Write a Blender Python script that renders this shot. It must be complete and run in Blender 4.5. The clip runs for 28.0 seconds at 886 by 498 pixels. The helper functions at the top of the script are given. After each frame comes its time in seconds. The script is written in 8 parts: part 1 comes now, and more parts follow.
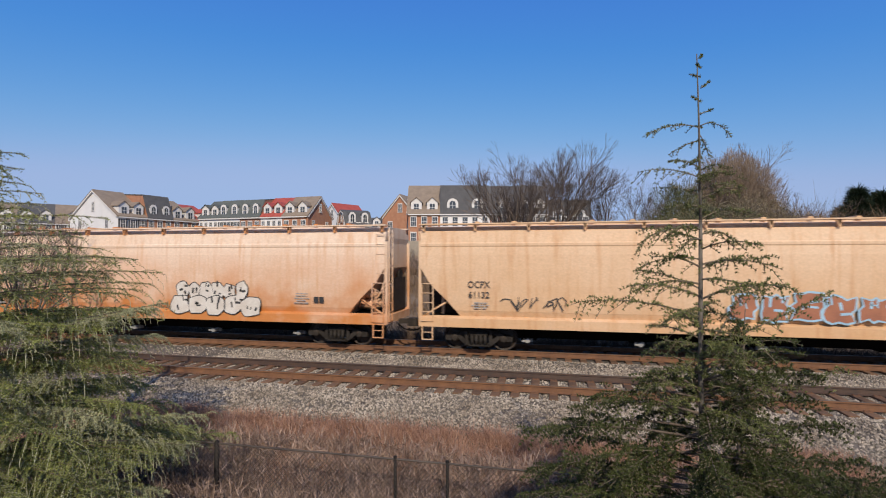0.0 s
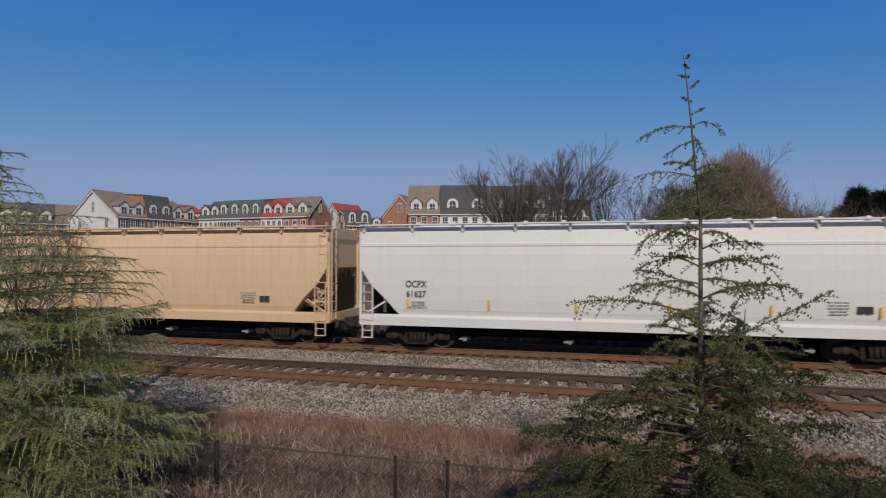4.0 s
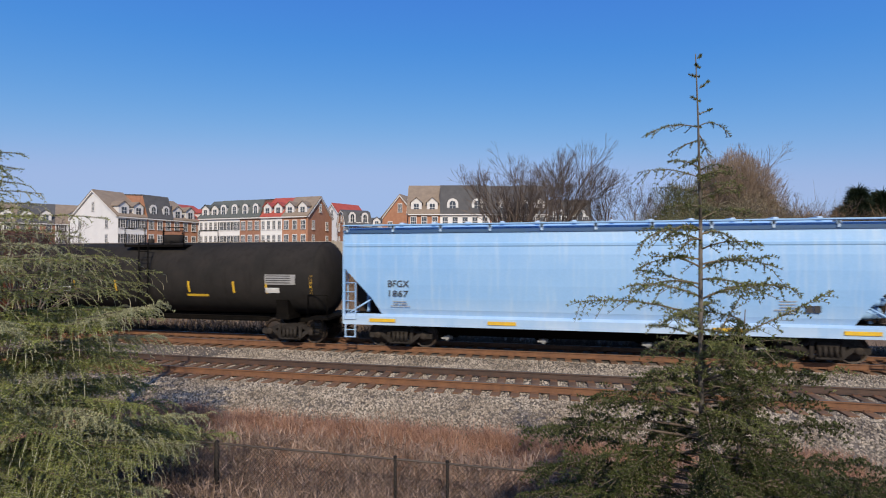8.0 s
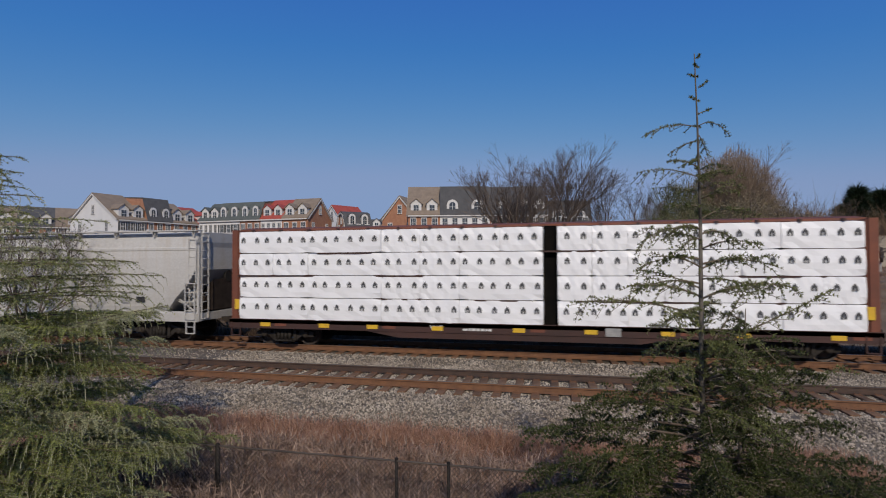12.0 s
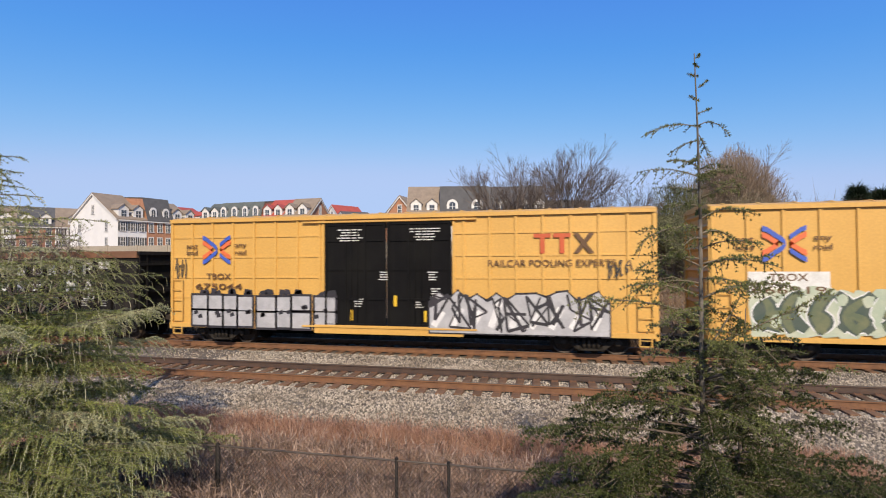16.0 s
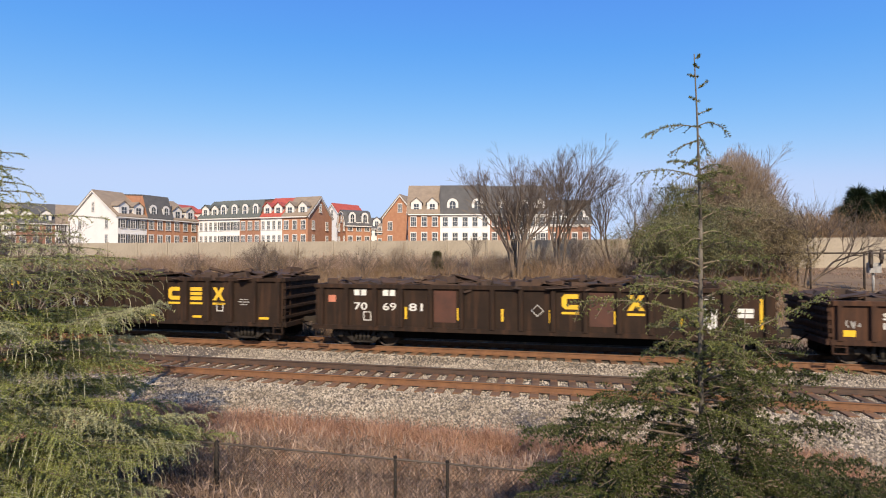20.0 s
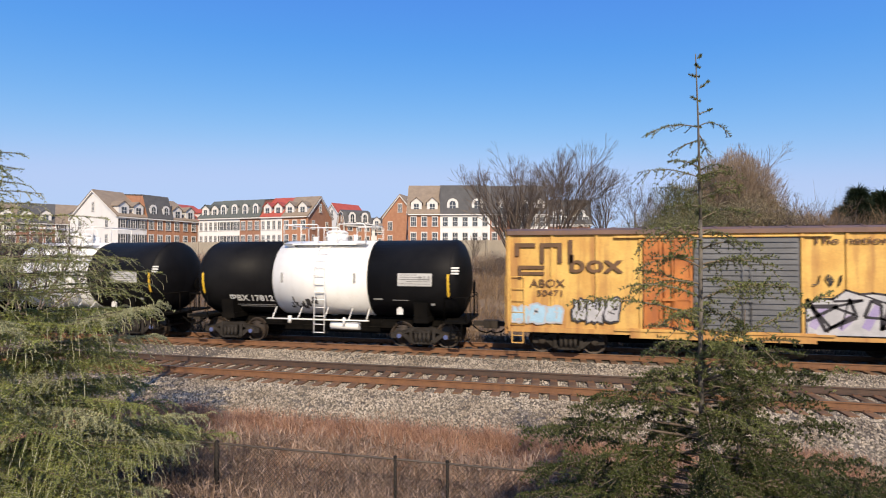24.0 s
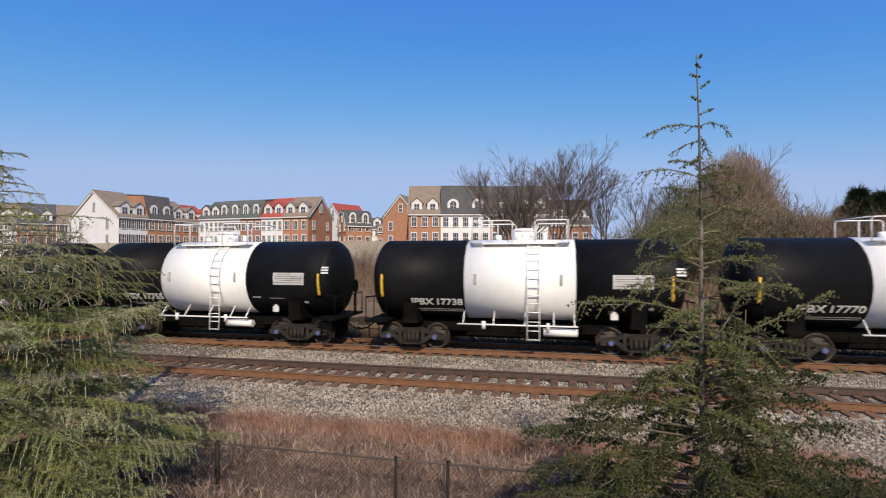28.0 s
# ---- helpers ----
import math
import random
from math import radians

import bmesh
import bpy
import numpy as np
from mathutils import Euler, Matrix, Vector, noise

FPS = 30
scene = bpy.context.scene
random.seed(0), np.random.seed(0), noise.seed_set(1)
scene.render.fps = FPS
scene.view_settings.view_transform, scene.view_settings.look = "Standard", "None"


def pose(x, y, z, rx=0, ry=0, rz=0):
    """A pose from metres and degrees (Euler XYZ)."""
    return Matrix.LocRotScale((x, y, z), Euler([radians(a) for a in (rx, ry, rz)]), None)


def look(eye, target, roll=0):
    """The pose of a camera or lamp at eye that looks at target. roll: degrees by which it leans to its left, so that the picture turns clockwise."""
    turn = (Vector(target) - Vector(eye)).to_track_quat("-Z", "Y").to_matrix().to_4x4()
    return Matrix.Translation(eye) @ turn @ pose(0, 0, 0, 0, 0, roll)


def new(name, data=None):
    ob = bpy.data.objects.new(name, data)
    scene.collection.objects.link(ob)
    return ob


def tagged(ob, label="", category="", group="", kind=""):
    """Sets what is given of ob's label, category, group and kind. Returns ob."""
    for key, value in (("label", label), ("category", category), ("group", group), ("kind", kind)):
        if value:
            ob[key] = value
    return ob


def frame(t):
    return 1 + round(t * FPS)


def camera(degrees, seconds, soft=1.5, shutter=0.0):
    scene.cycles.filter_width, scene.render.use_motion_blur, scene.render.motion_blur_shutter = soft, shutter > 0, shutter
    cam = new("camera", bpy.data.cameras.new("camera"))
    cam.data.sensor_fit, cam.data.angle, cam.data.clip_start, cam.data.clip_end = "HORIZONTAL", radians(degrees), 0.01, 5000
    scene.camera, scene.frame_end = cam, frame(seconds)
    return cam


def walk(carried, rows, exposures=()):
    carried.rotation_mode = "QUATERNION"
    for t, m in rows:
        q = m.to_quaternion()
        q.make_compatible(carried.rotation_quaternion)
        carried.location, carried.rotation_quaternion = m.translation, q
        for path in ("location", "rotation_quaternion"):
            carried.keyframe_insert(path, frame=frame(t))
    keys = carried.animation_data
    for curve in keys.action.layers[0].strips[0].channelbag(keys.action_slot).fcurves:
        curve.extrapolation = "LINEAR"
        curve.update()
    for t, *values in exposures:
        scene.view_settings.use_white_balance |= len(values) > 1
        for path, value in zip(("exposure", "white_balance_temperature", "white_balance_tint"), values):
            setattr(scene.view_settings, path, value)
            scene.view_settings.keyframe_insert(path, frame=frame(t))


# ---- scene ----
# ---------------------------------------------------------------- camera and its walk
H = 3.40                       # eye above the rail tops
YAW, PITCH = 12.16, 0.977      # turned a little up the line, tilted a touch upwards
cam = camera(83.4, 28.0, soft=1.05, shutter=0.15)


def eye(roll=0.0, up=0.0, turn=0.0):
    return pose(0, 0, H, 0, 0, YAW + turn) @ pose(0, 0, 0, 90 + PITCH + up, 0, 0) @ pose(0, 0, 0, 0, 0, roll)


walk(cam, [(0.0, eye()), (10.2, eye()), (10.8, eye(-0.1, 0.03)), (11.5, eye(-0.28, 0.10)), (12.5, eye(-0.34, 0.15)),
           (15.0, eye(-0.36, 0.12)), (18.2, eye(-0.33, 0.09)), (18.8, eye(-0.22, 0.06)), (19.4, eye(-0.05, 0.03)),
           (20.5, eye()), (27.0, eye()), (28.0, eye(0.0, 0.03, 0.06))],
     exposures=[(0.0, -0.09, 6400, 10), (1.0, -0.02, 6350, 10), (2.0, -0.21, 6200, 10), (3.0, -0.59, 6300, 10), (3.5, -0.64, 6300, 10),
                (5.5, -0.42, 6250, 10), (6.0, -0.24, 6250, 10), (7.0, -0.29, 6300, 10), (8.0, -0.04, 6350, 10), (9.0, 0.41, 7150, 10),
                (10.0, -0.10, 6400, 10), (11.0, -0.66, 6200, 10), (12.0, -0.64, 6150, 10), (12.5, -0.64, 6150, 10),
                (14.5, 0.12, 6650, 10), (15.0, 0.28, 6670, 10), (16.0, 0.26, 6700, 10), (17.0, 0.36, 6910, 10), (18.0, 0.46, 7033, 10), (21.5, 0.46, 7107, 10),
                (23.5, 0.46, 7149, 10), (24.0, 0.33, 6860, 10), (25.0, 0.16, 6660, 10), (26.0, 0.29, 6910, 10), (27.0, 0.11, 6660, 10),
                (28.0, 0.06, 6560, 10)])

# ---------------------------------------------------------------- sky and sun
SUN_DIR = Vector((0.25, -0.77, 0.58)).normalized()
world = bpy.data.worlds.new("sky")
scene.world = world
world.use_nodes = True
wn = world.node_tree.nodes
sky = wn.new("ShaderNodeTexSky")
sky.sky_type, sky.sun_disc = "NISHITA", False
sky.sun_elevation = math.asin(SUN_DIR.z)
sky.sun_rotation = math.atan2(SUN_DIR.x, SUN_DIR.y)
sky.altitude, sky.air_density, sky.dust_density, sky.ozone_density = 200, 1.0, 1.6, 3.0
deep = wn.new("ShaderNodeHueSaturation")
deep.inputs["Saturation"].default_value = 0.95
world.node_tree.links.new(sky.outputs[0], deep.inputs["Color"])
clear = wn.new("ShaderNodeMix")
clear.data_type, clear.blend_type = "RGBA", "MULTIPLY"
clear.inputs[0].default_value, clear.inputs[7].default_value = 1.0, (0.90, 0.93, 1.22, 1.0)
world.node_tree.links.new(deep.outputs[0], clear.inputs[6])
split, merge = wn.new("ShaderNodeSeparateColor"), wn.new("ShaderNodeCombineColor")
world.node_tree.links.new(clear.outputs[2], split.inputs[0])
for ch, (gain, power, most) in enumerate(((0.305, 2.1, 2.62), (0.92, 0.97, 3.60), (3.38, 0.27, 5.85))):     # deep clear blue above, pale haze below
    pw, ml = wn.new("ShaderNodeMath"), wn.new("ShaderNodeMath")
    pw.operation, ml.operation = "POWER", "MULTIPLY"
    pw.inputs[1].default_value, ml.inputs[1].default_value = power, gain
    world.node_tree.links.new(split.outputs[ch], pw.inputs[0])
    world.node_tree.links.new(pw.outputs[0], ml.inputs[0])
    lid = wn.new("ShaderNodeMath")
    lid.operation, lid.inputs[1].default_value, lid.inputs[2].default_value = "SMOOTH_MIN", most, most * 0.35
    last = ml.outputs[0]
    if ch != 1:                # the sky overhead stays less blue than the power law would make it
        share, side = wn.new("ShaderNodeMath"), wn.new("ShaderNodeMath")
        share.operation, share.inputs[1].default_value = "MULTIPLY", (0.42, 0, 1.18)[ch]
        side.operation = "MAXIMUM" if ch == 0 else "MINIMUM"
        world.node_tree.links.new(split.outputs[ch], share.inputs[0])
        world.node_tree.links.new(share.outputs[0], side.inputs[0])
        world.node_tree.links.new(last, side.inputs[1])
        last = side.outputs[0]
    world.node_tree.links.new(last, lid.inputs[0])
    world.node_tree.links.new(lid.outputs[0], merge.inputs[ch])
world.node_tree.links.new(merge.outputs[0], wn["Background"].inputs[0])
wn["Background"].inputs[1].default_value = 0.14
sun = new("sun", bpy.data.lights.new("sun", "SUN"))
sun.data.energy, sun.data.angle, sun.data.color = 4.6, radians(0.53), (1.0, 0.85, 0.66)
sun.matrix_world = look(SUN_DIR * 60, (0, 0, 0))


# ---------------------------------------------------------------- small tools
class Shape:
    """Gathers vertices and faces of one mesh."""

    def __init__(self):
        self.v, self.f, self.smooth = [], [], set()

    def add(self, verts, faces, smooth=False):
        n = len(self.v)
        self.v.extend(verts)
        for q in faces:
            if smooth:
                self.smooth.add(len(self.f))
            self.f.append([n + i for i in q])
        return self

    def box(self, x0, x1, y0, y1, z0, z1, m=None):
        p = [(x, y, z) for z in (z0, z1) for y in (y0, y1) for x in (x0, x1)]
        if m is not None:
            p = [tuple(m @ Vector(q)) for q in p]
        return self.add(p, [(0, 2, 3, 1), (4, 5, 7, 6), (0, 1, 5, 4), (2, 6, 7, 3), (0, 4, 6, 2), (1, 3, 7, 5)])

    def bevel_box(self, x0, x1, y0, y1, z0, z1, b, m=None):
        """A box with its upright and upper edges taken off."""
        rings = []
        for z, i in ((z0, 0), (z1 - b, 0), (z1, b)):
            a0, a1, c0, c1 = x0 + i, x1 - i, y0 + i, y1 - i
            rings.append([(a0 + b, c0, z), (a1 - b, c0, z), (a1, c0 + b, z), (a1, c1 - b, z),
                          (a1 - b, c1, z), (a0 + b, c1, z), (a0, c1 - b, z), (a0, c0 + b, z)])
        return self.rings(rings, m=m)

    def rings(self, rings, caps=True, smooth=False, m=None):
        k = len(rings[0])
        p = [q for r in rings for q in r]
        if m is not None:
            p = [tuple(m @ Vector(q)) for q in p]
        f = []
        for j in range(len(rings) - 1):
            for i in range(k):
                i2 = (i + 1) % k
                f.append((j * k + i, j * k + i2, (j + 1) * k + i2, (j + 1) * k + i))
        self.add(p, f, smooth)
        if caps:
            n = len(self.v) - len(p)
            self.f.append([n + i for i in reversed(range(k))])
            self.f.append([n + (len(rings) - 1) * k + i for i in range(k)])
        return self

    def tube(self, p0, p1, r0, r1=None, k=8, caps=True, smooth=True):
        p0, p1 = Vector(p0), Vector(p1)
        r1 = r0 if r1 is None else r1
        d = (p1 - p0).normalized()
        a = d.orthogonal().normalized()
        b = d.cross(a)
        ring = [(math.cos(2 * math.pi * i / k), math.sin(2 * math.pi * i / k)) for i in range(k)]
        return self.rings([[tuple(p + (a * u + b * w) * r) for u, w in ring] for p, r in ((p0, r0), (p1, r1))], caps, smooth)

    def path(self, points, radii, k=6, smooth=True):
        """One continuous tube through points."""
        pts = [Vector(p) for p in points]
        a = None
        rings = []
        for i, p in enumerate(pts):
            d = (pts[min(i + 1, len(pts) - 1)] - pts[max(i - 1, 0)]).normalized()
            a = d.orthogonal().normalized() if a is None else (a - d * a.dot(d)).normalized()
            b = d.cross(a)
            rings.append([tuple(p + (a * math.cos(6.28319 * j / k) + b * math.sin(6.28319 * j / k)) * radii[i]) for j in range(k)])
        return self.rings(rings, True, smooth)

    def pipe(self, points, r, k=6):
        return self.path(points, [r] * len(points), k)

    def prism(self, outline, y0, y1, m=None):
        """An outline in x, z carried from y0 to y1."""
        return self.rings([[(x, y, z) for x, z in outline] for y in (y0, y1)], m=m)

    def prism_x(self, outline, x0, x1):
        """An outline in y, z carried from x0 to x1."""
        return self.rings([[(x, y, z) for y, z in outline] for x in (x0, x1)])

    def mesh(self, name):
        me = bpy.data.meshes.new(name)
        me.from_pydata(self.v, [], self.f)
        if self.smooth:
            flags = np.zeros(len(self.f), bool)
            flags[list(self.smooth)] = True
            me.polygons.foreach_set("use_smooth", flags)
        me.update()
        return me


def part(name, shape, material, parent, label="", at=None, kind=""):
    """Links one mesh object under a thing or under a part of it."""
    me = shape.mesh(name) if isinstance(shape, Shape) else shape
    if not me.materials:
        me.materials.append(material)
    ob = new(name, me)
    ob.parent = parent
    if at is not None:
        ob.matrix_basis = at
    return tagged(ob, label, "", "", kind)


def lattice(xs, zs, solid_cell, y0, y1):
    """One connected sheet of bars: the cells of a grid that solid_cell(i, j) picks, from y0 to y1."""
    s, at = Shape(), {}

    def v(i, j, y):
        if (i, j, y) not in at:
            at[i, j, y] = len(s.v)
            s.v.append((xs[i], y, zs[j]))
        return at[i, j, y]

    nx, nz = len(xs) - 1, len(zs) - 1
    on = lambda i, j: 0 <= i < nx and 0 <= j < nz and solid_cell(i, j)
    for i in range(nx):
        for j in range(nz):
            if on(i, j):
                s.f.append([v(i, j, y0), v(i + 1, j, y0), v(i + 1, j + 1, y0), v(i, j + 1, y0)])
                for (di, dj), (a, b) in (((-1, 0), ((i, j + 1), (i, j))), ((1, 0), ((i + 1, j), (i + 1, j + 1))), ((0, -1), ((i, j), (i + 1, j))), ((0, 1), ((i + 1, j + 1), (i, j + 1)))):
                    if not on(i + di, j + dj):
                        s.f.append([v(*b, y0), v(*a, y0), v(*a, y1), v(*b, y1)])
    return s


def thing(name, label, category, group="", kind="", at=None):
    ob = new(name)
    ob.empty_display_size = 0.2
    if at is not None:
        ob.matrix_basis = at
    return tagged(ob, label, category, group, kind)


def plates(name, boxes, material, parent, label=""):
    """Each box (x0, x1, y0, y1, z0, z1) as a part of its own."""
    for b in boxes:
        part(name, Shape().box(*b), material, parent, label)


def solid(name, shape, material, label, category, group="", kind="", at=None):
    me = shape.mesh(name) if isinstance(shape, Shape) else shape
    if not me.materials:
        me.materials.append(material)
    ob = new(name, me)
    if at is not None:
        ob.matrix_basis = at
    return tagged(ob, label, category, group, kind)


def words(text, height, width=None, bold=0.0):
    """Lettering as a mesh that stands upright and faces -y, its lower left corner at the origin."""
    cu = bpy.data.curves.new("lettering", "FONT")
    cu.body, cu.size, cu.extrude, cu.offset, cu.resolution_u = text, 1.0, 0.004, bold, 3
    tmp = bpy.data.objects.new("lettering", cu)
    me = bpy.data.meshes.new_from_object(tmp)
    bpy.data.objects.remove(tmp)
    bpy.data.curves.remove(cu)
    co = np.empty(len(me.vertices) * 3)
    me.vertices.foreach_get("co", co)
    co = co.reshape(-1, 3)
    co[:, :2] -= co[:, :2].min(axis=0)
    sx = sz = height / co[:, 1].max()
    if width:
        sx = width / co[:, 0].max()
    me.vertices.foreach_set("co", np.stack([co[:, 0] * sx, -co[:, 2], co[:, 1] * sz], 1).ravel())
    me.update()
    return me


def letter(text, height, x, y, z, material, parent, width=None, bold=0.0, label="", name="lettering"):
    return part(name, words(text, height, width, bold), material, parent, label, pose(x, y, z))


# ---------------------------------------------------------------- materials
def node(nt, kind, **values):
    n = nt.nodes.new(kind)
    for k, v in values.items():
        n.inputs[k.replace("_", " ")].default_value = v
    return n


def surface(name, c1, c2=None, scale=1.5, rough=0.6, metal=0.0, bump=0.15, fine=30.0, streak=None, streak_amount=0.0,
            stretch=(5, 5, 0.35), stain=None, stain_z=(1, 4), stain_amount=0.8, piece=0.0, island=0.0, spec=0.5, sheen=0.1):
    """Paint, stone, soil or metal: two colours in large patches, a fine grain, streaks that run down, and a stain that
    thins out between two heights. piece, island: how far single pieces differ in brightness."""
    m = bpy.data.materials.new(name)
    m.use_nodes = True
    nt = m.node_tree
    L = nt.links.new
    bs = nt.nodes["Principled BSDF"]
    tc = nt.nodes.new("ShaderNodeTexCoord").outputs["Object"]
    c2 = c2 or tuple(x * 0.75 for x in c1)

    def noise_of(sc, detail=4.0, vec=None):
        n = node(nt, "ShaderNodeTexNoise", Scale=sc, Detail=detail, Roughness=0.6)
        L(vec or tc, n.inputs["Vector"])
        return n.outputs[0]

    def ramp(x, a, b):
        r = node(nt, "ShaderNodeMapRange")
        r.inputs[1].default_value, r.inputs[2].default_value = a, b
        L(x, r.inputs[0])
        return r.outputs[0]

    def mix(fac, a, b, blend="MIX"):
        n = nt.nodes.new("ShaderNodeMix")
        n.data_type, n.blend_type = "RGBA", blend
        for sock, val in ((n.inputs[0], fac), (n.inputs[6], a), (n.inputs[7], b)):
            if isinstance(val, (int, float)):
                sock.default_value = val
            elif isinstance(val, tuple):
                sock.default_value = (*val, 1.0)
            else:
                L(val, sock)
        return n.outputs[2]

    def mul(a, b):
        n = nt.nodes.new("ShaderNodeMath")
        n.operation = "MULTIPLY"
        L(a, n.inputs[0])
        if isinstance(b, (int, float)):
            n.inputs[1].default_value = b
        else:
            L(b, n.inputs[1])
        return n.outputs[0]

    col = mix(ramp(noise_of(scale), 0.38, 0.64), c1, c2)
    grain = noise_of(fine, 3.0)
    col = mix(sheen * 4, col, mix(ramp(grain, 0.25, 0.75), (0.45, 0.45, 0.45), (1.0, 1.0, 1.0)), "MULTIPLY") if sheen else col
    if stain:
        sep = nt.nodes.new("ShaderNodeSeparateXYZ")
        L(tc, sep.inputs[0])
        high = ramp(sep.outputs[2], stain_z[1], stain_z[0])
        patch = ramp(noise_of(0.55, 5.0), 0.25, 0.62)
        col = mix(mul(mul(high, patch), stain_amount), col, stain)
    if streak:
        mp = nt.nodes.new("ShaderNodeMapping")
        mp.inputs["Scale"].default_value = stretch
        L(tc, mp.inputs[0])
        col = mix(mul(ramp(noise_of(1.0, 5.0, mp.outputs[0]), 0.50, 0.72), streak_amount), col, streak)
    if piece:
        info = nt.nodes.new("ShaderNodeObjectInfo")
        lo = tuple(1 - piece for _ in range(3))
        col = mix(1.0, col, mix(info.outputs["Random"], lo, (1.0, 1.0, 1.0)), "MULTIPLY")
    if island:
        geo = nt.nodes.new("ShaderNodeNewGeometry")
        low = tuple(1 - island for _ in range(3))
        col = mix(1.0, col, mix(geo.outputs["Random Per Island"], low, (1.0, 1.0, 1.0)), "MULTIPLY")
    L(col, bs.inputs["Base Color"])
    rr = nt.nodes.new("ShaderNodeMapRange")
    rr.inputs[3].default_value, rr.inputs[4].default_value = max(rough - 0.1, 0.03), min(rough + 0.12, 1.0)
    L(grain, rr.inputs[0])
    L(rr.outputs[0], bs.inputs["Roughness"])
    bs.inputs["Metallic"].default_value = metal
    bs.inputs["Specular IOR Level"].default_value = spec
    if bump:
        b = node(nt, "ShaderNodeBump", Strength=bump, Distance=0.02)
        L(grain, b.inputs["Height"])
        L(b.outputs[0], bs.inputs["Normal"])
    return m


def leafy(name, c1, c2, rough=0.55):
    """Needles and blades: colour differs from piece to piece, some light passes through."""
    m = bpy.data.materials.new(name)
    m.use_nodes = True
    nt = m.node_tree
    L = nt.links.new
    bs = nt.nodes["Principled BSDF"]
    geo = nt.nodes.new("ShaderNodeNewGeometry")
    tc = nt.nodes.new("ShaderNodeTexCoord")
    n = node(nt, "ShaderNodeTexNoise", Scale=1.7, Detail=3.0)
    L(tc.outputs["Object"], n.inputs["Vector"])
    add = nt.nodes.new("ShaderNodeMath")
    add.operation = "MULTIPLY_ADD"
    L(geo.outputs["Random Per Island"], add.inputs[0])
    add.inputs[1].default_value = 0.7
    sub = nt.nodes.new("ShaderNodeMath")
    sub.operation = "MULTIPLY_ADD"
    L(n.outputs[0], sub.inputs[0])
    sub.inputs[1].default_value, sub.inputs[2].default_value = 1.2, -0.45
    L(sub.outputs[0], add.inputs[2])
    mx = nt.nodes.new("ShaderNodeMix")
    mx.data_type = "RGBA"
    L(add.outputs[0], mx.inputs[0])
    mx.inputs[6].default_value, mx.inputs[7].default_value = (*c1, 1), (*c2, 1)
    L(mx.outputs[2], bs.inputs["Base Color"])
    bs.inputs["Roughness"].default_value = rough
    bs.inputs["Specular IOR Level"].default_value = 0.3
    tr = nt.nodes.new("ShaderNodeBsdfTranslucent")
    L(mx.outputs[2], tr.inputs[0])
    sh = nt.nodes.new("ShaderNodeMixShader")
    sh.inputs[0].default_value = 0.25
    L(bs.outputs[0], sh.inputs[1])
    L(tr.outputs[0], sh.inputs[2])
    L(sh.outputs[0], nt.nodes["Material Output"].inputs[0])
    return m


def glassy(name, tint=(0.05, 0.06, 0.07)):
    m = bpy.data.materials.new(name)
    m.use_nodes = True
    b = m.node_tree.nodes["Principled BSDF"]
    b.inputs["Base Color"].default_value = (*tint, 1)
    b.inputs["Roughness"].default_value = 0.08
    b.inputs["Specular IOR Level"].default_value = 0.8
    return m


RUST = (0.13, 0.045, 0.018)
M_CAP = surface("blue_bearing_cap_paint", (0.10, 0.13, 0.30), (0.07, 0.09, 0.20), 4, 0.5, 0, 0.1)
M_BAYBROWN = surface("dark_brown_slope_sheet", (0.030, 0.022, 0.018), (0.05, 0.037, 0.03), 2, 0.85, 0.0, 0.2, 30, spec=0.2)
GRIME = (0.055, 0.045, 0.038)
M_STEEL = surface("grimy_cast_steel", (0.022, 0.019, 0.017), (0.042, 0.033, 0.026), 3, 0.7, 0.0, 0.3, 40, spec=0.25)
M_FRAME = surface("dusty_cast_side_frame", (0.036, 0.031, 0.027), (0.016, 0.013, 0.011), 3, 0.8, 0.0, 0.3, 40, spec=0.25)
# Near-black: the shade under the cars is put into this colour too.
M_BLACK = surface("black_parts_and_shade", (0.004, 0.0037, 0.0036), (0.008, 0.0068, 0.0056), 2, 0.9, 0.0, 0.2, 40, spec=0.08)
M_WHEEL = surface("worn_wheel_steel", (0.06, 0.042, 0.03), (0.03, 0.024, 0.02), 5, 0.55, 0.3, 0.2, 40)
M_TANKBLACK = surface("gloss_black_tank_paint", (0.006, 0.006, 0.007), (0.010, 0.010, 0.011), 1, 0.52, 0, 0.01, 20, (0.014, 0.013, 0.012), 0.25, spec=0.10)
M_TANKDULL = surface("dull_black_tank_paint", (0.022, 0.021, 0.020), (0.031, 0.028, 0.026), 0.9, 0.85, 0, 0.04, 20, (0.012, 0.010, 0.009), 0.5, spec=0.12)
M_TANKWHITE = surface("white_tank_paint", (0.90, 0.90, 0.88), (0.86, 0.86, 0.84), 0.8, 0.45, 0, 0.02, 20, (0.60, 0.54, 0.47), 0.2, sheen=0.02)
M_WHITE = surface("white_fitting_paint", (0.84, 0.84, 0.82), (0.76, 0.75, 0.73), 3, 0.5, 0, 0.05, 30, sheen=0.04)
M_YELLOWMARK = surface("yellow_reflective_sheet", (0.75, 0.48, 0.03), (0.65, 0.40, 0.04), 4, 0.4, 0, 0.0)
M_WHITEMARK = surface("white_lettering_paint", (0.72, 0.72, 0.70), (0.60, 0.60, 0.58), 4, 0.5, 0, 0.0)
M_PALEMARK = surface("pale_grey_sheet", (0.52, 0.52, 0.51), (0.44, 0.44, 0.43), 4, 0.5, 0, 0.0)
M_DARKMARK = surface("black_lettering_paint", (0.03, 0.03, 0.032), (0.05, 0.05, 0.05), 4, 0.5, 0, 0.0)
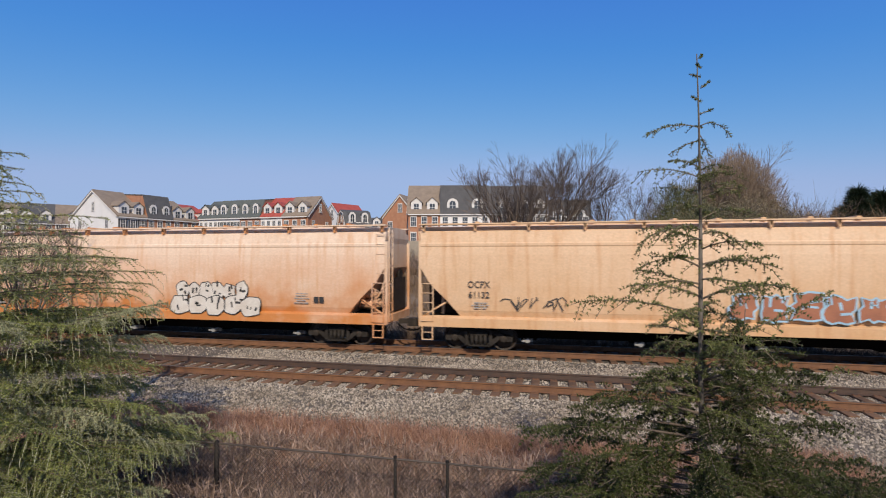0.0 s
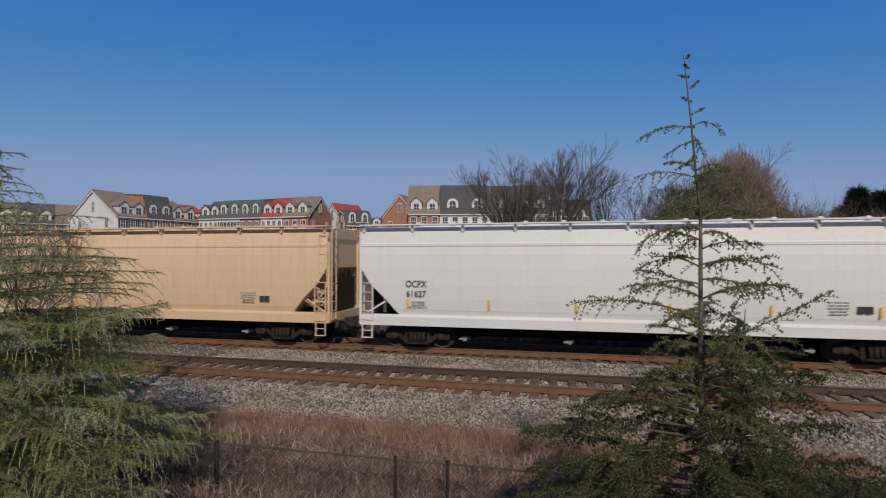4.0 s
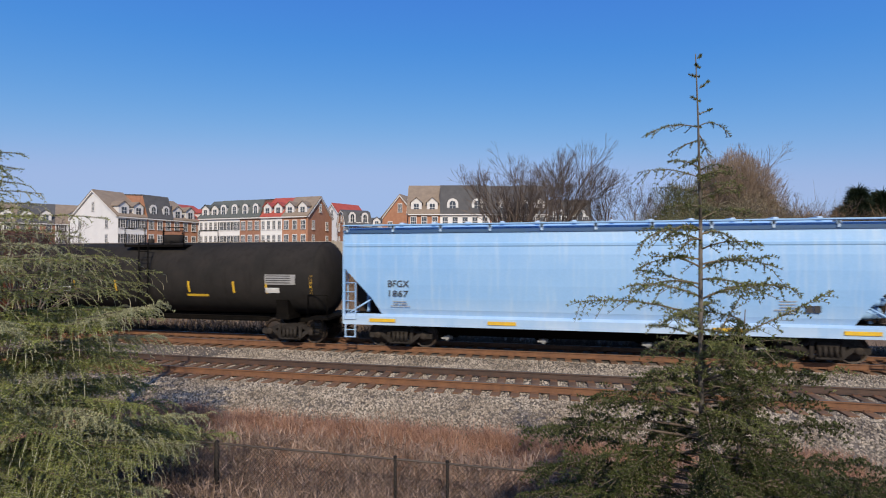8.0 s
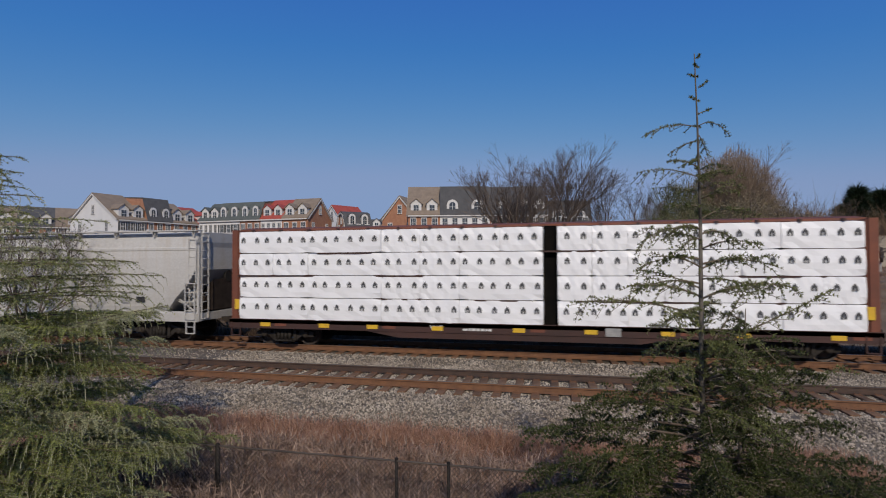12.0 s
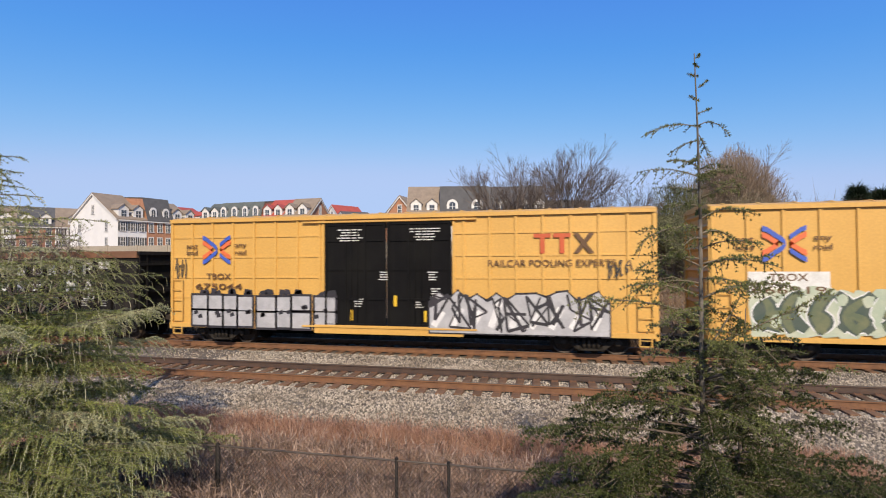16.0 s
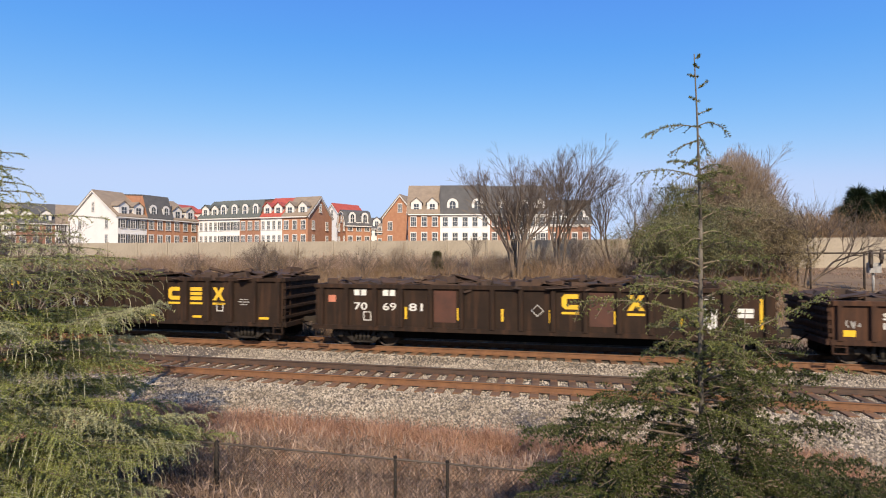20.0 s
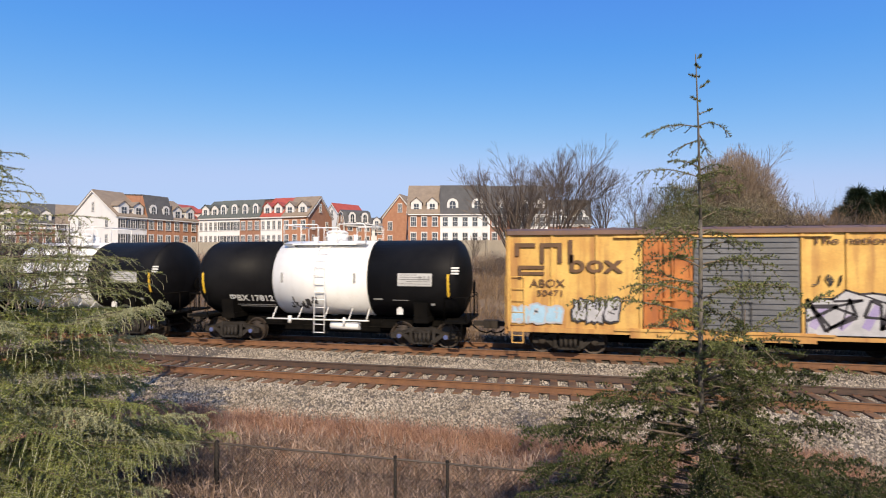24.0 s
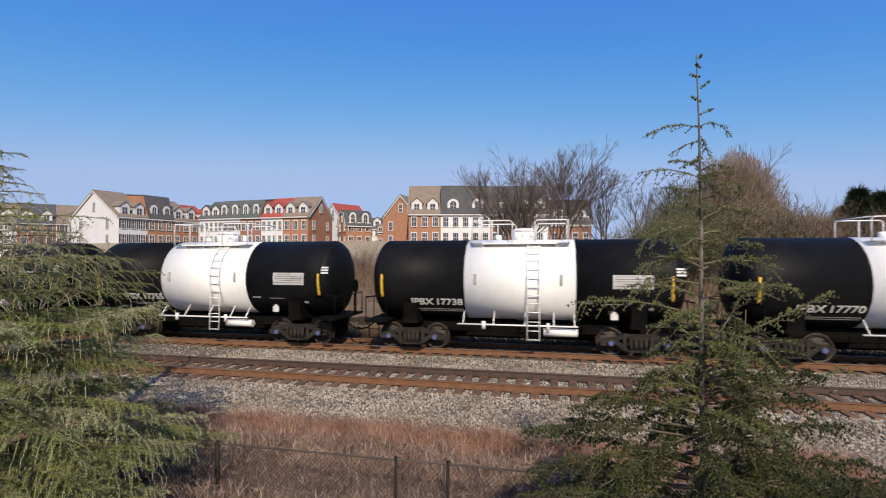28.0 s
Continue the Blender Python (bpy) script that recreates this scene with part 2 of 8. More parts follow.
M_GREYMARK = surface("grey_stencil_paint", (0.35, 0.35, 0.34), (0.28, 0.28, 0.28), 4, 0.5, 0, 0.0)
M_EARTH = surface("dry_earth_and_leaf_litter", (0.15, 0.10, 0.065), (0.22, 0.16, 0.105), 0.35, 0.95, 0, 0.6, 9, (0.10, 0.075, 0.05), 0.5, (0.8, 0.8, 0.8))
# Bed darker than the loose stones: shade in the gaps put into colour.
M_BALLAST = surface("grey_ballast_with_gap_shade", (0.15, 0.13, 0.11), (0.09, 0.077, 0.065), 0.5, 0.95, 0, 1.0, 22, (0.17, 0.10, 0.065), 0.35, (0.6, 0.6, 0.6))
M_STONE = surface("ballast_stone", (0.56, 0.485, 0.39), (0.36, 0.295, 0.225), 0.8, 0.9, 0, 0.3, 40, island=0.72)
M_TIE = surface("weathered_timber_tie", (0.20, 0.105, 0.055), (0.26, 0.155, 0.09), 2, 0.9, 0, 0.4, 25, (0.05, 0.035, 0.028), 0.6, (2, 0.4, 2), piece=0.45)
M_RAIL = surface("rusted_rail_steel", (0.20, 0.096, 0.046), (0.14, 0.068, 0.036), 3, 0.8, 0, 0.2, 30)
M_RAILDARK = surface("dark_greasy_rail", (0.055, 0.036, 0.028), (0.085, 0.05, 0.035), 3, 0.6, 0, 0.2, 30)
M_RAILTOP = surface("polished_rail_head", (0.15, 0.13, 0.115), (0.10, 0.085, 0.075), 3, 0.45, 0.4, 0.05, 30)
M_CONCRETE = surface("buff_precast_concrete", (0.37, 0.325, 0.26), (0.31, 0.27, 0.215), 0.25, 0.9, 0, 0.3, 6, (0.24, 0.20, 0.15), 0.55, (0.5, 0.5, 0.12))
M_GALV = surface("dark_coated_wire", (0.012, 0.011, 0.011), (0.022, 0.018, 0.016), 4, 0.7, 0.0, 0.1, spec=0.2)
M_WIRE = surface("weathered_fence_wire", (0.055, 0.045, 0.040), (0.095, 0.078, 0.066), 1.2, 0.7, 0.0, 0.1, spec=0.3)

# ---------------------------------------------------------------- ground, ballast, tracks
NEAR_Y, FAR_Y = 14.28, 19.10   # centre lines of the two tracks; rail tops at z = 0
PROFILE = [(-900, 1.2), (-60, 1.2), (0, 0.75), (3, 0.2), (5.2, -0.55), (7.2, -0.95), (8.6, -0.95), (10.0, -0.72), (11.2, -0.55),
           (12.5, -0.42), (21.5, -0.42), (23.5, -1.0), (27, -1.0), (36, 0.1), (48, 1.4), (60, 2.3), (75, 2.5), (180, 2.6), (1500, 4.0), (4000, 4.0)]


def ground_z(x, y):
    for (a, za), (b, zb) in zip(PROFILE, PROFILE[1:]):
        if y <= b:
            z = za + (zb - za) * (y - a) / (b - a)
            break
    near = 1.0 if -60 < y < 11.5 else (0.6 if 23 < y < 70 else 0.0)
    return z + near * 0.07 * noise.noise((x * 0.6, y * 0.9, 0.0)) + near * 0.04 * noise.noise((x * 2.1, y * 2.3, 4.0))


def make_ground():
    xs = sorted({-4000, -1500, -600, -250, -120, 120, 250, 600, 1500, 4000} | set(np.arange(-80, 80.1, 4.0).tolist()) | set(np.arange(-14, 14.1, 0.7).tolist()))
    ys = sorted({p[0] for p in PROFILE} | set(np.arange(2, 12.6, 0.45).tolist()) | set(np.arange(24, 62, 2.0).tolist()))
    s = Shape()
    v = [(x, y, ground_z(x, y)) for y in ys for x in xs]
    n = len(xs)
    s.add(v, [(j * n + i, j * n + i + 1, (j + 1) * n + i + 1, (j + 1) * n + i) for j in range(len(ys) - 1) for i in range(n - 1)], True)
    solid("ground", s, M_EARTH, "bare winter earth with dry leaf litter", "ground", kind="structure")


make_ground()


def make_ballast():
    s = Shape()
    cut = [(10.7, -0.66), (11.3, -0.42), (12.0, -0.28), (12.85, -0.215), (13.05, -0.24), (15.55, -0.24), (15.8, -0.215), (16.7, -0.27), (17.6, -0.215), (17.85, -0.24), (20.35, -0.24), (20.6, -0.215), (21.4, -0.28), (23.4, -1.2)]
    xs = np.concatenate([[-700, -300, -150, -80, -50], np.arange(-34, 20.1, 0.75), [40, 80, 150, 300, 700]])
    v = [(x, y + 0.18 * noise.noise((x * 0.5, j * 3.1, 0)) * (j == 0), z + 0.02 * noise.noise((x, y * 2, 1))) for j, (y, z) in enumerate(cut) for x in xs]
    n = len(xs)
    s.add(v, [(j * n + i, j * n + i + 1, (j + 1) * n + i + 1, (j + 1) * n + i) for j in range(len(cut) - 1) for i in range(n - 1)], True)
    bed = solid("ballast_bed", s, M_BALLAST, "grey crushed-stone ballast bed with rust-brown dust", "ballast", kind="structure")
    # loose stones on the part that lies nearest
    rng = np.random.default_rng(3)
    n = 75000
    y = 10.75 + 7.2 * rng.random(n) ** 1.5
    x = np.where(rng.random(n) < 0.3, -24 + 40 * rng.random(n), -12 + 24 * rng.random(n))
    keep = (y > 11.2) | (rng.random(n) < 0.45)
    x, y = x[keep], y[keep]
    n = len(x)
    z = np.interp(y, [c[0] for c in cut], [c[1] for c in cut]) - np.where(((y > 12.9) & (y < 15.65)) | (y > 17.75), 0.012, 0.0)
    octa = np.array([(1, 0, 0), (0, 1, 0), (-1, 0, 0), (0, -1, 0), (0, 0, 1), (0, 0, -1)], float)
    r = 0.020 + 0.024 * rng.random(n)
    v = octa[None] * (rng.random((n, 6, 3)) * 0.7 + 0.6) * r[:, None, None]
    a = rng.random(n) * 6.283
    ca, sa = np.cos(a)[:, None], np.sin(a)[:, None]
    vx, vy = v[..., 0] * ca - v[..., 1] * sa, v[..., 0] * sa + v[..., 1] * ca
    tilt = rng.normal(size=(n, 1)) * 0.5
    v = np.stack([vx + x[:, None], vy + y[:, None], v[..., 2] * 0.85 + vx * tilt + (z + 0.012)[:, None]], -1)
    f = np.array([(0, 1, 4), (1, 2, 4), (2, 3, 4), (3, 0, 4), (1, 0, 5), (2, 1, 5), (3, 2, 5), (0, 3, 5)])
    stones = Shape()
    stones.v = v.reshape(-1, 3).tolist()
    stones.f = (f[None] + 6 * np.arange(n)[:, None, None]).reshape(-1, 3).tolist()
    part("loose_stones", stones, M_STONE, bed, "loose angular grey ballast stones", kind="stuff")


make_ballast()


def rail_shape(x0, x1):
    s = Shape()
    half = [(0.075, -0.185), (0.075, -0.172), (0.012, -0.150), (0.010, -0.048), (0.036, -0.036), (0.036, -0.006), (0.028, -0.001)]
    out = half + [(-y, z) for y, z in reversed(half)]
    return s.prism_x(out, x0, x1)


def make_track(name, yc, label, spacing=0.508):
    tr = thing(name, label, "railway track", kind="structure", at=pose(0, yc, 0))
    for y in (-0.753, 0.753):
        oiled = yc < 16 and y > 0
        r = part("rail", rail_shape(-700, 700), M_RAILDARK if oiled else M_RAIL, tr, "dark greasy steel rail" if oiled else "rust-brown steel rail", pose(0, y, 0))
        part("rail_head", Shape().box(-700, 700, -0.026, 0.026, -0.0005, 0.003), M_RAILTOP, r, "bright worn running surface")
    rng = random.Random(int(yc * 10))
    ties = [Shape().bevel_box(-0.115, 0.115, -1.3, 1.3, -0.36, -0.178, 0.012).mesh("tie") for _ in range(3)]
    plate = Shape()
    for y in (-0.753, 0.753):
        plate.box(-0.09, 0.09, y - 0.18, y + 0.18, -0.179, -0.168)
        for sx in (-0.06, 0.06):
            for sy in (-0.10, 0.10):
                plate.box(sx - 0.012, sx + 0.012, y + sy - 0.014, y + sy + 0.014, -0.17, -0.145)
    plate = plate.mesh("tie_plate")
    for i in range(110):
        x = -38 + i * spacing + rng.uniform(-0.025, 0.025)
        t = part("tie", ties[i % 3], M_TIE, tr, at=pose(x, rng.uniform(-0.04, 0.04), rng.uniform(-0.012, 0.004), 0, 0, rng.uniform(-1, 1)))
        part("tie_plate", plate, M_RAIL, t)
    far = Shape()
    for i in range(430):
        for x in (-38 - (i + 1) * spacing, -38 + (110 + i) * spacing):
            far.box(x - 0.11, x + 0.11, -1.3, 1.3, -0.3, -0.18)
    part("ties", far, M_TIE, tr, kind="stuff")


make_track("track_1", NEAR_Y, "rust-brown rails on weathered timber ties in ballast")
make_track("track_2", FAR_Y, "second line of rusty rails that carries the train")

# ---------------------------------------------------------------- noise wall behind the line
def make_wall():
    w = thing("wall_noise_barrier", "buff precast concrete noise wall, stained by weather", "wall", kind="structure", at=pose(0, 60.0, 2.0))
    panel = Shape().bevel_box(-2.36, 2.36, -0.07, 0.07, 0, 3.5, 0.02).mesh("panel")
    post = Shape().bevel_box(-0.13, 0.13, -0.16, 0.16, 0, 3.62, 0.03).mesh("post")
    for i in range(-19, 15):
        part("panel", panel, M_CONCRETE, w, at=pose(i * 5.0, 0, 0))
        part("post", post, M_CONCRETE, w, at=pose(i * 5.0 + 2.5, 0, 0))


make_wall()

# ---------------------------------------------------------------- chain-link fence
def make_fence():
    fy, top, foot = 7.75, 0.14, -1.0
    f = thing("chain_link_fence", "low dark chain-link fence along the line, overgrown with brush", "fence", at=pose(0, fy, 0))
    for x, r in [(-2.46 + i * 3.27, 0.026) for i in (-4, -3, -2, 0, 1, 2, 3, 4)] + [(-5.73, 0.042), (-1.60, 0.026)]:
        s = Shape().tube((x, 0, foot - 0.2), (x, 0, top + 0.03), r, k=8)
        s.rings([[(x + r * math.cos(a), r * math.sin(a), z) for a in np.linspace(0, 2 * math.pi, 8, endpoint=False)] for r, z in ((0.034, top + 0.03), (0.03, top + 0.045), (0.012, top + 0.055))])
        part("post", s, M_GALV, f)
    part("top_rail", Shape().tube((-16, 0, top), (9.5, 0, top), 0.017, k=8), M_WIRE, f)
    net = Shape()
    step, hgt = 0.075, top - foot
    n = int(21.0 / step)
    for i in range(n):
        x = -13.5 + i * step
        for sgn in (1, -1):
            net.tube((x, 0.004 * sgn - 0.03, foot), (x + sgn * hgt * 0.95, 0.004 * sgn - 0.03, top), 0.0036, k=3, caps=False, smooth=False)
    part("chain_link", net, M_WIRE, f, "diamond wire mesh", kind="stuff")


make_fence()

# ---------------------------------------------------------------- town houses
M_BRICK = surface("orange_red_brick", (0.42, 0.215, 0.130), (0.36, 0.175, 0.105), 1.2, 0.9, 0, 0.3, 8, (0.30, 0.14, 0.09), 0.4, (1, 1, 3))
M_BRICKBROWN = surface("brown_red_brick", (0.32, 0.165, 0.11), (0.27, 0.135, 0.09), 1.2, 0.9, 0, 0.3, 8)
M_SIDING = surface("white_lap_siding", (0.70, 0.70, 0.70), (0.655, 0.655, 0.66), 0.6, 0.7, 0, 0.1, 4, sheen=0.04)
M_TRIM = surface("white_trim_paint", (0.68, 0.67, 0.66), (0.62, 0.61, 0.60), 1, 0.6, 0, 0.0)
M_ROOFTAN = surface("tan_grey_shingles", (0.27, 0.215, 0.165), (0.22, 0.175, 0.135), 0.8, 0.9, 0, 0.3, 6)
M_ROOFGREY = surface("charcoal_shingles", (0.10, 0.10, 0.105), (0.075, 0.077, 0.082), 0.8, 0.9, 0, 0.3, 6)
M_ROOFGREEN = surface("grey_green_shingles", (0.11, 0.125, 0.12), (0.085, 0.10, 0.10), 0.8, 0.9, 0, 0.3, 6)
M_ROOFRED = surface("red_metal_roof", (0.42, 0.085, 0.06), (0.35, 0.07, 0.05), 0.8, 0.6, 0, 0.1, 6)
M_PANE = glassy("dark_window_pane")
M_SHUTTER = surface("charcoal_shutter_paint", (0.045, 0.047, 0.05), (0.06, 0.06, 0.062), 1, 0.6, 0, 0.05)


SHARED = {}


def shared(key, make):
    if key not in SHARED:
        SHARED[key] = make().mesh(key)
    return SHARED[key]


SASH = {}


def window(parent, x, y, z, w, h, name="window", face=0.0):
    """A sash window: frame with glazing bars, sill and pane; face: turn about z, 0 looks towards -y."""
    key = (round(w, 2), round(h, 2))
    if key not in SASH:
        b, m = 0.12, 0.02
        xs = [-w / 2 - b, -w / 2, -w / 6 - m, -w / 6 + m, w / 6 - m, w / 6 + m, w / 2, w / 2 + b]
        zs = [0, h / 2 - 0.035, h / 2 + 0.035, h, h + 0.2]
        SASH[key] = (lattice(xs, zs, lambda i, j: i in (0, 2, 4, 6) or j in (1, 3), -0.08, 0.02).mesh("window"),
                     Shape().box(-w / 2 - b - 0.05, w / 2 + b + 0.05, -0.17, 0.03, -0.12, 0).mesh("sill"),
                     Shape().box(-w / 2, w / 2, -0.03, 0.0, 0, h).mesh("pane"))
    frame_mesh, sill_mesh, pane_mesh = SASH[key]
    win = part(name, frame_mesh, M_TRIM, parent, "white sash window", pose(x, y, z, 0, 0, face))
    part("sill", sill_mesh, M_TRIM, win)
    part("pane", pane_mesh, M_PANE, win)
    return win


def arched_dormer(parent, x, y, z, w, h, depth, roof):
    """A narrow dormer with a rounded head, let into a mansard slope."""
    def arch(half, top):
        return [(-half, 0), (half, 0), (half, top - half)] + [(half * math.cos(a), top - half + half * math.sin(a)) for a in np.linspace(0.3, math.pi - 0.3, 7)] + [(-half, top - half)]
    d = part("dormer", Shape().prism(arch(w / 2, h), 0, depth), M_TRIM, parent, "white round-headed dormer", pose(x, y, z))
    part("dormer_roof", Shape().prism([(a * 1.1, b * 1.0 + 0.06) for a, b in arch(w / 2, h)[2:]], 0.12, depth), roof, d)
    pane = [(a, b + 0.32) for a, b in arch(w * 0.27, h * 0.70)]
    part("pane", Shape().prism(pane, -0.035, -0.004), M_PANE, d)
    part("muntin", lattice([-w * 0.27, -0.03, 0.03, w * 0.27], [0.32, 0.29 + h * 0.35, 0.35 + h * 0.35, 0.30 + h * 0.62], lambda i, j: i == 1 or j == 1, -0.055, -0.035), M_TRIM, d)


def dormer(parent, x, y, z, w, h, depth, roof):
    """A gabled dormer whose face stands at y."""
    g = h + w * 0.42
    out = [(-w / 2, 0), (w / 2, 0), (w / 2, h), (0, g), (-w / 2, h)]
    d = part("dormer", Shape().prism(out, 0, depth), M_TRIM, parent, "white gabled dormer", pose(x, y, z))
    for sx in (-1, 1):
        m = Shape()
        p = [(sx * (w / 2 + 0.22), h - 0.18), (0, g + 0.02), (0, g + 0.16), (sx * (w / 2 + 0.22), h - 0.02)]
        m.prism(p if sx > 0 else p[::-1], -0.22, depth)
        part("dormer_roof", m, roof, d)
    s = Shape()
    ww, wh = w * 0.46, h * 0.72
    s.box(-ww / 2, ww / 2, -0.05, -0.004, 0.25, 0.25 + wh)
    part("pane", s, M_PANE, d)
    t = lattice([-ww / 2, -0.03, 0.03, ww / 2], [0.25, 0.22 + wh / 2, 0.28 + wh / 2, 0.25 + wh], lambda i, j: i == 1 or j == 1, -0.07, -0.05)
    part("muntin", t, M_TRIM, d)


def house(label, at, w, depth, eave, rise, wall, roof, style="gable", windows=3, dormers=2, ends=(0, 0), storeys=3, band=None, group="town houses in rows"):
    """One unit of a terrace; its front lies along x from 0 to w at y = 0 and looks towards -y; z = 0 is the ground."""
    h = thing("town_house", label, "house", group, at=at)
    body = Shape()
    ridge = eave + rise
    if style == "gable":
        prof = [(0, 0), (depth, 0), (depth, eave), (depth / 2, ridge), (0, eave)]
    else:
        prof = [(0, 0), (depth, 0), (depth, eave), (depth - 1.5, ridge - 0.5), (depth / 2, ridge), (1.5, ridge - 0.5), (0, eave)]
    body.prism_x(prof[::-1], 0.0, w)
    part("wall", body, wall, h)
    line = prof[2:]
    r = Shape()
    o = 0.35
    over = [(line[0][0] + o, line[0][1] - 0.2)] + line[1:-1] + [(line[-1][0] - o, line[-1][1] - 0.2)]
    up = [(y, z + 0.28) for y, z in over]
    low = [(y, z + 0.06) for y, z in over]
    e0, e1 = (0.3 if ends[0] else -0.002), (0.3 if ends[1] else -0.002)
    r.prism_x(low + up[::-1], -e0, w + e1)
    part("roof", r, roof, h)
    part("cornice", Shape().box(-0.02, w + 0.02, -0.40, 0.0, eave - 0.34, eave - 0.12), M_TRIM, h)
    for k, (on, x) in enumerate(((ends[0], 0.0), (ends[1], w))):
        if on:
            s = Shape()
            for (y0, z0), (y1, z1) in zip(line, line[1:]):
                s.add([(x + dx, y, z + dz) for dx in (-0.34, 0.34) for y, z in ((y0, z0), (y1, z1)) for dz in (-0.30, 0.02)],
                      [(0, 1, 3, 2), (4, 6, 7, 5), (0, 4, 5, 1), (2, 3, 7, 6), (1, 5, 7, 3), (0, 2, 6, 4)])
            part("barge_board", s, M_TRIM, h)
            window(h, x, depth / 2, eave + rise * 0.25, 0.8, 1.7, "gable_window", -90 if k == 0 else 90)
            for st in range(1, storeys):
                for yy in (depth * 0.22, depth * 0.78):
                    window(h, x, yy, st * 3.05 + 0.85, 0.9, 1.7, face=-90 if k == 0 else 90)
    for st in range(storeys):
        for i in range(windows):
            ww = min(0.95, w / windows * 0.5)
            win = window(h, w * (i + 0.5) / windows, 0.0, st * 3.05 + 0.85, ww, 1.75)
            if st and wall is M_SIDING and w / windows > 1.925:
                for sx in (-1, 1):
                    part("shutter", shared("shutter", lambda: Shape().bevel_box(-0.16, 0.16, -0.07, -0.01, 0.0, 1.8, 0.01)), M_SHUTTER, win, at=pose(sx * (ww / 2 + 0.28), 0, 0))
    if dormers:
        for i in range(dormers):
            x = w * (i + 0.5) / dormers if dormers > 1 else w / 2
            if style == "gable":
                dormer(h, x, 0.5, eave + 0.25, min(2.1, w / dormers * 0.72), 2.0, 3.6, roof)
            else:
                arched_dormer(h, x, 0.0, eave + 0.25, min(2.2, w / dormers * 0.52), 2.7, 1.6, roof)
    return h


def row_at(x, y, turn, along):
    return pose(x, y, 2.5, 0, 0, turn) @ pose(along, 0, 0)


def make_houses():
    a = (-85.1, 84.0, 76)
    house("white-sided end house with tan roof and two dormers", row_at(*a, 0), 6.0, 17, 9.3, 5.6, M_SIDING, M_ROOFTAN, "gable", 3, 2, (1, 0))
    house("red brick house with charcoal mansard roof", row_at(*a, 6.0), 5.8, 17, 9.3, 5.3, M_BRICK, M_ROOFGREY, "mansard", 3, 2)
    house("red brick house with grey roof and white dormers", row_at(*a, 11.8), 6.4, 17, 9.3, 4.9, M_BRICK, M_ROOFTAN, "gable", 3, 2)
    house("white house with red roof at the end of a row", row_at(*a, 18.2), 5.0, 17, 9.3, 4.3, M_SIDING, M_ROOFRED, "gable", 3, 1, (0, 1))
    b = (-77.6, 98.2, -4.8)
    house("white house with grey-green roof and dormers", row_at(*b, 0), 5.2, 10, 9.7, 4.1, M_SIDING, M_ROOFGREEN, "gable", 4, 2, (1, 0))
    house("white house with grey-green mansard roof", row_at(*b, 5.2), 5.8, 10, 9.7, 4.2, M_SIDING, M_ROOFGREEN, "mansard", 3, 2)
    house("brown brick house with grey-green mansard roof", row_at(*b, 11.0), 5.4, 10, 9.7, 4.2, M_BRICKBROWN, M_ROOFGREEN, "mansard", 3, 2)
    house("white house with bright red roof", row_at(*b, 16.4), 5.4, 10, 9.7, 4.3, M_SIDING, M_ROOFRED, "gable", 4, 2)
    house("tan brick end house with brown roof", row_at(*b, 21.8), 6.2, 10, 9.7, 4.4, M_BRICK, M_ROOFTAN, "gable", 3, 2, (0, 1))
    c = (-26.8, 92.4, 12.3)
    house("orange brick end house with tan roof", row_at(*c, 0), 6.2, 12, 9.4, 6.0, M_BRICK, M_ROOFTAN, "gable", 3, 2, (1, 0))
    house("white-painted house with charcoal mansard roof", row_at(*c, 6.2), 9.6, 12, 9.4, 5.9, M_SIDING, M_ROOFGREY, "mansard", 5, 2)
    house("brown brick house with charcoal roof", row_at(*c, 15.8), 5.4, 12, 9.4, 5.9, M_BRICKBROWN, M_ROOFGREY, "gable", 3, 1)
    house("white and brown house with grey roof", row_at(*c, 21.2), 5.8, 12, 9.4, 6.0, M_SIDING, M_ROOFGREY, "gable", 3, 2, (0, 1))
    house("lower brown brick house with grey mansard roof", row_at(*c, 27.0), 8.3, 11, 7.4, 5.0, M_BRICKBROWN, M_ROOFGREY, "mansard", 4, 2, (0, 1))
    # houses that stand further back between the rows
    house("brick house with grey mansard side, set back", row_at(-44.6, 104.0, 42, 0), 6, 6, 8.2, 3.4, M_BRICK, M_ROOFGREY, "mansard", 3, 2, (1, 1))
    house("white gabled house with red roof, far back", row_at(-55.0, 126.0, 62, 0), 9, 9, 11.2, 4.6, M_SIDING, M_ROOFRED, "gable", 3, 0, (1, 1))
    house("white house with grey roof, far back", row_at(-49.5, 130.0, 15, 0), 5.2, 9, 9.0, 3.0, M_SIDING, M_ROOFGREY, "gable", 3, 1, (1, 1))
    house("brick house with brown roof, far back", row_at(-43.8, 122.0, 8, 0), 4.8, 9, 7.6, 2.2, M_BRICK, M_ROOFTAN, "gable", 3, 0, (1, 1))
    house("white house with dark roof and a dormer, far back", row_at(-45.8, 140.0, 30, 0), 5.5, 8, 12.2, 3.0, M_SIDING, M_ROOFGREY, "gable", 3, 1, (1, 1))
    house("tall white house with grey roof, far back", row_at(-41.5, 150.0, 5, 0), 8, 10, 16.0, 2.8, M_SIDING, M_ROOFGREY, "gable", 4, 0, (1, 1), 4)
    house("orange brick house with its gable to the line", row_at(-27.8, 103.5, 84, 0), 10, 8.4, 9.6, 4.9, M_BRICK, M_ROOFTAN, "gable", 3, 0, (1, 0))
    d = (-118.0, 92.0, 50)
    house("white house with tan roof, partly behind the cedar", row_at(*d, -9), 7, 13, 9.0, 4.6, M_SIDING, M_ROOFTAN, "gable", 3, 2, (1, 0))
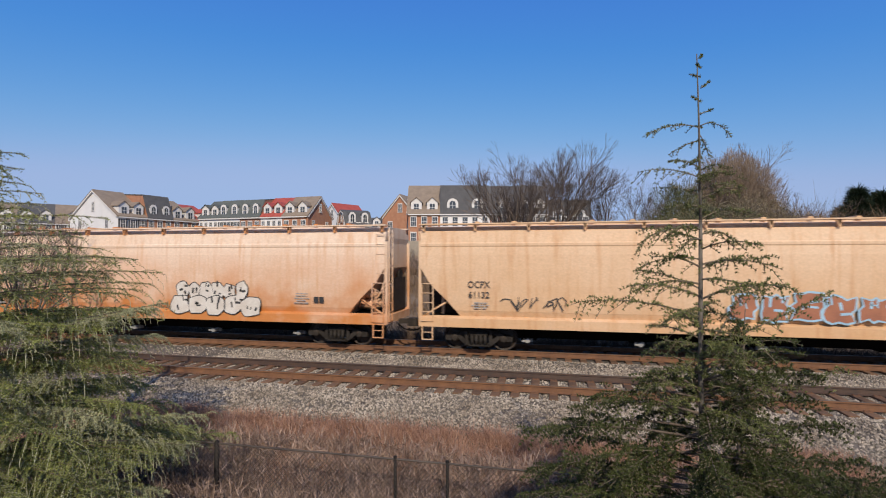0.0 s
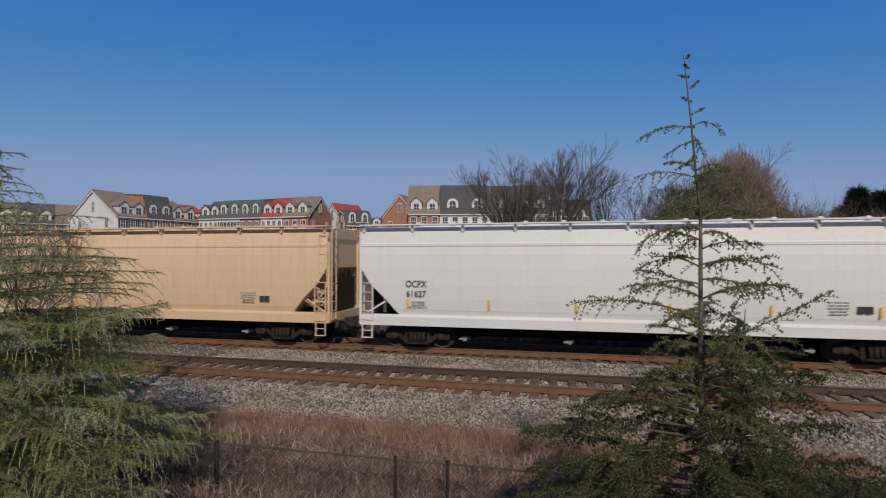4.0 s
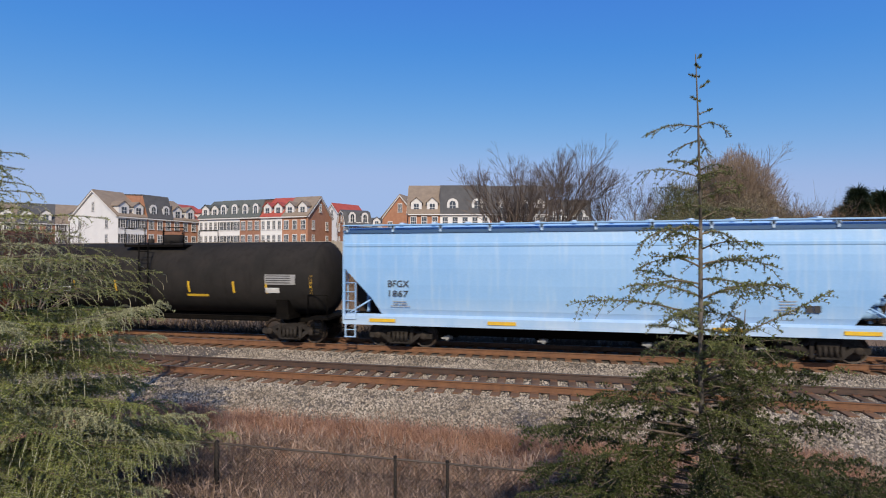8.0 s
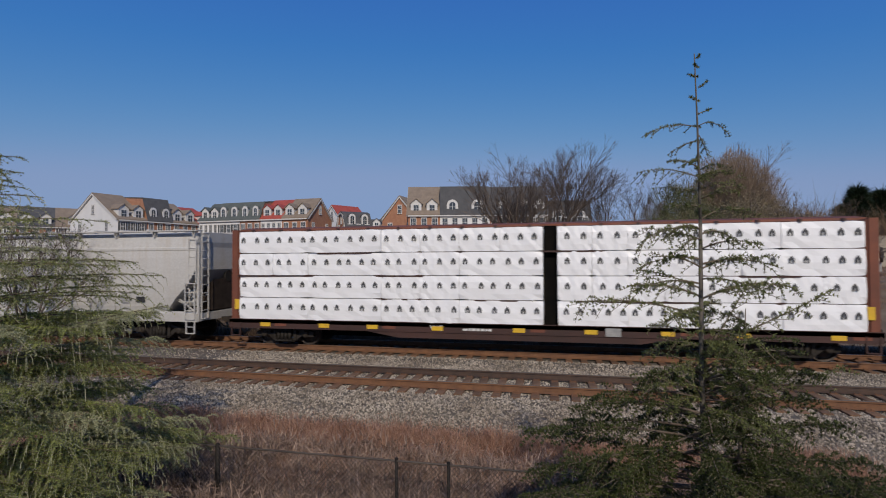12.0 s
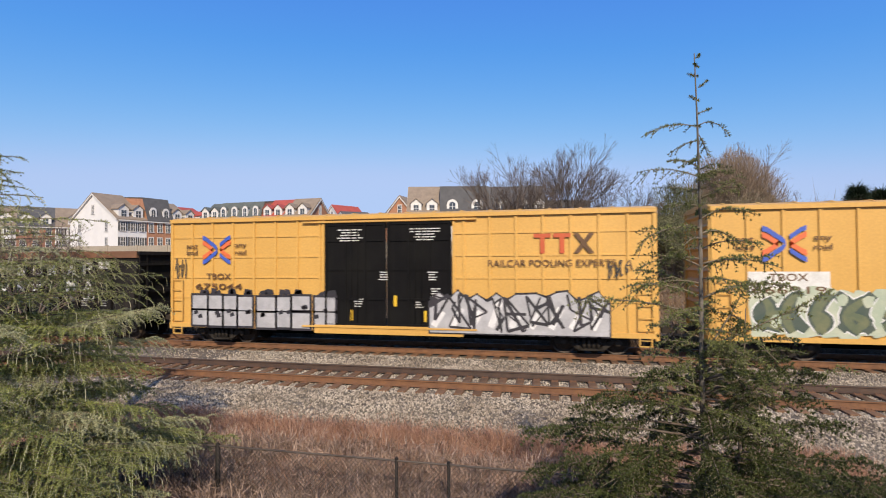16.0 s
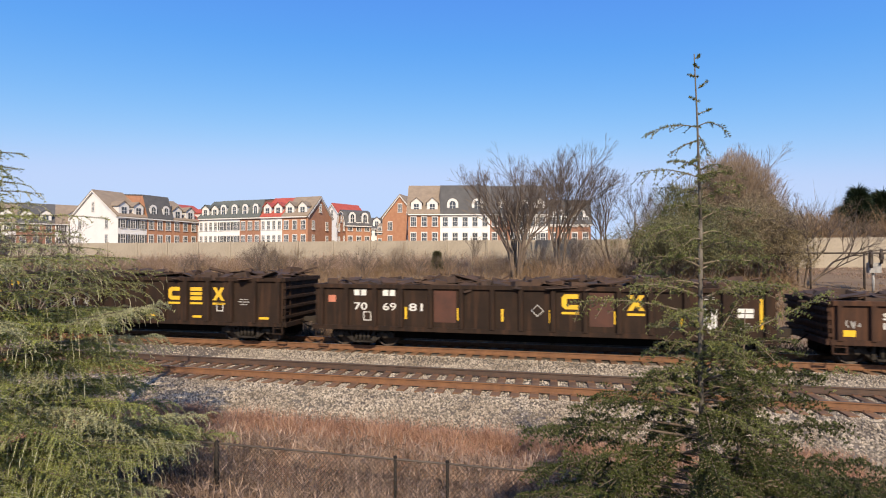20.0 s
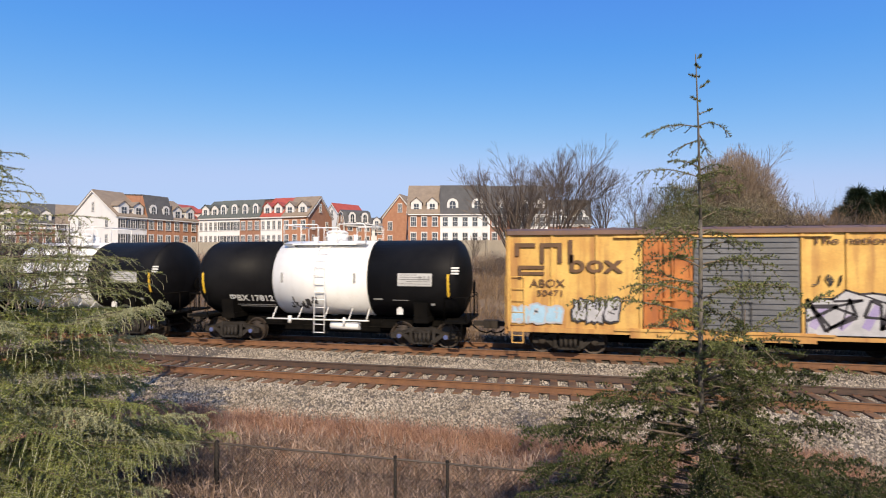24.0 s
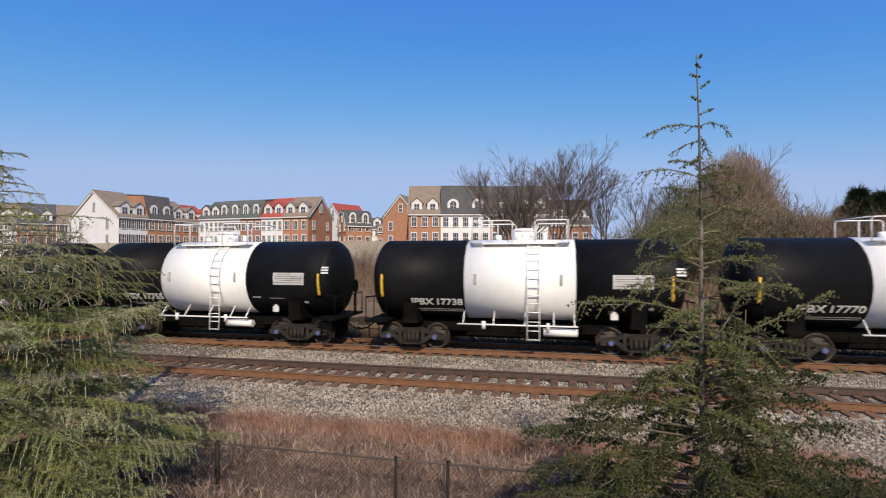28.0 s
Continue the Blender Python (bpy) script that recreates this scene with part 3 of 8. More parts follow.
    house("brick house with grey roof, partly behind the cedar", row_at(*d, -2), 7, 13, 9.0, 4.8, M_BRICKBROWN, M_ROOFGREY, "gable", 3, 2)
    house("white house with tan roof, partly behind the cedar tree", row_at(*d, 5), 7, 13, 9.0, 4.8, M_SIDING, M_ROOFTAN, "gable", 3, 1, (0, 1))


make_houses()

# ---------------------------------------------------------------- the train
SIDE = 1.60                    # half the width of a car


def gone(t):
    """Metres that the train has gone since the start; it slows by a hair."""
    return 14.8 * min(t, 9) + 14.6 * max(0, min(t, 20) - 9) + 14.55 * max(0, t - 20)


TRAIN = []                     # (thing, place of its centre along the line at the start)
WHEELS = []                    # (wheelset, place along the line at the start, pose in its truck)
def side_frame():
    s = Shape()
    top = [(-1.22, 0.56), (-0.75, 0.66), (-0.42, 0.80), (0.42, 0.80), (0.75, 0.66), (1.22, 0.56), (1.22, 0.38), (0.98, 0.36), (0.88, 0.46),
           (0.70, 0.53), (0.40, 0.66), (-0.40, 0.66), (-0.70, 0.53), (-0.88, 0.46), (-0.98, 0.36), (-1.22, 0.38)]
    s.prism(top[::-1], -0.09, 0.09)
    s.prism([(-0.84, 0.50), (-0.64, 0.54), (-0.30, 0.27), (0.30, 0.27), (0.64, 0.54), (0.84, 0.50), (0.40, 0.15), (-0.40, 0.15)][::-1][::-1], -0.085, 0.085)
    for x in (-0.24, -0.08, 0.08, 0.24):
        s.tube((x, -0.15, 0.25), (x, -0.15, 0.60), 0.065, k=8)
    s.box(-0.36, 0.36, -0.19, -0.09, 0.19, 0.26).box(-0.32, 0.32, -0.18, -0.09, 0.60, 0.70)
    s.box(-0.50, -0.38, -0.13, -0.09, 0.22, 0.74).box(0.38, 0.50, -0.13, -0.09, 0.22, 0.74)
    return s


def wheel_shape():
    s = Shape()
    n = 24
    for y0, sgn in ((-0.72, -1), (0.72, 1)):
        prof = [(0.06, -0.10), (0.13, -0.10), (0.15, -0.03), (0.36, 0.01), (0.40, -0.045), (0.455, -0.06), (0.46, 0.045), (0.49, 0.05), (0.485, 0.075), (0.39, 0.075), (0.36, 0.04), (0.14, 0.03), (0.06, 0.05)]
        s.rings([[(r * math.cos(2 * math.pi * i / n), y0 + sgn * -d, r * math.sin(2 * math.pi * i / n)) for i in range(n)] for r, d in prof], caps=True)
    s.tube((0, -0.95, 0), (0, 0.95, 0), 0.08, k=12)
    return s


def bearing():
    s = Shape()
    ring = lambda y, r: [(r * math.cos(2 * math.pi * i / 12), y, r * math.sin(2 * math.pi * i / 12)) for i in range(12)]
    return s.rings([ring(-0.93, 0.13), ring(-1.13, 0.13), ring(-1.16, 0.10), ring(-1.17, 0.06)])


def truck(car, x, x0, cap=None):
    """A two-axle truck under the car at x."""
    t = part("truck", shared("bolster", lambda: Shape().box(-0.24, 0.24, -1.02, 1.02, 0.42, 0.74).box(-0.8, 0.8, -0.06, 0.06, 0.4, 0.5).tube((0, 0, 0.7), (0, 0, 0.86), 0.2, k=12)), M_STEEL, car, "cast steel two-axle truck", pose(x, 0, 0))
    for y, a in ((-1.02, 0), (1.02, 180)):
        part("side_frame", shared("side_frame", side_frame), M_FRAME, t, at=pose(0, y, 0, 0, 0, a))
    for wx in (-0.89, 0.89):
        w = part("wheelset", shared("wheelset", wheel_shape), M_WHEEL, t, "steel wheels on an axle", pose(wx, 0, 0.46))
        for turn in (0, 180):
            part("bearing", shared("bearing", bearing), M_STEEL, t, at=pose(wx, 0, 0.46, 0, 0, turn))
        if cap:
            part("bearing_cap", shared("bearing_cap", lambda: Shape().tube((0, -1.19, 0), (0, -1.165, 0), 0.085, k=12)), cap, t, "blue bearing cap", pose(wx, 0, 0.46))
        WHEELS.append((w, x0 + x + wx, wx))


def coupler(car, x, way):
    s = Shape()
    s.box(min(0, way * 0.62), max(0, way * 0.62), -0.09, 0.09, 0.78, 0.96)
    out = [(0.40, -0.16), (0.62, -0.19), (0.72, -0.10), (0.72, 0.02), (0.60, 0.05), (0.70, 0.17), (0.52, 0.20), (0.40, 0.14)]
    s.rings([[(way * u, way * w, z) for u, w in out] for z in ((0.70, 1.0) if way > 0 else (0.70, 1.0))])
    part("coupler", s, M_STEEL, car, "rusty knuckle coupler", pose(x, 0, 0))
    h = Shape().pipe([(0, -0.35, 0.85), (way * 0.3, -0.35, 0.62), (way * 0.55, -0.28, 0.55), (way * 0.75, -0.22, 0.62)], 0.03)
    part("air_hose", h, M_BLACK, car, at=pose(x, 0, 0))


def ladder(car, x, y, z0, z1, mat, w=0.42, across="x", name="ladder", gap=0.33):
    s = Shape()
    n = max(2, int((z1 - z0) / gap))
    for i in range(2):
        o = (-w / 2, w / 2)[i]
        p = (o, 0) if across == "x" else (0, o)
        s.box(p[0] - 0.02, p[0] + 0.02, p[1] - 0.02, p[1] + 0.02, z0, z1)
    for i in range(n + 1):
        z = z0 + (z1 - z0) * i / n
        a, b = ((-w / 2, 0, z), (w / 2, 0, z)) if across == "x" else ((0, -w / 2, z), (0, w / 2, z))
        s.tube(a, b, 0.016, k=6)
    return part(name, s, mat, car, at=pose(x, y, 0))


def step(car, x, y, mat, z0=0.42, z1=0.95, w=0.42):
    s = Shape().box(-w / 2, -w / 2 + 0.04, -0.02, 0.02, z0, z1).box(w / 2 - 0.04, w / 2, -0.02, 0.02, z0, z1)
    s.box(-w / 2, w / 2, -0.04, 0.04, z0, z0 + 0.03).box(-w / 2, w / 2, -0.02, 0.02, (z0 + z1) / 2, (z0 + z1) / 2 + 0.025)
    part("sill_step", s, mat, car, at=pose(x, y, 0))


def panel_bits(car, x, y, z, w, h, mat, rows=3, seed=0, name="stencil"):
    """Small stencilled lines that cannot be read."""
    rng = random.Random(seed)
    s = Shape()
    for i in range(rows):
        zz = z + h * (1 - (i + 0.8) / rows)
        half = w / 2 * rng.uniform(0.55, 1.0)
        x0, end = x + w / 2 - half, x + w / 2 + half
        while x0 < end - 0.03:
            x1 = min(end, x0 + rng.uniform(0.06, 0.20))
            s.box(x0, x1, y - 0.004, y + 0.002, zz, zz + h / rows * rng.uniform(0.36, 0.46))
            x0 = x1 + 0.028
    part(name, s, mat, car, "lines of small stencilled print")


def blob(cx, cz, rx, rz, wob, seed, n=26):
    rng = random.Random(seed)
    ph = [rng.uniform(0, 6.3) for _ in range(3)]
    return [(cx + rx * math.copysign(abs(math.cos(a)) ** 0.7, math.cos(a)) * (1 + wob * math.sin(3 * a + ph[0]) + wob * 0.6 * math.sin(5 * a + ph[1])),
             cz + rz * math.copysign(abs(math.sin(a)) ** 0.7, math.sin(a)) * (1 + wob * math.sin(2 * a + ph[2]) + wob * 0.5 * math.sin(5 * a + ph[0]))) for a in np.linspace(0, 2 * math.pi, n, endpoint=False)]


def tag_outline(cx, cz, rx, rz, grow, jag, seed):
    """One angular sprayed letter shape: a slanted block with nicks and spurs."""
    rng = random.Random(seed)
    n = 16
    out = []
    for i in range(n):
        a = 2 * math.pi * i / n
        c, s = math.cos(a), math.sin(a)
        k = 1 / max(abs(c), abs(s)) ** 0.8
        k *= 1 + (rng.uniform(-2.2, 1.2) * jag if i % 2 else rng.uniform(-0.4, 0.8) * jag)
        out.append((cx + (rx * k * 0.86 + grow) * c + 0.10 * rz * s, cz + (rz * k * 0.86 + grow) * s))
    return out


def graffiti(car, x, z, w, h, n, fill, line, y, seed, glow=None, jag=0.10, second=None, puffy=False):
    """Sprayed letter shapes in a row: halo, dark outline, fill, and straight inner strokes, thin layers on the paint."""
    rng = random.Random(seed)
    spec = [(x + w * (i + 0.5) / n, z + h / 2 + h * rng.uniform(-0.06, 0.06), w / n * rng.uniform(0.44, 0.56), h * rng.uniform(0.42, 0.52), seed * 31 + i) for i in range(n)]
    g = None
    for mat, grow, off in ((glow, 0.16, 0.004), (line, 0.035 if puffy else 0.07, 0.007), (fill, 0.0, 0.011)):
        if mat is None:
            continue
        s = Shape()
        for k, (cx, cz, rx, rz, sd) in enumerate(spec):
            o = off + 0.0007 * (k % 3)
            out = blob(cx, cz, rx + grow, rz + grow, jag, sd) if puffy else tag_outline(cx, cz, rx, rz, grow, jag, sd)
            s.add([(px, y - o, max(pz, z - 0.06)) for px, pz in out], [list(range(len(out)))])
        p = part("graffiti" if g is None else "graffiti_fill", s, mat, car if g is None else g, "sprayed graffiti of angular letter shapes")
        g = g or p
    inner, tint = Shape(), Shape()
    for cx, cz, rx, rz, sd in spec:
        r2 = random.Random(sd + 7)
        for _ in range(3):
            ax, az = cx + rx * r2.uniform(-0.55, 0.55), cz + rz * r2.uniform(-0.6, 0.6)
            up = r2.random() < 0.6
            bx, bz = (ax + rx * r2.uniform(-0.2, 0.2), az + rz * r2.uniform(0.3, 0.8)) if up else (ax + rx * r2.uniform(0.3, 0.7), az + rz * r2.uniform(-0.15, 0.15))
            d = Vector((bx - ax, bz - az))
            k = Vector((-d.y, d.x)).normalized() * r2.uniform(0.02, 0.045)
            inner.add([(ax + k.x, y - 0.016, az + k.y), (ax - k.x, y - 0.016, az - k.y), (bx - k.x, y - 0.016, bz - k.y), (bx + k.x, y - 0.016, bz + k.y)], [(0, 1, 2, 3)])
        if second:
            tint.add([(px, y - 0.0145, pz) for px, pz in tag_outline(cx + rx * 0.1, cz - rz * 0.3, rx * 0.55, rz * 0.35, 0, jag, sd + 3)], [list(range(16))])
    part("graffiti_stroke", inner, line, g)
    if second:
        part("graffiti_shade", tint, second, g)


def scrawl(car, x, z, w, h, mat, y, seed, n=5):
    rng = random.Random(seed)
    s = Shape()
    for i in range(n):
        px, pz = x + w * (i + 0.2) / n, z + h * rng.random()
        for _ in range(4):
            qx, qz = px + w / n * rng.uniform(-0.45, 0.7), z + h * rng.random()
            d = Vector((qx - px, qz - pz))
            if d.length > 0.01:
                k = Vector((-d.y, d.x)).normalized() * 0.018
                s.add([(px + k.x, y - 0.005, pz + k.y), (px - k.x, y - 0.005, pz - k.y), (qx - k.x, y - 0.005, qz - k.y), (qx + k.x, y - 0.005, qz + k.y)], [(0, 1, 2, 3)])
            px, pz = qx, qz
    part("scrawl", s, mat, car, "thin sprayed scrawl")


def block_tag(car, x, z, widths, h, fill, line, y, seed):
    """Sprayed block letters: two tiers of square fields with dark outlines and small dark caps above."""
    rng = random.Random(seed)
    back, front, cap = Shape(), Shape(), Shape()
    at = x
    for w in widths:
        for z0, z1 in ((z, z + h * 0.52), (z + h * 0.52, z + h)):
            o = rng.uniform(-0.03, 0.03)
            back.box(at - 0.05, at + w + 0.05, y - 0.006, y, z0 - 0.05 + o, z1 + 0.05 + o)
            front.box(at + 0.04, at + w - 0.04, y - 0.010, y - 0.006, z0 + 0.04 + o, z1 - 0.04 + o)
        for _ in range(2):
            c = at + w * rng.uniform(0.1, 0.7)
            cap.prism([(c, z + h + 0.03), (c + w * 0.45, z + h + 0.06), (c + w * 0.4, z + h + 0.24), (c + w * 0.08, z + h + rng.uniform(0.12, 0.3))], y - 0.005, y)
        for _ in range(2):
            c, d = at + w * rng.uniform(0.0, 0.8), z + h * rng.uniform(0.2, 0.6)
            cap.prism([(c, d), (c + 0.18, d + 0.04), (c + 0.14, d + 0.2), (c - 0.03, d + 0.12)], y - 0.012, y - 0.009)
        at += w + rng.choice((0.02, 0.02, 0.14))
    g = part("graffiti", back, line, car, "sprayed graffiti of silver block letters")
    part("graffiti_fill", front, fill, g)
    part("graffiti_stroke", cap, line, g)


def jag_tag(car, x, z, w, h, fill, line, y, seed, n=9, second=None):
    """Sprayed wild letters: one light field with a jagged top, a dark outline and many slanting dark strokes."""
    rng = random.Random(seed)
    k = n * 2
    top = [z + h * rng.uniform(0.72, 1.0) * (0.75 if i in (0, k) else 1.0) for i in range(k + 1)]
    outer, inner = Shape(), Shape()
    for i in range(k):
        a, b = x + w * i / k, x + w * (i + 1) / k
        outer.add([(a - 0.05, y - 0.005, z - 0.05), (b + 0.05, y - 0.005, z - 0.05), (b + 0.05, y - 0.005, top[i + 1] + 0.07), (a - 0.05, y - 0.005, top[i] + 0.07)], [(0, 1, 2, 3)])
        inner.add([(a, y - 0.009, z), (b, y - 0.009, z), (b, y - 0.009, top[i + 1]), (a, y - 0.009, top[i])], [(0, 1, 2, 3)])
    g = part("graffiti", outer, line, car, "sprayed graffiti of jagged pale letters")
    part("graffiti_fill", inner, fill, g)
    s, t2 = Shape(), Shape()

    def stroke(sh, px, pz, qx, qz, hw, lift):
        px, qx = min(max(px, x), x + w), min(max(qx, x), x + w)
        pz, qz = min(max(pz, z), z + h * 0.95), min(max(qz, z), z + h * 0.95)
        d = Vector((qx - px, qz - pz))
        if d.length > 0.05:
            o = Vector((-d.y, d.x)).normalized() * hw
            sh.add([(px + o.x, y - lift, pz + o.y), (px - o.x, y - lift, pz - o.y), (qx - o.x, y - lift, qz - o.y), (qx + o.x, y - lift, qz + o.y)], [(0, 1, 2, 3)])

    for i in range(n):
        cx = x + w * (i + 0.5) / n
        cw = w / n
        px, pz = cx - cw * 0.5, z + h * rng.uniform(0.7, 0.95)
        for _ in range(7):
            qx, qz = cx + cw * rng.uniform(-0.7, 0.8), z + h * rng.uniform(0.02, 0.92)
            stroke(s, px, pz, qx, qz, rng.uniform(0.022, 0.065), 0.013)
            px, pz = qx, qz
        if second:
            stroke(t2, cx - cw * 0.3, z + h * 0.15, cx + cw * 0.2, z + h * rng.uniform(0.4, 0.8), 0.12, 0.011)
    part("graffiti_stroke", s, line, g)
    if second:
        part("graffiti_shade", t2, second, g)


def ribbon(shape, points, half, y):
    """A flat painted band of changing width along points (x, z)."""
    n = len(points)
    v = []
    for i, (px, pz) in enumerate(points):
        a, b = points[max(i - 1, 0)], points[min(i + 1, n - 1)]
        d = Vector((b[0] - a[0], b[1] - a[1])).normalized()
        k = half * (0.55 + 0.45 * math.sin(math.pi * (i + 0.5) / n))
        v += [(px - d.y * k, y, pz + d.x * k), (px + d.y * k, y, pz - d.x * k)]
    shape.add(v, [(2 * i, 2 * i + 1, 2 * i + 3, 2 * i + 2) for i in range(n - 1)])


def bubble_tag(car, x, z, w, h, n, halo, fill, dark, y, seed, accent=None):
    """Sprayed round letters: a pale cloud, thick curling strokes with dark edges, and a few accents."""
    rng = random.Random(seed)
    cloud, rim, edge, core, spots = Shape(), Shape(), Shape(), Shape(), Shape()
    m = n * 2
    for i in range(m):
        cx = x + w * (i + 0.5) / m
        cloud.add([(px, y - 0.004 - 0.0006 * (i % 3), min(max(pz, z - 0.04), z + h * 1.08)) for px, pz in blob(cx, z + h * rng.uniform(0.46, 0.54), w / m * 0.95, h * rng.uniform(0.42, 0.55), 0.10, seed * 17 + i)], [list(range(26))])
    for i in range(n):
        cx, cw = x + w * (i + 0.5) / n, w / n
        for j in range(3):
            lo, hi = z + h * rng.uniform(0.08, 0.25), z + h * rng.uniform(0.75, 0.95)
            a0 = rng.uniform(-0.5, 0.5)
            bow = rng.choice((-1, 1)) * rng.uniform(0.25, 0.5) * cw
            side = (j - 1) * 0.30 * cw
            if j == 2:
                hi = z + h * rng.uniform(0.45, 0.6)
            pts = []
            for q in range(11):
                u = q / 10
                pts.append((cx + side + bow * math.sin(math.pi * u) + a0 * cw * 0.4 * (u - 0.5), lo + (hi - lo) * u))
            o = 0.0005 * ((i * 3 + j) % 5)
            ribbon(rim, pts, h * 0.175, y - 0.0065 - o * 0.2)
            ribbon(edge, pts, h * 0.145, y - 0.0075 - o)
            if j != 1 or accent is None:
                ribbon(core, pts, h * 0.085, y - 0.0105 - o)
        if accent:
            spots.add([(px, y - 0.0135, pz) for px, pz in blob(cx + cw * rng.uniform(-0.2, 0.2), z + h * rng.uniform(0.3, 0.8), cw * 0.16, h * 0.13, 0.15, seed * 7 + i)], [list(range(26))])
    g = part("graffiti", cloud, halo, car, "sprayed graffiti of round curling letters")
    part("graffiti_edge", rim, G_WHITE, g)
    part("graffiti_stroke", edge, dark, g)
    part("graffiti_fill", core, fill, g)
    if accent:
        part("graffiti_shade", spots, accent, g)


def car_base(name, label, x0, x1, category="railway wagon", group="cars of the freight train", inset=2.0, cap=None):
    xc, length = (x0 + x1) / 2, x1 - x0
    car = thing(name, label, category, group, at=pose(xc, FAR_Y, 0))
    TRAIN.append((car, xc))
    for sx in (-1, 1):
        truck(car, sx * (length / 2 - inset), xc, cap)
        coupler(car, sx * (length / 2), sx)
    return car, length / 2


# ---- covered hoppers
def hopper(label, x0, x1, paint, fit=None, dark=None, mark="", number="", top=4.55, rib=True, blue=False, reflect=None, seed=0):
    car, hl = car_base("covered_hopper", label, x0, x1, inset=2.15)
    fit = fit or paint
    rng = random.Random(seed)
    levels = []
    for z, w in ((1.27, 1.40), (1.5, 1.49), (1.9, 1.54), (2.4, 1.575), (3.0, 1.59), (3.5, 1.58), (3.78, 1.555), (3.82, 1.575), (3.90, 1.575), (3.94, 1.545), (4.15, 1.515), (top - 0.23, 1.49), (top - 0.19, 1.44), (top - 0.185, 1.16), (top - 0.03, 1.12), (top, 0.9), (top + 0.02, 0.0001)):
        cut = 0.0 if z > 2.62 else 1.45 * ((2.62 - z) / 1.35) ** (0.75 if not blue else 0.5)
        levels.append((z, w, cut + (0.10 if z < 4.0 else 0.06)))
    body = Shape()
    n = 18
    side = []
    for z, w, cut in levels:
        xs = np.linspace(-hl + cut, hl - cut, n)
        side.append([(x, -w, z) for x in xs] + [(x, w, z) for x in xs[::-1]])
    body.rings(side, caps=True, smooth=False)
    b = part("body", body, paint, car)
    for sx in (-1, 1):   # end bays under the slope sheets
        for sy in (-1.46, 1.46):
            part("corner_post", Shape().box(min(sx * hl, sx * (hl - 0.09)), max(sx * hl, sx * (hl - 0.09)), sy - 0.05, sy + 0.05, 0.95, 4.0), fit, car)
            part("brace", Shape().tube((sx * (hl - 0.05), sy, 1.2), (sx * (hl - 1.2), sy * 0.9, 1.9), 0.035, k=6), fit, car)
        e = Shape().box(min(sx * hl, sx * (hl - 0.14)), max(sx * hl, sx * (hl - 0.14)), -1.5, 1.5, 0.92, 1.22)
        e.box(min(sx * hl, sx * (hl - 1.6)), max(sx * hl, sx * (hl - 1.6)), -0.45, 0.45, 0.9, 1.2)
        for yy in (-0.7, 0.7):
            part("upright", Shape().box(sx * (hl - 0.75) - 0.05, sx * (hl - 0.75) + 0.05, yy - 0.05, yy + 0.05, 1.2, 2.3), fit, car)
        part("end_sill", e, fit, car)
        # Dark brown wedge that closes the back of the bay.
        part("slope_sheet", Shape().prism([(sx * (hl - 0.14), 1.28), (sx * (hl - 1.5), 1.28), (sx * (hl - 0.14), 2.60)][::sx], -0.42, 1.34), M_BAYBROWN, car, "dark brown slope sheet in the end bay")
        part("end_platform", Shape().box(min(sx * (hl - 1.6), sx * (hl - 0.3)), max(sx * (hl - 1.6), sx * (hl - 0.3)), -1.2, 1.2, 1.22, 1.28), M_BLACK, car)
    for sy in (-1, 1):
        part("side_sill", Shape().prism_x([(sy * 1.36, 0.9), (sy * 1.56, 0.9), (sy * 1.58, 1.22), (sy * 1.42, 1.30), (sy * 1.36, 1.30)][::sy], -hl + 0.04, hl - 0.04), fit, car)
    # roof: trough hatches, running boards on brackets
    part("roof_hatch", Shape().bevel_box(-hl + 1.6, hl - 1.6, -0.42, 0.42, top - 0.02, top + 0.16, 0.05), fit, car, "long trough hatch with cross battens")
    bat = Shape().bevel_box(-0.08, 0.08, -0.5, 0.5, 0.1, 0.21, 0.02).mesh("hatch_batten")
    for i in range(12):
        part("hatch_batten", bat, fit, car, at=pose(-hl + 2.0 + (2 * hl - 4.0) * i / 11, 0, top))
    for sy in (-1, 1):
        part("running_board", Shape().box(-hl + 0.03, hl - 0.03, min(sy * 1.22, sy * 1.62), max(sy * 1.22, sy * 1.57), top + 0.03, top + 0.075), fit, car)
    br = shared("hopper_bracket", lambda: Shape().box(-0.035, 0.035, -0.06, 0.12, 0, 0.24).box(-0.06, 0.06, -0.06, -0.02, 0.1, 0.24))
    m = br.copy()
    m.materials.clear()
    for i in range(11):
        part("bracket", m, fit, car, at=pose(-hl + 0.2 + (2 * hl - 0.4) * i / 10, -1.52, top - 0.205))
    # ladders, steps, platform gear
    for sx in (-1, 1):
        ladder(car, sx * (hl - 0.34), -1.60, 1.1 if sx < 0 else 1.0, 2.45, fit, 0.44)
        ladder(car, sx * (hl + 0.02), -1.15, 1.0, 4.5, fit, 0.4, "y", "end_ladder")
        step(car, sx * (hl - 0.34), -1.56, fit)
    part("air_reservoir", Shape().tube((hl - 1.5, -0.75, 1.62), (hl - 0.55, -0.75, 1.62), 0.21, k=14).tube((hl - 0.55, -0.75, 1.62), (hl - 0.47, -0.75, 1.62), 0.21, 0.12, k=14), fit, car)
    part("brake_valve", Shape().box(hl - 0.45, hl - 0.25, -0.3, 0.25, 1.6, 2.0).tube((hl - 0.2, 0.6, 2.7), (hl - 0.12, 0.6, 2.7), 0.26, k=14).pipe([(hl - 1.0, -0.9, 1.4), (hl - 0.4, -0.9, 1.5), (hl - 0.4, -0.3, 1.8)], 0.025), M_STEEL, car)
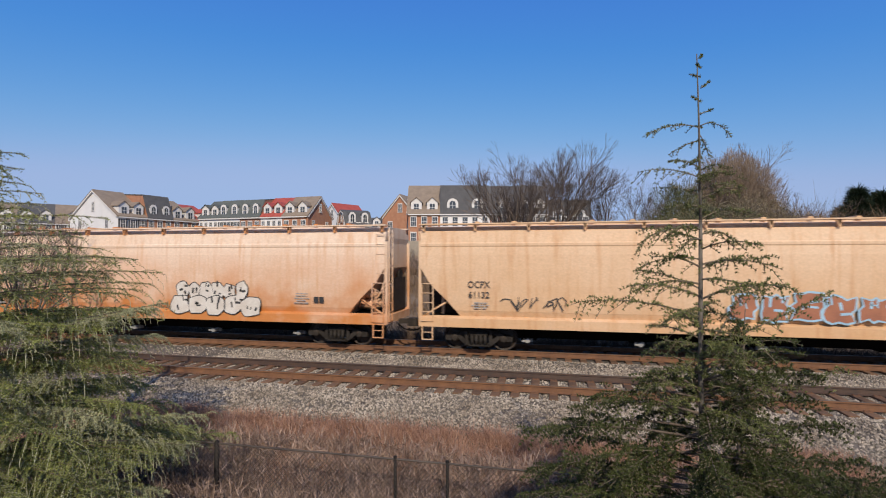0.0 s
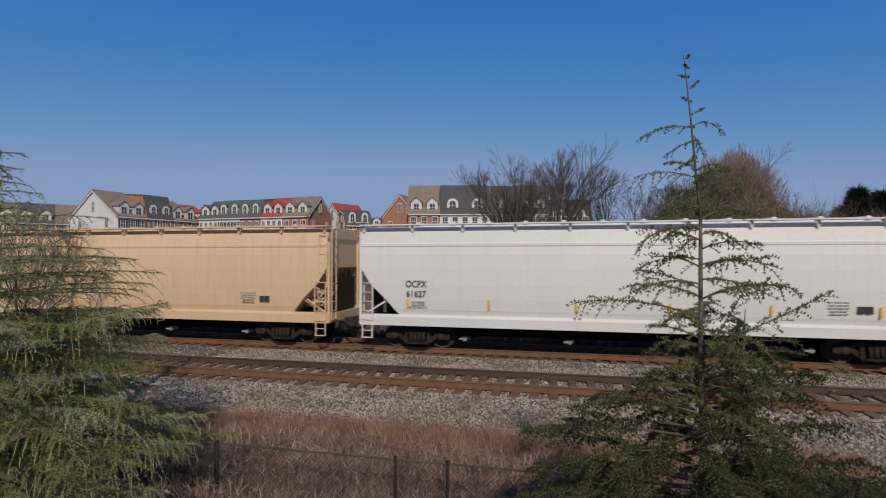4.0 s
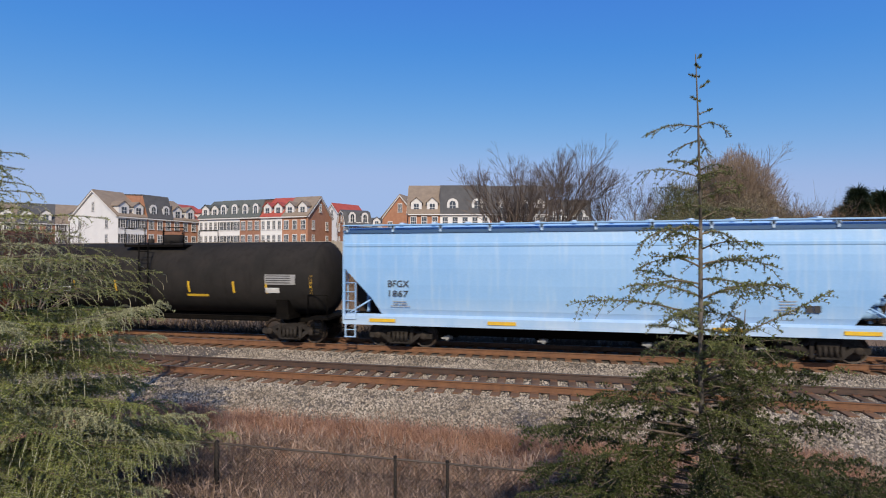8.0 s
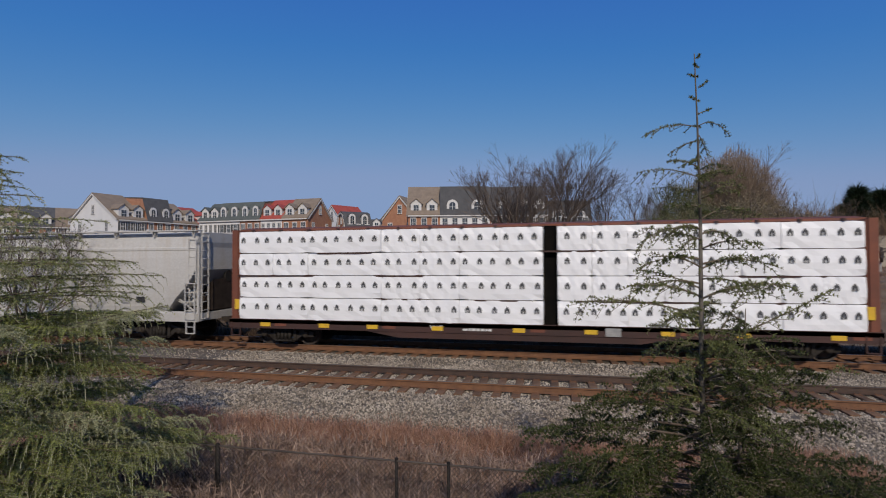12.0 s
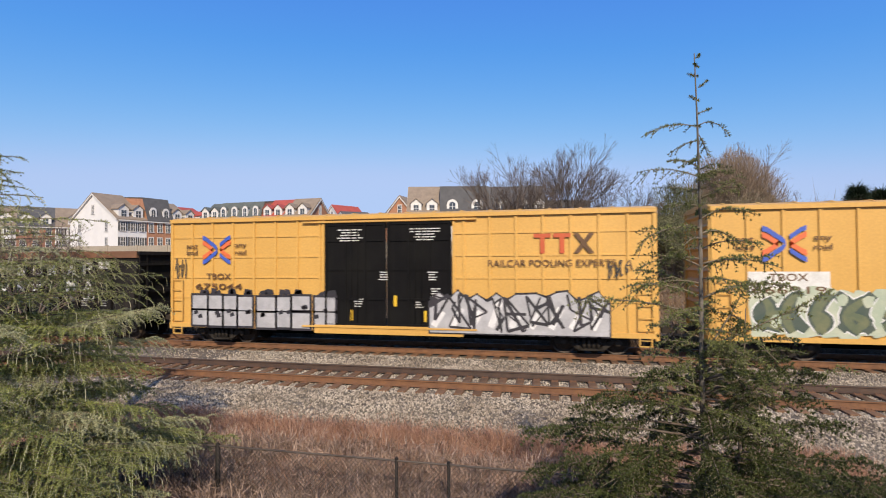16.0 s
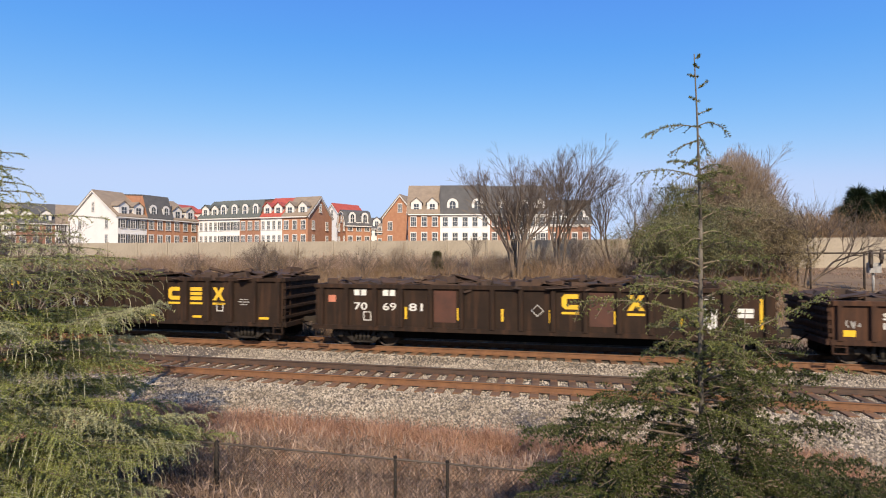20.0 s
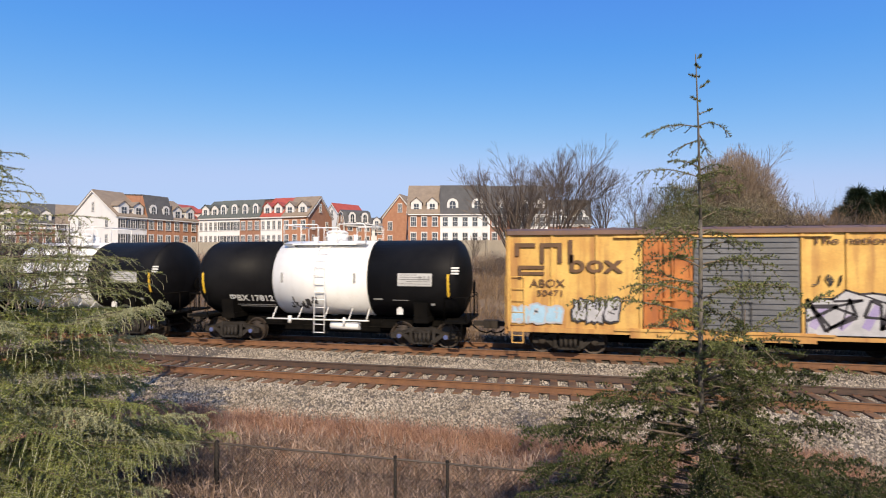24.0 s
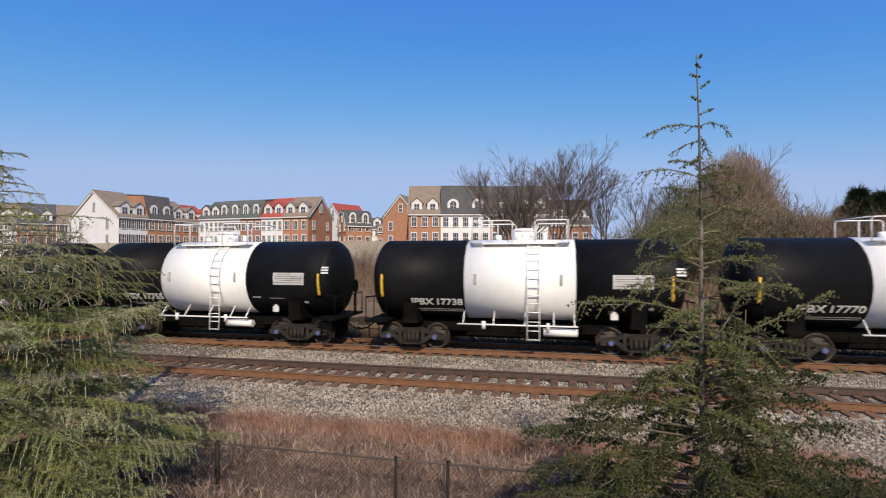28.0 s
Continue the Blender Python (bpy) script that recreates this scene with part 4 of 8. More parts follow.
    # gear at the brake end: a narrow tall ladder, piping, cylinder and hand wheel
    ladder(car, hl - 0.24, -1.585, 2.45, 4.25, fit, 0.34)
    part("brake_pipe", Shape().pipe([(hl - 1.55, -1.25, 1.5), (hl - 1.2, -1.3, 1.75), (hl - 0.7, -1.3, 1.55), (hl - 0.35, -1.2, 2.1), (hl - 0.2, -1.0, 2.7)], 0.03), fit, car)
    part("brake_cylinder", Shape().tube((hl - 1.05, -1.05, 2.0), (hl - 0.6, -1.05, 2.05), 0.16, k=12).tube((hl - 0.6, -1.05, 2.05), (hl - 0.5, -1.05, 2.06), 0.16, 0.07, k=12), fit, car)
    part("brake_wheel", Shape().pipe([(hl - 0.22, -0.85 + 0.24 * math.cos(q * math.pi / 6), 2.15 + 0.24 * math.sin(q * math.pi / 6)) for q in range(13)], 0.02, 5), fit, car)
    part("gallows", Shape().pipe([(hl - 0.5, -1.42, 1.25), (hl - 0.5, -1.42, 2.2), (hl - 0.95, -1.42, 2.45)], 0.03), fit, car)
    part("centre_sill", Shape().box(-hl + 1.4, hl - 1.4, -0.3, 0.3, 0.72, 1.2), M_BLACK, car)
    # Black wedge along the bays, put in for the shade under the car.
    part("hopper_trough", Shape().prism_x([(-1.3, 1.26), (1.3, 1.26), (0.5, 0.44), (-0.5, 0.44)], -hl + 3.5, hl - 3.5), M_BLACK, car, "black wedge that stands for the shade under the hopper bays")
    k = 4
    for i in range(k):
        x = -hl + 3.9 + (2 * hl - 7.8) * i / (k - 1)
        o = Shape()
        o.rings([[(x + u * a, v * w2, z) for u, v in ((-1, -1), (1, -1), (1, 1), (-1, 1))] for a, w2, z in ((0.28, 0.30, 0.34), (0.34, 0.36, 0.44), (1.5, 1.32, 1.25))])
        # Chute in black, not body paint, for the shade it hangs in.
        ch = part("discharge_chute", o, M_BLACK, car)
        part("outlet_gate", Shape().box(x - 0.16, x + 0.16, -0.72, -0.60, 0.33, 0.45).tube((x, -0.62, 0.40), (x, -0.94, 0.40), 0.085, k=10).box(x - 0.2, x + 0.08, -0.96, -0.92, 0.37, 0.43), M_GREYMARK, ch, "pale outlet gate")
    if mark:
        letter(mark, 0.24, -hl + 1.83, -1.60, 2.32, M_DARKMARK, car, 0.80, 0.012)
        letter(number, 0.22, -hl + 1.86, -1.595, 1.97, M_DARKMARK, car, 0.74, 0.008)
        panel_bits(car, -hl + 1.92, -1.58, 1.58, 0.75, 0.26, M_GREYMARK, 3, seed)
    x = hl - 2.9
    panel_bits(car, x - 0.9, -1.565, 1.62, 0.75, 0.45, M_GREYMARK, 5, seed + 1)
    s = Shape()
    for i in range(2):
        s.box(x - 0.02 + i * 0.22, x + 0.17 + i * 0.22, -1.575, -1.56, 1.68, 1.90)
    part("inspection_plate", s, M_DARKMARK, car, "black consolidated stencil plate")
    if reflect:
        part("reflector", Shape().box(hl - 1.72, hl - 1.62, -1.585, -1.55, 1.45, 2.12), reflect, car, "tall yellow reflector bar")
    for i in range(6):
        if reflect:
            xx = -hl + 1.9 + (2 * hl - 4.2) * i / 5
            part("reflector", Shape().box(xx - 0.035, xx + 0.035, -1.57, -1.545, 1.55, 1.88), reflect, car, at=pose(0, 0.005, 0))
    return car, hl

W_GREYWHITE = surface("off_white_hopper_paint", (0.72, 0.71, 0.69), (0.68, 0.67, 0.65), 0.35, 0.55, 0, 0.03, 14, (0.60, 0.54, 0.46), 0.3, sheen=0.05)
W_CREAM = surface("cream_hopper_paint", (0.68, 0.635, 0.56), (0.65, 0.605, 0.53), 0.35, 0.55, 0, 0.03, 14, (0.60, 0.52, 0.42), 0.3, sheen=0.05)
W_TAN = surface("tan_hopper_paint", (0.70, 0.52, 0.34), (0.66, 0.48, 0.30), 0.35, 0.6, 0, 0.03, 14, (0.50, 0.31, 0.16), 0.4, sheen=0.06)
W_RUSTED = surface("pale_hopper_paint_with_rust_film", (0.78, 0.62, 0.49), (0.72, 0.54, 0.40), 0.35, 0.65, 0, 0.05, 14, (0.52, 0.25, 0.09), 0.55, stain=(0.52, 0.20, 0.055), stain_z=(1.2, 3.9), stain_amount=1.25)
W_RUSTTAN = surface("tan_hopper_paint_with_rust_runs", (0.72, 0.52, 0.35), (0.66, 0.45, 0.28), 0.35, 0.65, 0, 0.05, 14, (0.46, 0.21, 0.08), 0.55, stain=(0.58, 0.31, 0.12), stain_z=(1.0, 3.6), stain_amount=0.5)
W_BLUE = surface("light_blue_hopper_paint", (0.265, 0.465, 0.73), (0.22, 0.42, 0.71), 0.30, 0.45, 0, 0.03, 14, (0.50, 0.60, 0.68), 0.35, stain=(0.62, 0.70, 0.76), stain_z=(1.0, 2.0), stain_amount=0.5, sheen=0.04)
W_NAVY = surface("dark_blue_trim_paint", (0.03, 0.09, 0.22), (0.04, 0.10, 0.2), 1, 0.5, 0, 0.03)
W_GREY = surface("dull_grey_white_hopper_paint", (0.56, 0.55, 0.53), (0.50, 0.49, 0.47), 0.35, 0.6, 0, 0.04, 14, (0.40, 0.34, 0.27), 0.4)
G_WHITE = surface("white_spray_paint", (0.76, 0.76, 0.76), (0.66, 0.66, 0.68), 2, 0.6, 0, 0)
G_PALE = surface("off_white_spray_paint", (0.66, 0.63, 0.58), (0.58, 0.53, 0.47), 2, 0.6, 0, 0)
G_HAZE = surface("thin_grey_white_spray_paint", (0.62, 0.63, 0.64), (0.36, 0.38, 0.40), 1.6, 0.6, 0, 0)
G_SILVER = surface("silver_spray_paint", (0.42, 0.42, 0.44), (0.52, 0.52, 0.54), 2, 0.45, 0.2, 0)
G_BLACK = surface("black_spray_paint", (0.02, 0.02, 0.025), (0.035, 0.03, 0.04), 2, 0.6, 0, 0)
G_BROWN = surface("brown_spray_paint", (0.38, 0.15, 0.08), (0.30, 0.12, 0.07), 2, 0.6, 0, 0)
G_SKY = surface("pale_blue_spray_paint", (0.35, 0.55, 0.70), (0.30, 0.48, 0.62), 2, 0.6, 0, 0)
G_MINT = surface("pale_green_spray_paint", (0.36, 0.43, 0.33), (0.50, 0.52, 0.40), 1.5, 0.6, 0, 0)
G_DARKGREEN = surface("dark_green_spray_paint", (0.05, 0.08, 0.065), (0.08, 0.10, 0.08), 2, 0.6, 0, 0)
G_OLIVEGREEN = surface("olive_green_spray_paint", (0.10, 0.13, 0.075), (0.16, 0.17, 0.09), 2, 0.6, 0, 0)
G_VIOLET = surface("violet_spray_paint", (0.30, 0.25, 0.45), (0.38, 0.33, 0.50), 2, 0.6, 0, 0)


def make_hoppers():
    c, hl = hopper("tan covered hopper with rust runs and painted graffiti", -4.7, 14.6, W_RUSTTAN, None, None, "OCPX", "61132", seed=1)
    graffiti(c, 0.6, 1.36, 5.4, 0.95, 6, G_BROWN, G_SKY, -1.60, 4, None, 0.16)
    scrawl(c, -hl + 2.9, 1.55, 2.6, 0.5, M_DARKMARK, -1.56, 5, 7)
    c, hl = hopper("pale covered hopper heavily stained orange by rust", -25.24, -5.9, W_RUSTED, None, None, "OCPX", "62237", seed=2)
    graffiti(c, 0.75, 1.74, 3.2, 0.66, 6, G_PALE, M_DARKMARK, -1.60, 12, None, 0.10, puffy=True)
    graffiti(c, 0.5, 1.14, 4.0, 0.74, 5, G_PALE, M_DARKMARK, -1.605, 11, None, 0.10, puffy=True)
    scrawl(c, -hl + 3.6, 1.5, 1.2, 0.6, M_DARKMARK, -1.56, 6, 4)
    scrawl(c, -hl + 6.0, 1.5, 2.6, 0.6, W_RUSTTAN, -1.56, 7, 6)
    hopper("clean off-white covered hopper with yellow reflector strips", -45.84, -26.5, W_GREYWHITE, None, None, "OCPX", "61434", reflect=M_YELLOWMARK, seed=3)
    hopper("off-white covered hopper with a stained roof edge", -66.2, -47.1, W_GREYWHITE, None, None, "OCPX", "61627", reflect=M_YELLOWMARK, seed=4)
    hopper("plain tan covered hopper", -86.0, -67.4, W_TAN, None, None, "OCPX", "62224", seed=5)
    hopper("cream covered hopper with yellow reflector strips", -106.43, -87.1, W_CREAM, None, None, "OCPX", "62536", reflect=M_YELLOWMARK, seed=6)
    c, hl = hopper("light blue covered hopper with dark blue roof edge", -126.07, -107.7, W_BLUE, None, None, "BFGX", "1867", blue=True, seed=7)
    part("roof_stripe", Shape().box(-hl + 0.06, hl - 0.06, -1.535, -1.46, 4.30, 4.42), W_NAVY, c, "dark blue stripe below the roof edge")
    for xx in (-hl + 1.1, -hl + 5.5, hl - 5.6, hl - 1.9):
        part("reflector", Shape().box(xx, xx + 1.0, -1.60, -1.57, 1.02, 1.14), M_YELLOWMARK, c)
    hopper("dull grey-white covered hopper", -210.2, -190.9, W_GREY, None, None, "OCPX", "61558", seed=8)


make_hoppers()


# ---- tank cars
def lathe(profile, z, n=48, smooth=True):
    """A shape turned about the x axis at height z: profile of (x, r)."""
    s = Shape()
    s.rings([[(x, -r * math.cos(2 * math.pi * i / n), z + r * math.sin(2 * math.pi * i / n)) for i in range(n)] for x, r in profile], caps=True, smooth=smooth)
    return s


def head(x, r, way, deep=0.62, n=8):
    return [(x + way * deep * math.sin(a), max(r * math.cos(a), 0.001)) for a in np.linspace(0, math.pi / 2, n)]


def curved_panel(x0, x1, a0, a1, r, z, t=0.006, n=6):
    """A thin sheet that lies on the tank's near side; angles in degrees above the horizontal."""
    s = Shape()
    v = []
    for a in np.radians(np.linspace(a0, a1, n)):
        for rr in (r, r + t):
            for x in (x0, x1):
                v.append((x, -rr * math.cos(a), z + rr * math.sin(a)))
    f = []
    for i in range(n - 1):
        b = i * 4
        f += [(b + 2, b + 3, b + 7, b + 6), (b, b + 4, b + 5, b + 1), (b, b + 2, b + 6, b + 4), (b + 1, b + 5, b + 7, b + 3)]
    f += [(0, 1, 3, 2), (n * 4 - 4, n * 4 - 2, n * 4 - 1, n * 4 - 3)]
    return s.add(v, f)


def wrap(me, r, z):
    """Bends flat lettering onto the tank."""
    co = np.empty(len(me.vertices) * 3)
    me.vertices.foreach_get("co", co)
    co = co.reshape(-1, 3)
    a = (co[:, 2]) / r
    rr = r + 0.004 - co[:, 1]
    me.vertices.foreach_set("co", np.stack([co[:, 0], -rr * np.cos(a), z + rr * np.sin(a)], 1).ravel())
    me.update()
    return me


def tank_lettering(car, text, height, x, arc, r, z, mat, width=None):
    me = words(text, height, width, 0.02)
    co = np.empty(len(me.vertices) * 3)
    me.vertices.foreach_get("co", co)
    co[2::3] += arc
    me.vertices.foreach_set("co", co)
    part("lettering", wrap(me, r, z), mat, car, at=pose(x, 0, 0))


def banded_tank(label, x_bar, number, lad, box_under=False, tall=0.62):
    """Short black pressure-less tank car with a wide white band in the middle. x_bar: place of its right-hand yellow bar."""
    xc = x_bar - 5.06
    car, hl = car_base("tank_car", label, xc - 5.75, xc + 5.75, inset=1.75, cap=M_CAP)
    r, zc, L = 1.50, 2.58, 5.12
    bw = 1.98
    part("tank_shell", lathe([(-bw, r), (bw, r)], zc), M_TANKWHITE, car, "wide white band of the tank")
    for sx in (-1, 1):
        prof = [(sx * bw, r)] + head(sx * L, r, sx, 0.56)
        part("tank_end", lathe(prof if sx > 0 else prof, zc), M_TANKBLACK, car, "glossy black tank end")
    for x in (-L, -bw, bw, L):
        s = Shape()
        s.rings([[(x + dx, -(r + 0.008) * math.cos(2 * math.pi * i / 48), zc + (r + 0.008) * math.sin(2 * math.pi * i / 48)) for i in range(48)] for dx in (-0.03, 0.03)], caps=False, smooth=False)
        part("weld_seam", s, M_TANKBLACK, car)
    for x in (-5.06, 5.06):
        part("reflector", curved_panel(x - 0.055, x + 0.055, -26, 8, r, zc), M_YELLOWMARK, car, "yellow reflector bar")
    for x in (-1.55, 1.45):
        part("reflector", curved_panel(x - 0.05, x + 0.05, -6, 9, r, zc), M_GREYMARK, car, "dull grey reflector bar")
    tank_lettering(car, "IPBX", 0.29, -3.95, -0.98, r, zc, M_WHITEMARK, 0.84)
    tank_lettering(car, number, 0.29, -2.98, -0.98, r, zc, M_WHITEMARK, 0.95)
    for i in range(2):
        v = curved_panel(-3.75 + 0.1 * i, -2.05, -46.5 - i * 4, -45.0 - i * 4, r, zc)
        part("stencil", v, M_GREYMARK, car, "line of small print")
    pl = part("placard", curved_panel(3.15, 4.45, -9, 9, r, zc), M_PALEMARK, car, "pale grey data panel with rows of print")
    for i, (x0, x1) in enumerate(((3.22, 3.9), (3.22, 4.1), (3.22, 4.38), (3.5, 4.38), (3.22, 4.38))):
        part("placard_line", curved_panel(x0, x1, 6.4 - 3.1 * i, 7.0 - 3.1 * i, r + 0.006, zc, 0.003), M_DARKMARK, pl)
    for x in (3.95, 4.12, 4.28):
        part("placard_line", curved_panel(x, x + 0.09, -1.5, 5.4, r + 0.006, zc, 0.003), M_GREYMARK, pl)
    part("stencil", curved_panel(2.15, 2.5, -31, -28.5, r, zc), M_GREYMARK, car, "line of small print")
    part("stencil", curved_panel(2.9, 3.5, -31.5, -30.5, r, zc), M_GREYMARK, car, "line of small print")
    part("notice", curved_panel(4.35, 4.5, -40, -36, r, zc), M_PALEMARK, car, "small pale notice")
    for i in range(3):
        part("stencil", curved_panel(L + 0.02, L + 0.32, 8 + 4 * i, 10.5 + 4 * i, r - 0.02, zc), M_WHITEMARK, car, "small white end print")
    # cradle, sill, saddles
    # The lower box is added depth: black in place of shade under the tank.
    part("centre_sill", Shape().box(-hl + 0.1, hl - 0.1, -0.35, 0.35, 0.74, 1.05).box(-hl + 2.9, hl - 2.9, -0.34, 0.34, 0.40, 0.74), M_BLACK, car)
    for sx in (-1, 1):
        b = Shape()
        b.box(sx * 4.0 - 0.28, sx * 4.0 + 0.28, -1.35, 1.35, 0.98, 1.18)
        for sy in (-1, 1):
            b.prism_x([(sy * 0.3, 1.05), (sy * 1.35, 1.15), (sy * 1.42, 1.75), (sy * 1.2, 1.70), (sy * 0.4, 1.2)][::sy], sx * 4.0 - 0.25, sx * 4.0 + 0.25)
        part("saddle", b, M_BLACK, car)
        e = Shape().box(min(sx * hl, sx * (hl - 0.9)), max(sx * hl, sx * (hl - 0.9)), -1.45, 1.45, 1.0, 1.08)
        part("end_platform", e, M_BLACK, car)
        h = Shape()
        for sy in (-1.4, 1.4):
            h.pipe([(sx * (hl - 0.85), sy, 1.05), (sx * (hl - 0.85), sy, 1.95), (sx * (hl - 0.05), sy, 1.95), (sx * (hl - 0.05), sy, 1.05)], 0.022)
        h.pipe([(sx * (hl - 0.04), -1.4, 1.9), (sx * (hl - 0.04), 1.4, 1.9)], 0.022)
        h.pipe([(sx * (hl - 0.04), -0.5, 1.9), (sx * (hl - 0.04), -0.5, 1.05)], 0.022).pipe([(sx * (hl - 0.04), 0.5, 1.9), (sx * (hl - 0.04), 0.5, 1.05)], 0.022)
        part("hand_rail", h, M_BLACK, car)
        step(car, sx * (hl - 0.4), -1.46, M_BLACK, 0.42, 1.05)
        w = Shape().box(sx * 3.2 - 0.12, sx * 3.2 + 0.12, -1.36, -1.33, 1.28, 1.5).box(sx * 3.2 - 0.06, sx * 3.2 + 0.06, -1.362, -1.33, 1.5, 1.56)
        part("notice", w, M_WHITEMARK, car, "small white house-shaped notice") if sx > 0 else w
    part("brake_wheel", Shape().tube((hl - 0.1, 0.75, 2.2), (hl - 0.06, 0.75, 2.2), 0.28, k=16).tube((hl - 0.08, 0.75, 1.05), (hl - 0.08, 0.75, 2.2), 0.04), M_BLACK, car)
    part("brake_gear", Shape().tube((-3.0, -0.5, 0.78), (-2.0, -0.5, 0.78), 0.16, k=12).tube((2.2, -0.5, 0.75), (2.9, -0.5, 0.75), 0.2, k=12).pipe([(-4, -0.7, 0.7), (4, -0.7, 0.7)], 0.03), M_BLACK, car)
    # top fittings
    zt = zc + r
    dome = Shape().tube((0.1, 0, zt - 0.1), (0.1, 0, zt + 0.32), 0.42, k=20).tube((0.1, 0, zt + 0.32), (0.1, 0, zt + 0.42), 0.46, 0.34, k=20)
    for i in range(8):
        a = i * math.pi / 4
        dome.tube((0.1 + 0.43 * math.cos(a), 0.43 * math.sin(a), zt + 0.12), (0.1 + 0.43 * math.cos(a), 0.43 * math.sin(a), zt + 0.36), 0.03, k=6)
    part("manway", dome, M_WHITE, car, "white bolted manway")
    part("valve", Shape().tube((-0.85, 0, zt - 0.08), (-0.85, 0, zt + 0.18), 0.12, k=10), M_WHITE, car)
    part("valve", Shape().tube((0.9, 0, zt - 0.08), (0.9, 0, zt + 0.25), 0.09, k=10), M_WHITE, car)
    wk = Shape()
    for sy in (-1, 1):
        wk.box(-1.75, 1.75, min(sy * 0.62, sy * 1.05), max(sy * 0.62, sy * 1.05), zt - 0.19, zt - 0.14)
    for x in (-1.75, 1.35):
        wk.box(x, x + 0.4, -1.05, 1.05, zt - 0.19, zt - 0.14)
    for x in (-1.3, -0.4, 0.4, 1.3):
        for sy in (-0.9, 0.9):
            wk.tube((x, sy, zt - 0.42), (x, sy, zt - 0.16), 0.03, k=6)
    part("platform", wk, M_WHITE, car, "white grated walkway round the manway")
    for x0, x1 in ((-1.72, -0.25), (0.55 if lad > 0 else 0.35, 1.72)):
        for sy in (-1.03, 1.03):
            top = zt + tall
            rl = Shape()
            rl.pipe([(x0, sy, zt - 0.18), (x0, sy, top - 0.08), (x0 + 0.08, sy, top), (x1 - 0.08, sy, top), (x1, sy, top - 0.08), (x1, sy, zt - 0.18)], 0.022)
            if x1 - x0 > 1.2:
                part("rail_post", Shape().pipe([((x0 + x1) / 2, sy, zt - 0.18), ((x0 + x1) / 2, sy, top)], 0.02), M_WHITE, car)
            part("guard_rail", rl, M_WHITE, car, "white tube guard rail")
    for x in (-1.72, 1.72):
        part("guard_rail", Shape().pipe([(x, -1.03, zt + tall), (x, 1.03, zt + tall)], 0.022), M_WHITE, car, "white tube guard rail")
    ld = Shape()
    for o in (-0.21, 0.21):
        pts = [(lad + o, -(r + 0.09) * math.cos(a), zc + (r + 0.09) * math.sin(a)) for a in np.radians(np.linspace(62, -18, 9))] + [(lad + o, -1.56, 0.52)]
        ld.pipe(pts, 0.024)
    for a in np.radians(np.linspace(50, -18, 7)):
        ld.tube((lad - 0.21, -(r + 0.09) * math.cos(a), zc + (r + 0.09) * math.sin(a)), (lad + 0.21, -(r + 0.09) * math.cos(a), zc + (r + 0.09) * math.sin(a)), 0.018, k=6)
    for z in (0.55, 0.86, 1.17, 1.5, 1.8):
        ld.tube((lad - 0.21, -1.56, z), (lad + 0.21, -1.56, z), 0.018, k=6)
    part("ladder", ld, M_WHITE, car, "white curved ladder")
    g = Shape().tube((-2.2, -1.42, 1.02), (2.0, -1.42, 1.02), 0.03, k=8)
    for x in (-2.0, -0.9, 0.2, 1.2, 1.9):
        g.tube((x, -1.42, 1.02), (x, -1.05, 1.45), 0.022, k=6)
    g.tube((-1.25, -1.40, 0.86), (-1.25, -1.40, 1.14), 0.07, k=10).tube((1.0, -1.40, 0.84), (1.0, -1.40, 1.12), 0.05, k=10)
    part("side_rail", g, M_WHITE, car, "white pipe rail below the tank")
    part("air_tank", Shape().tube((lad + 0.35, -1.2, 0.78), (lad + 1.5, -1.2, 0.78), 0.14, k=14), M_WHITE, car, "small white air tank")
    part("bottom_outlet", Shape().tube((0, 0, 0.62), (0, 0, 1.15), 0.16, k=12).box(-0.3, 0.3, -0.2, 0.2, 0.55, 0.66), M_WHITE, car)
    if number == "17812":
        ink = Shape()
        rg = random.Random(8)
        for i in range(16):
            x0, a0 = -1.35 + 0.075 * i, rg.uniform(-54, -40)
            for me_v in (curved_panel(x0, x0 + rg.uniform(0.03, 0.16), a0, a0 + rg.uniform(3, 17), r + 0.003, zc, 0.002),):
                ink.add(me_v.v, me_v.f)
        part("graffiti", ink, M_DARKMARK, car, "thin black sprayed scrawl")
    if box_under:
        part("valve_box", Shape().bevel_box(0.15 + lad, 1.0 + lad, -1.5, -1.2, 0.70, 0.92, 0.03), M_WHITE, car, "white steel box")
    return car


def make_tanks():
    nums = ("17812", "17822", "17829", "17770", "17738", "17755", "17784")
    lads = (0.05, 0.55, -0.85, 0.6, 0.5, 0.6, 0.1)
    for i, n in enumerate(nums):
        banded_tank("short black tank car with a wide white band", -355.6 - 12.66 * i, n, lads[i], i == 2, 0.62 + 0.05 * (i % 3))


make_tanks()


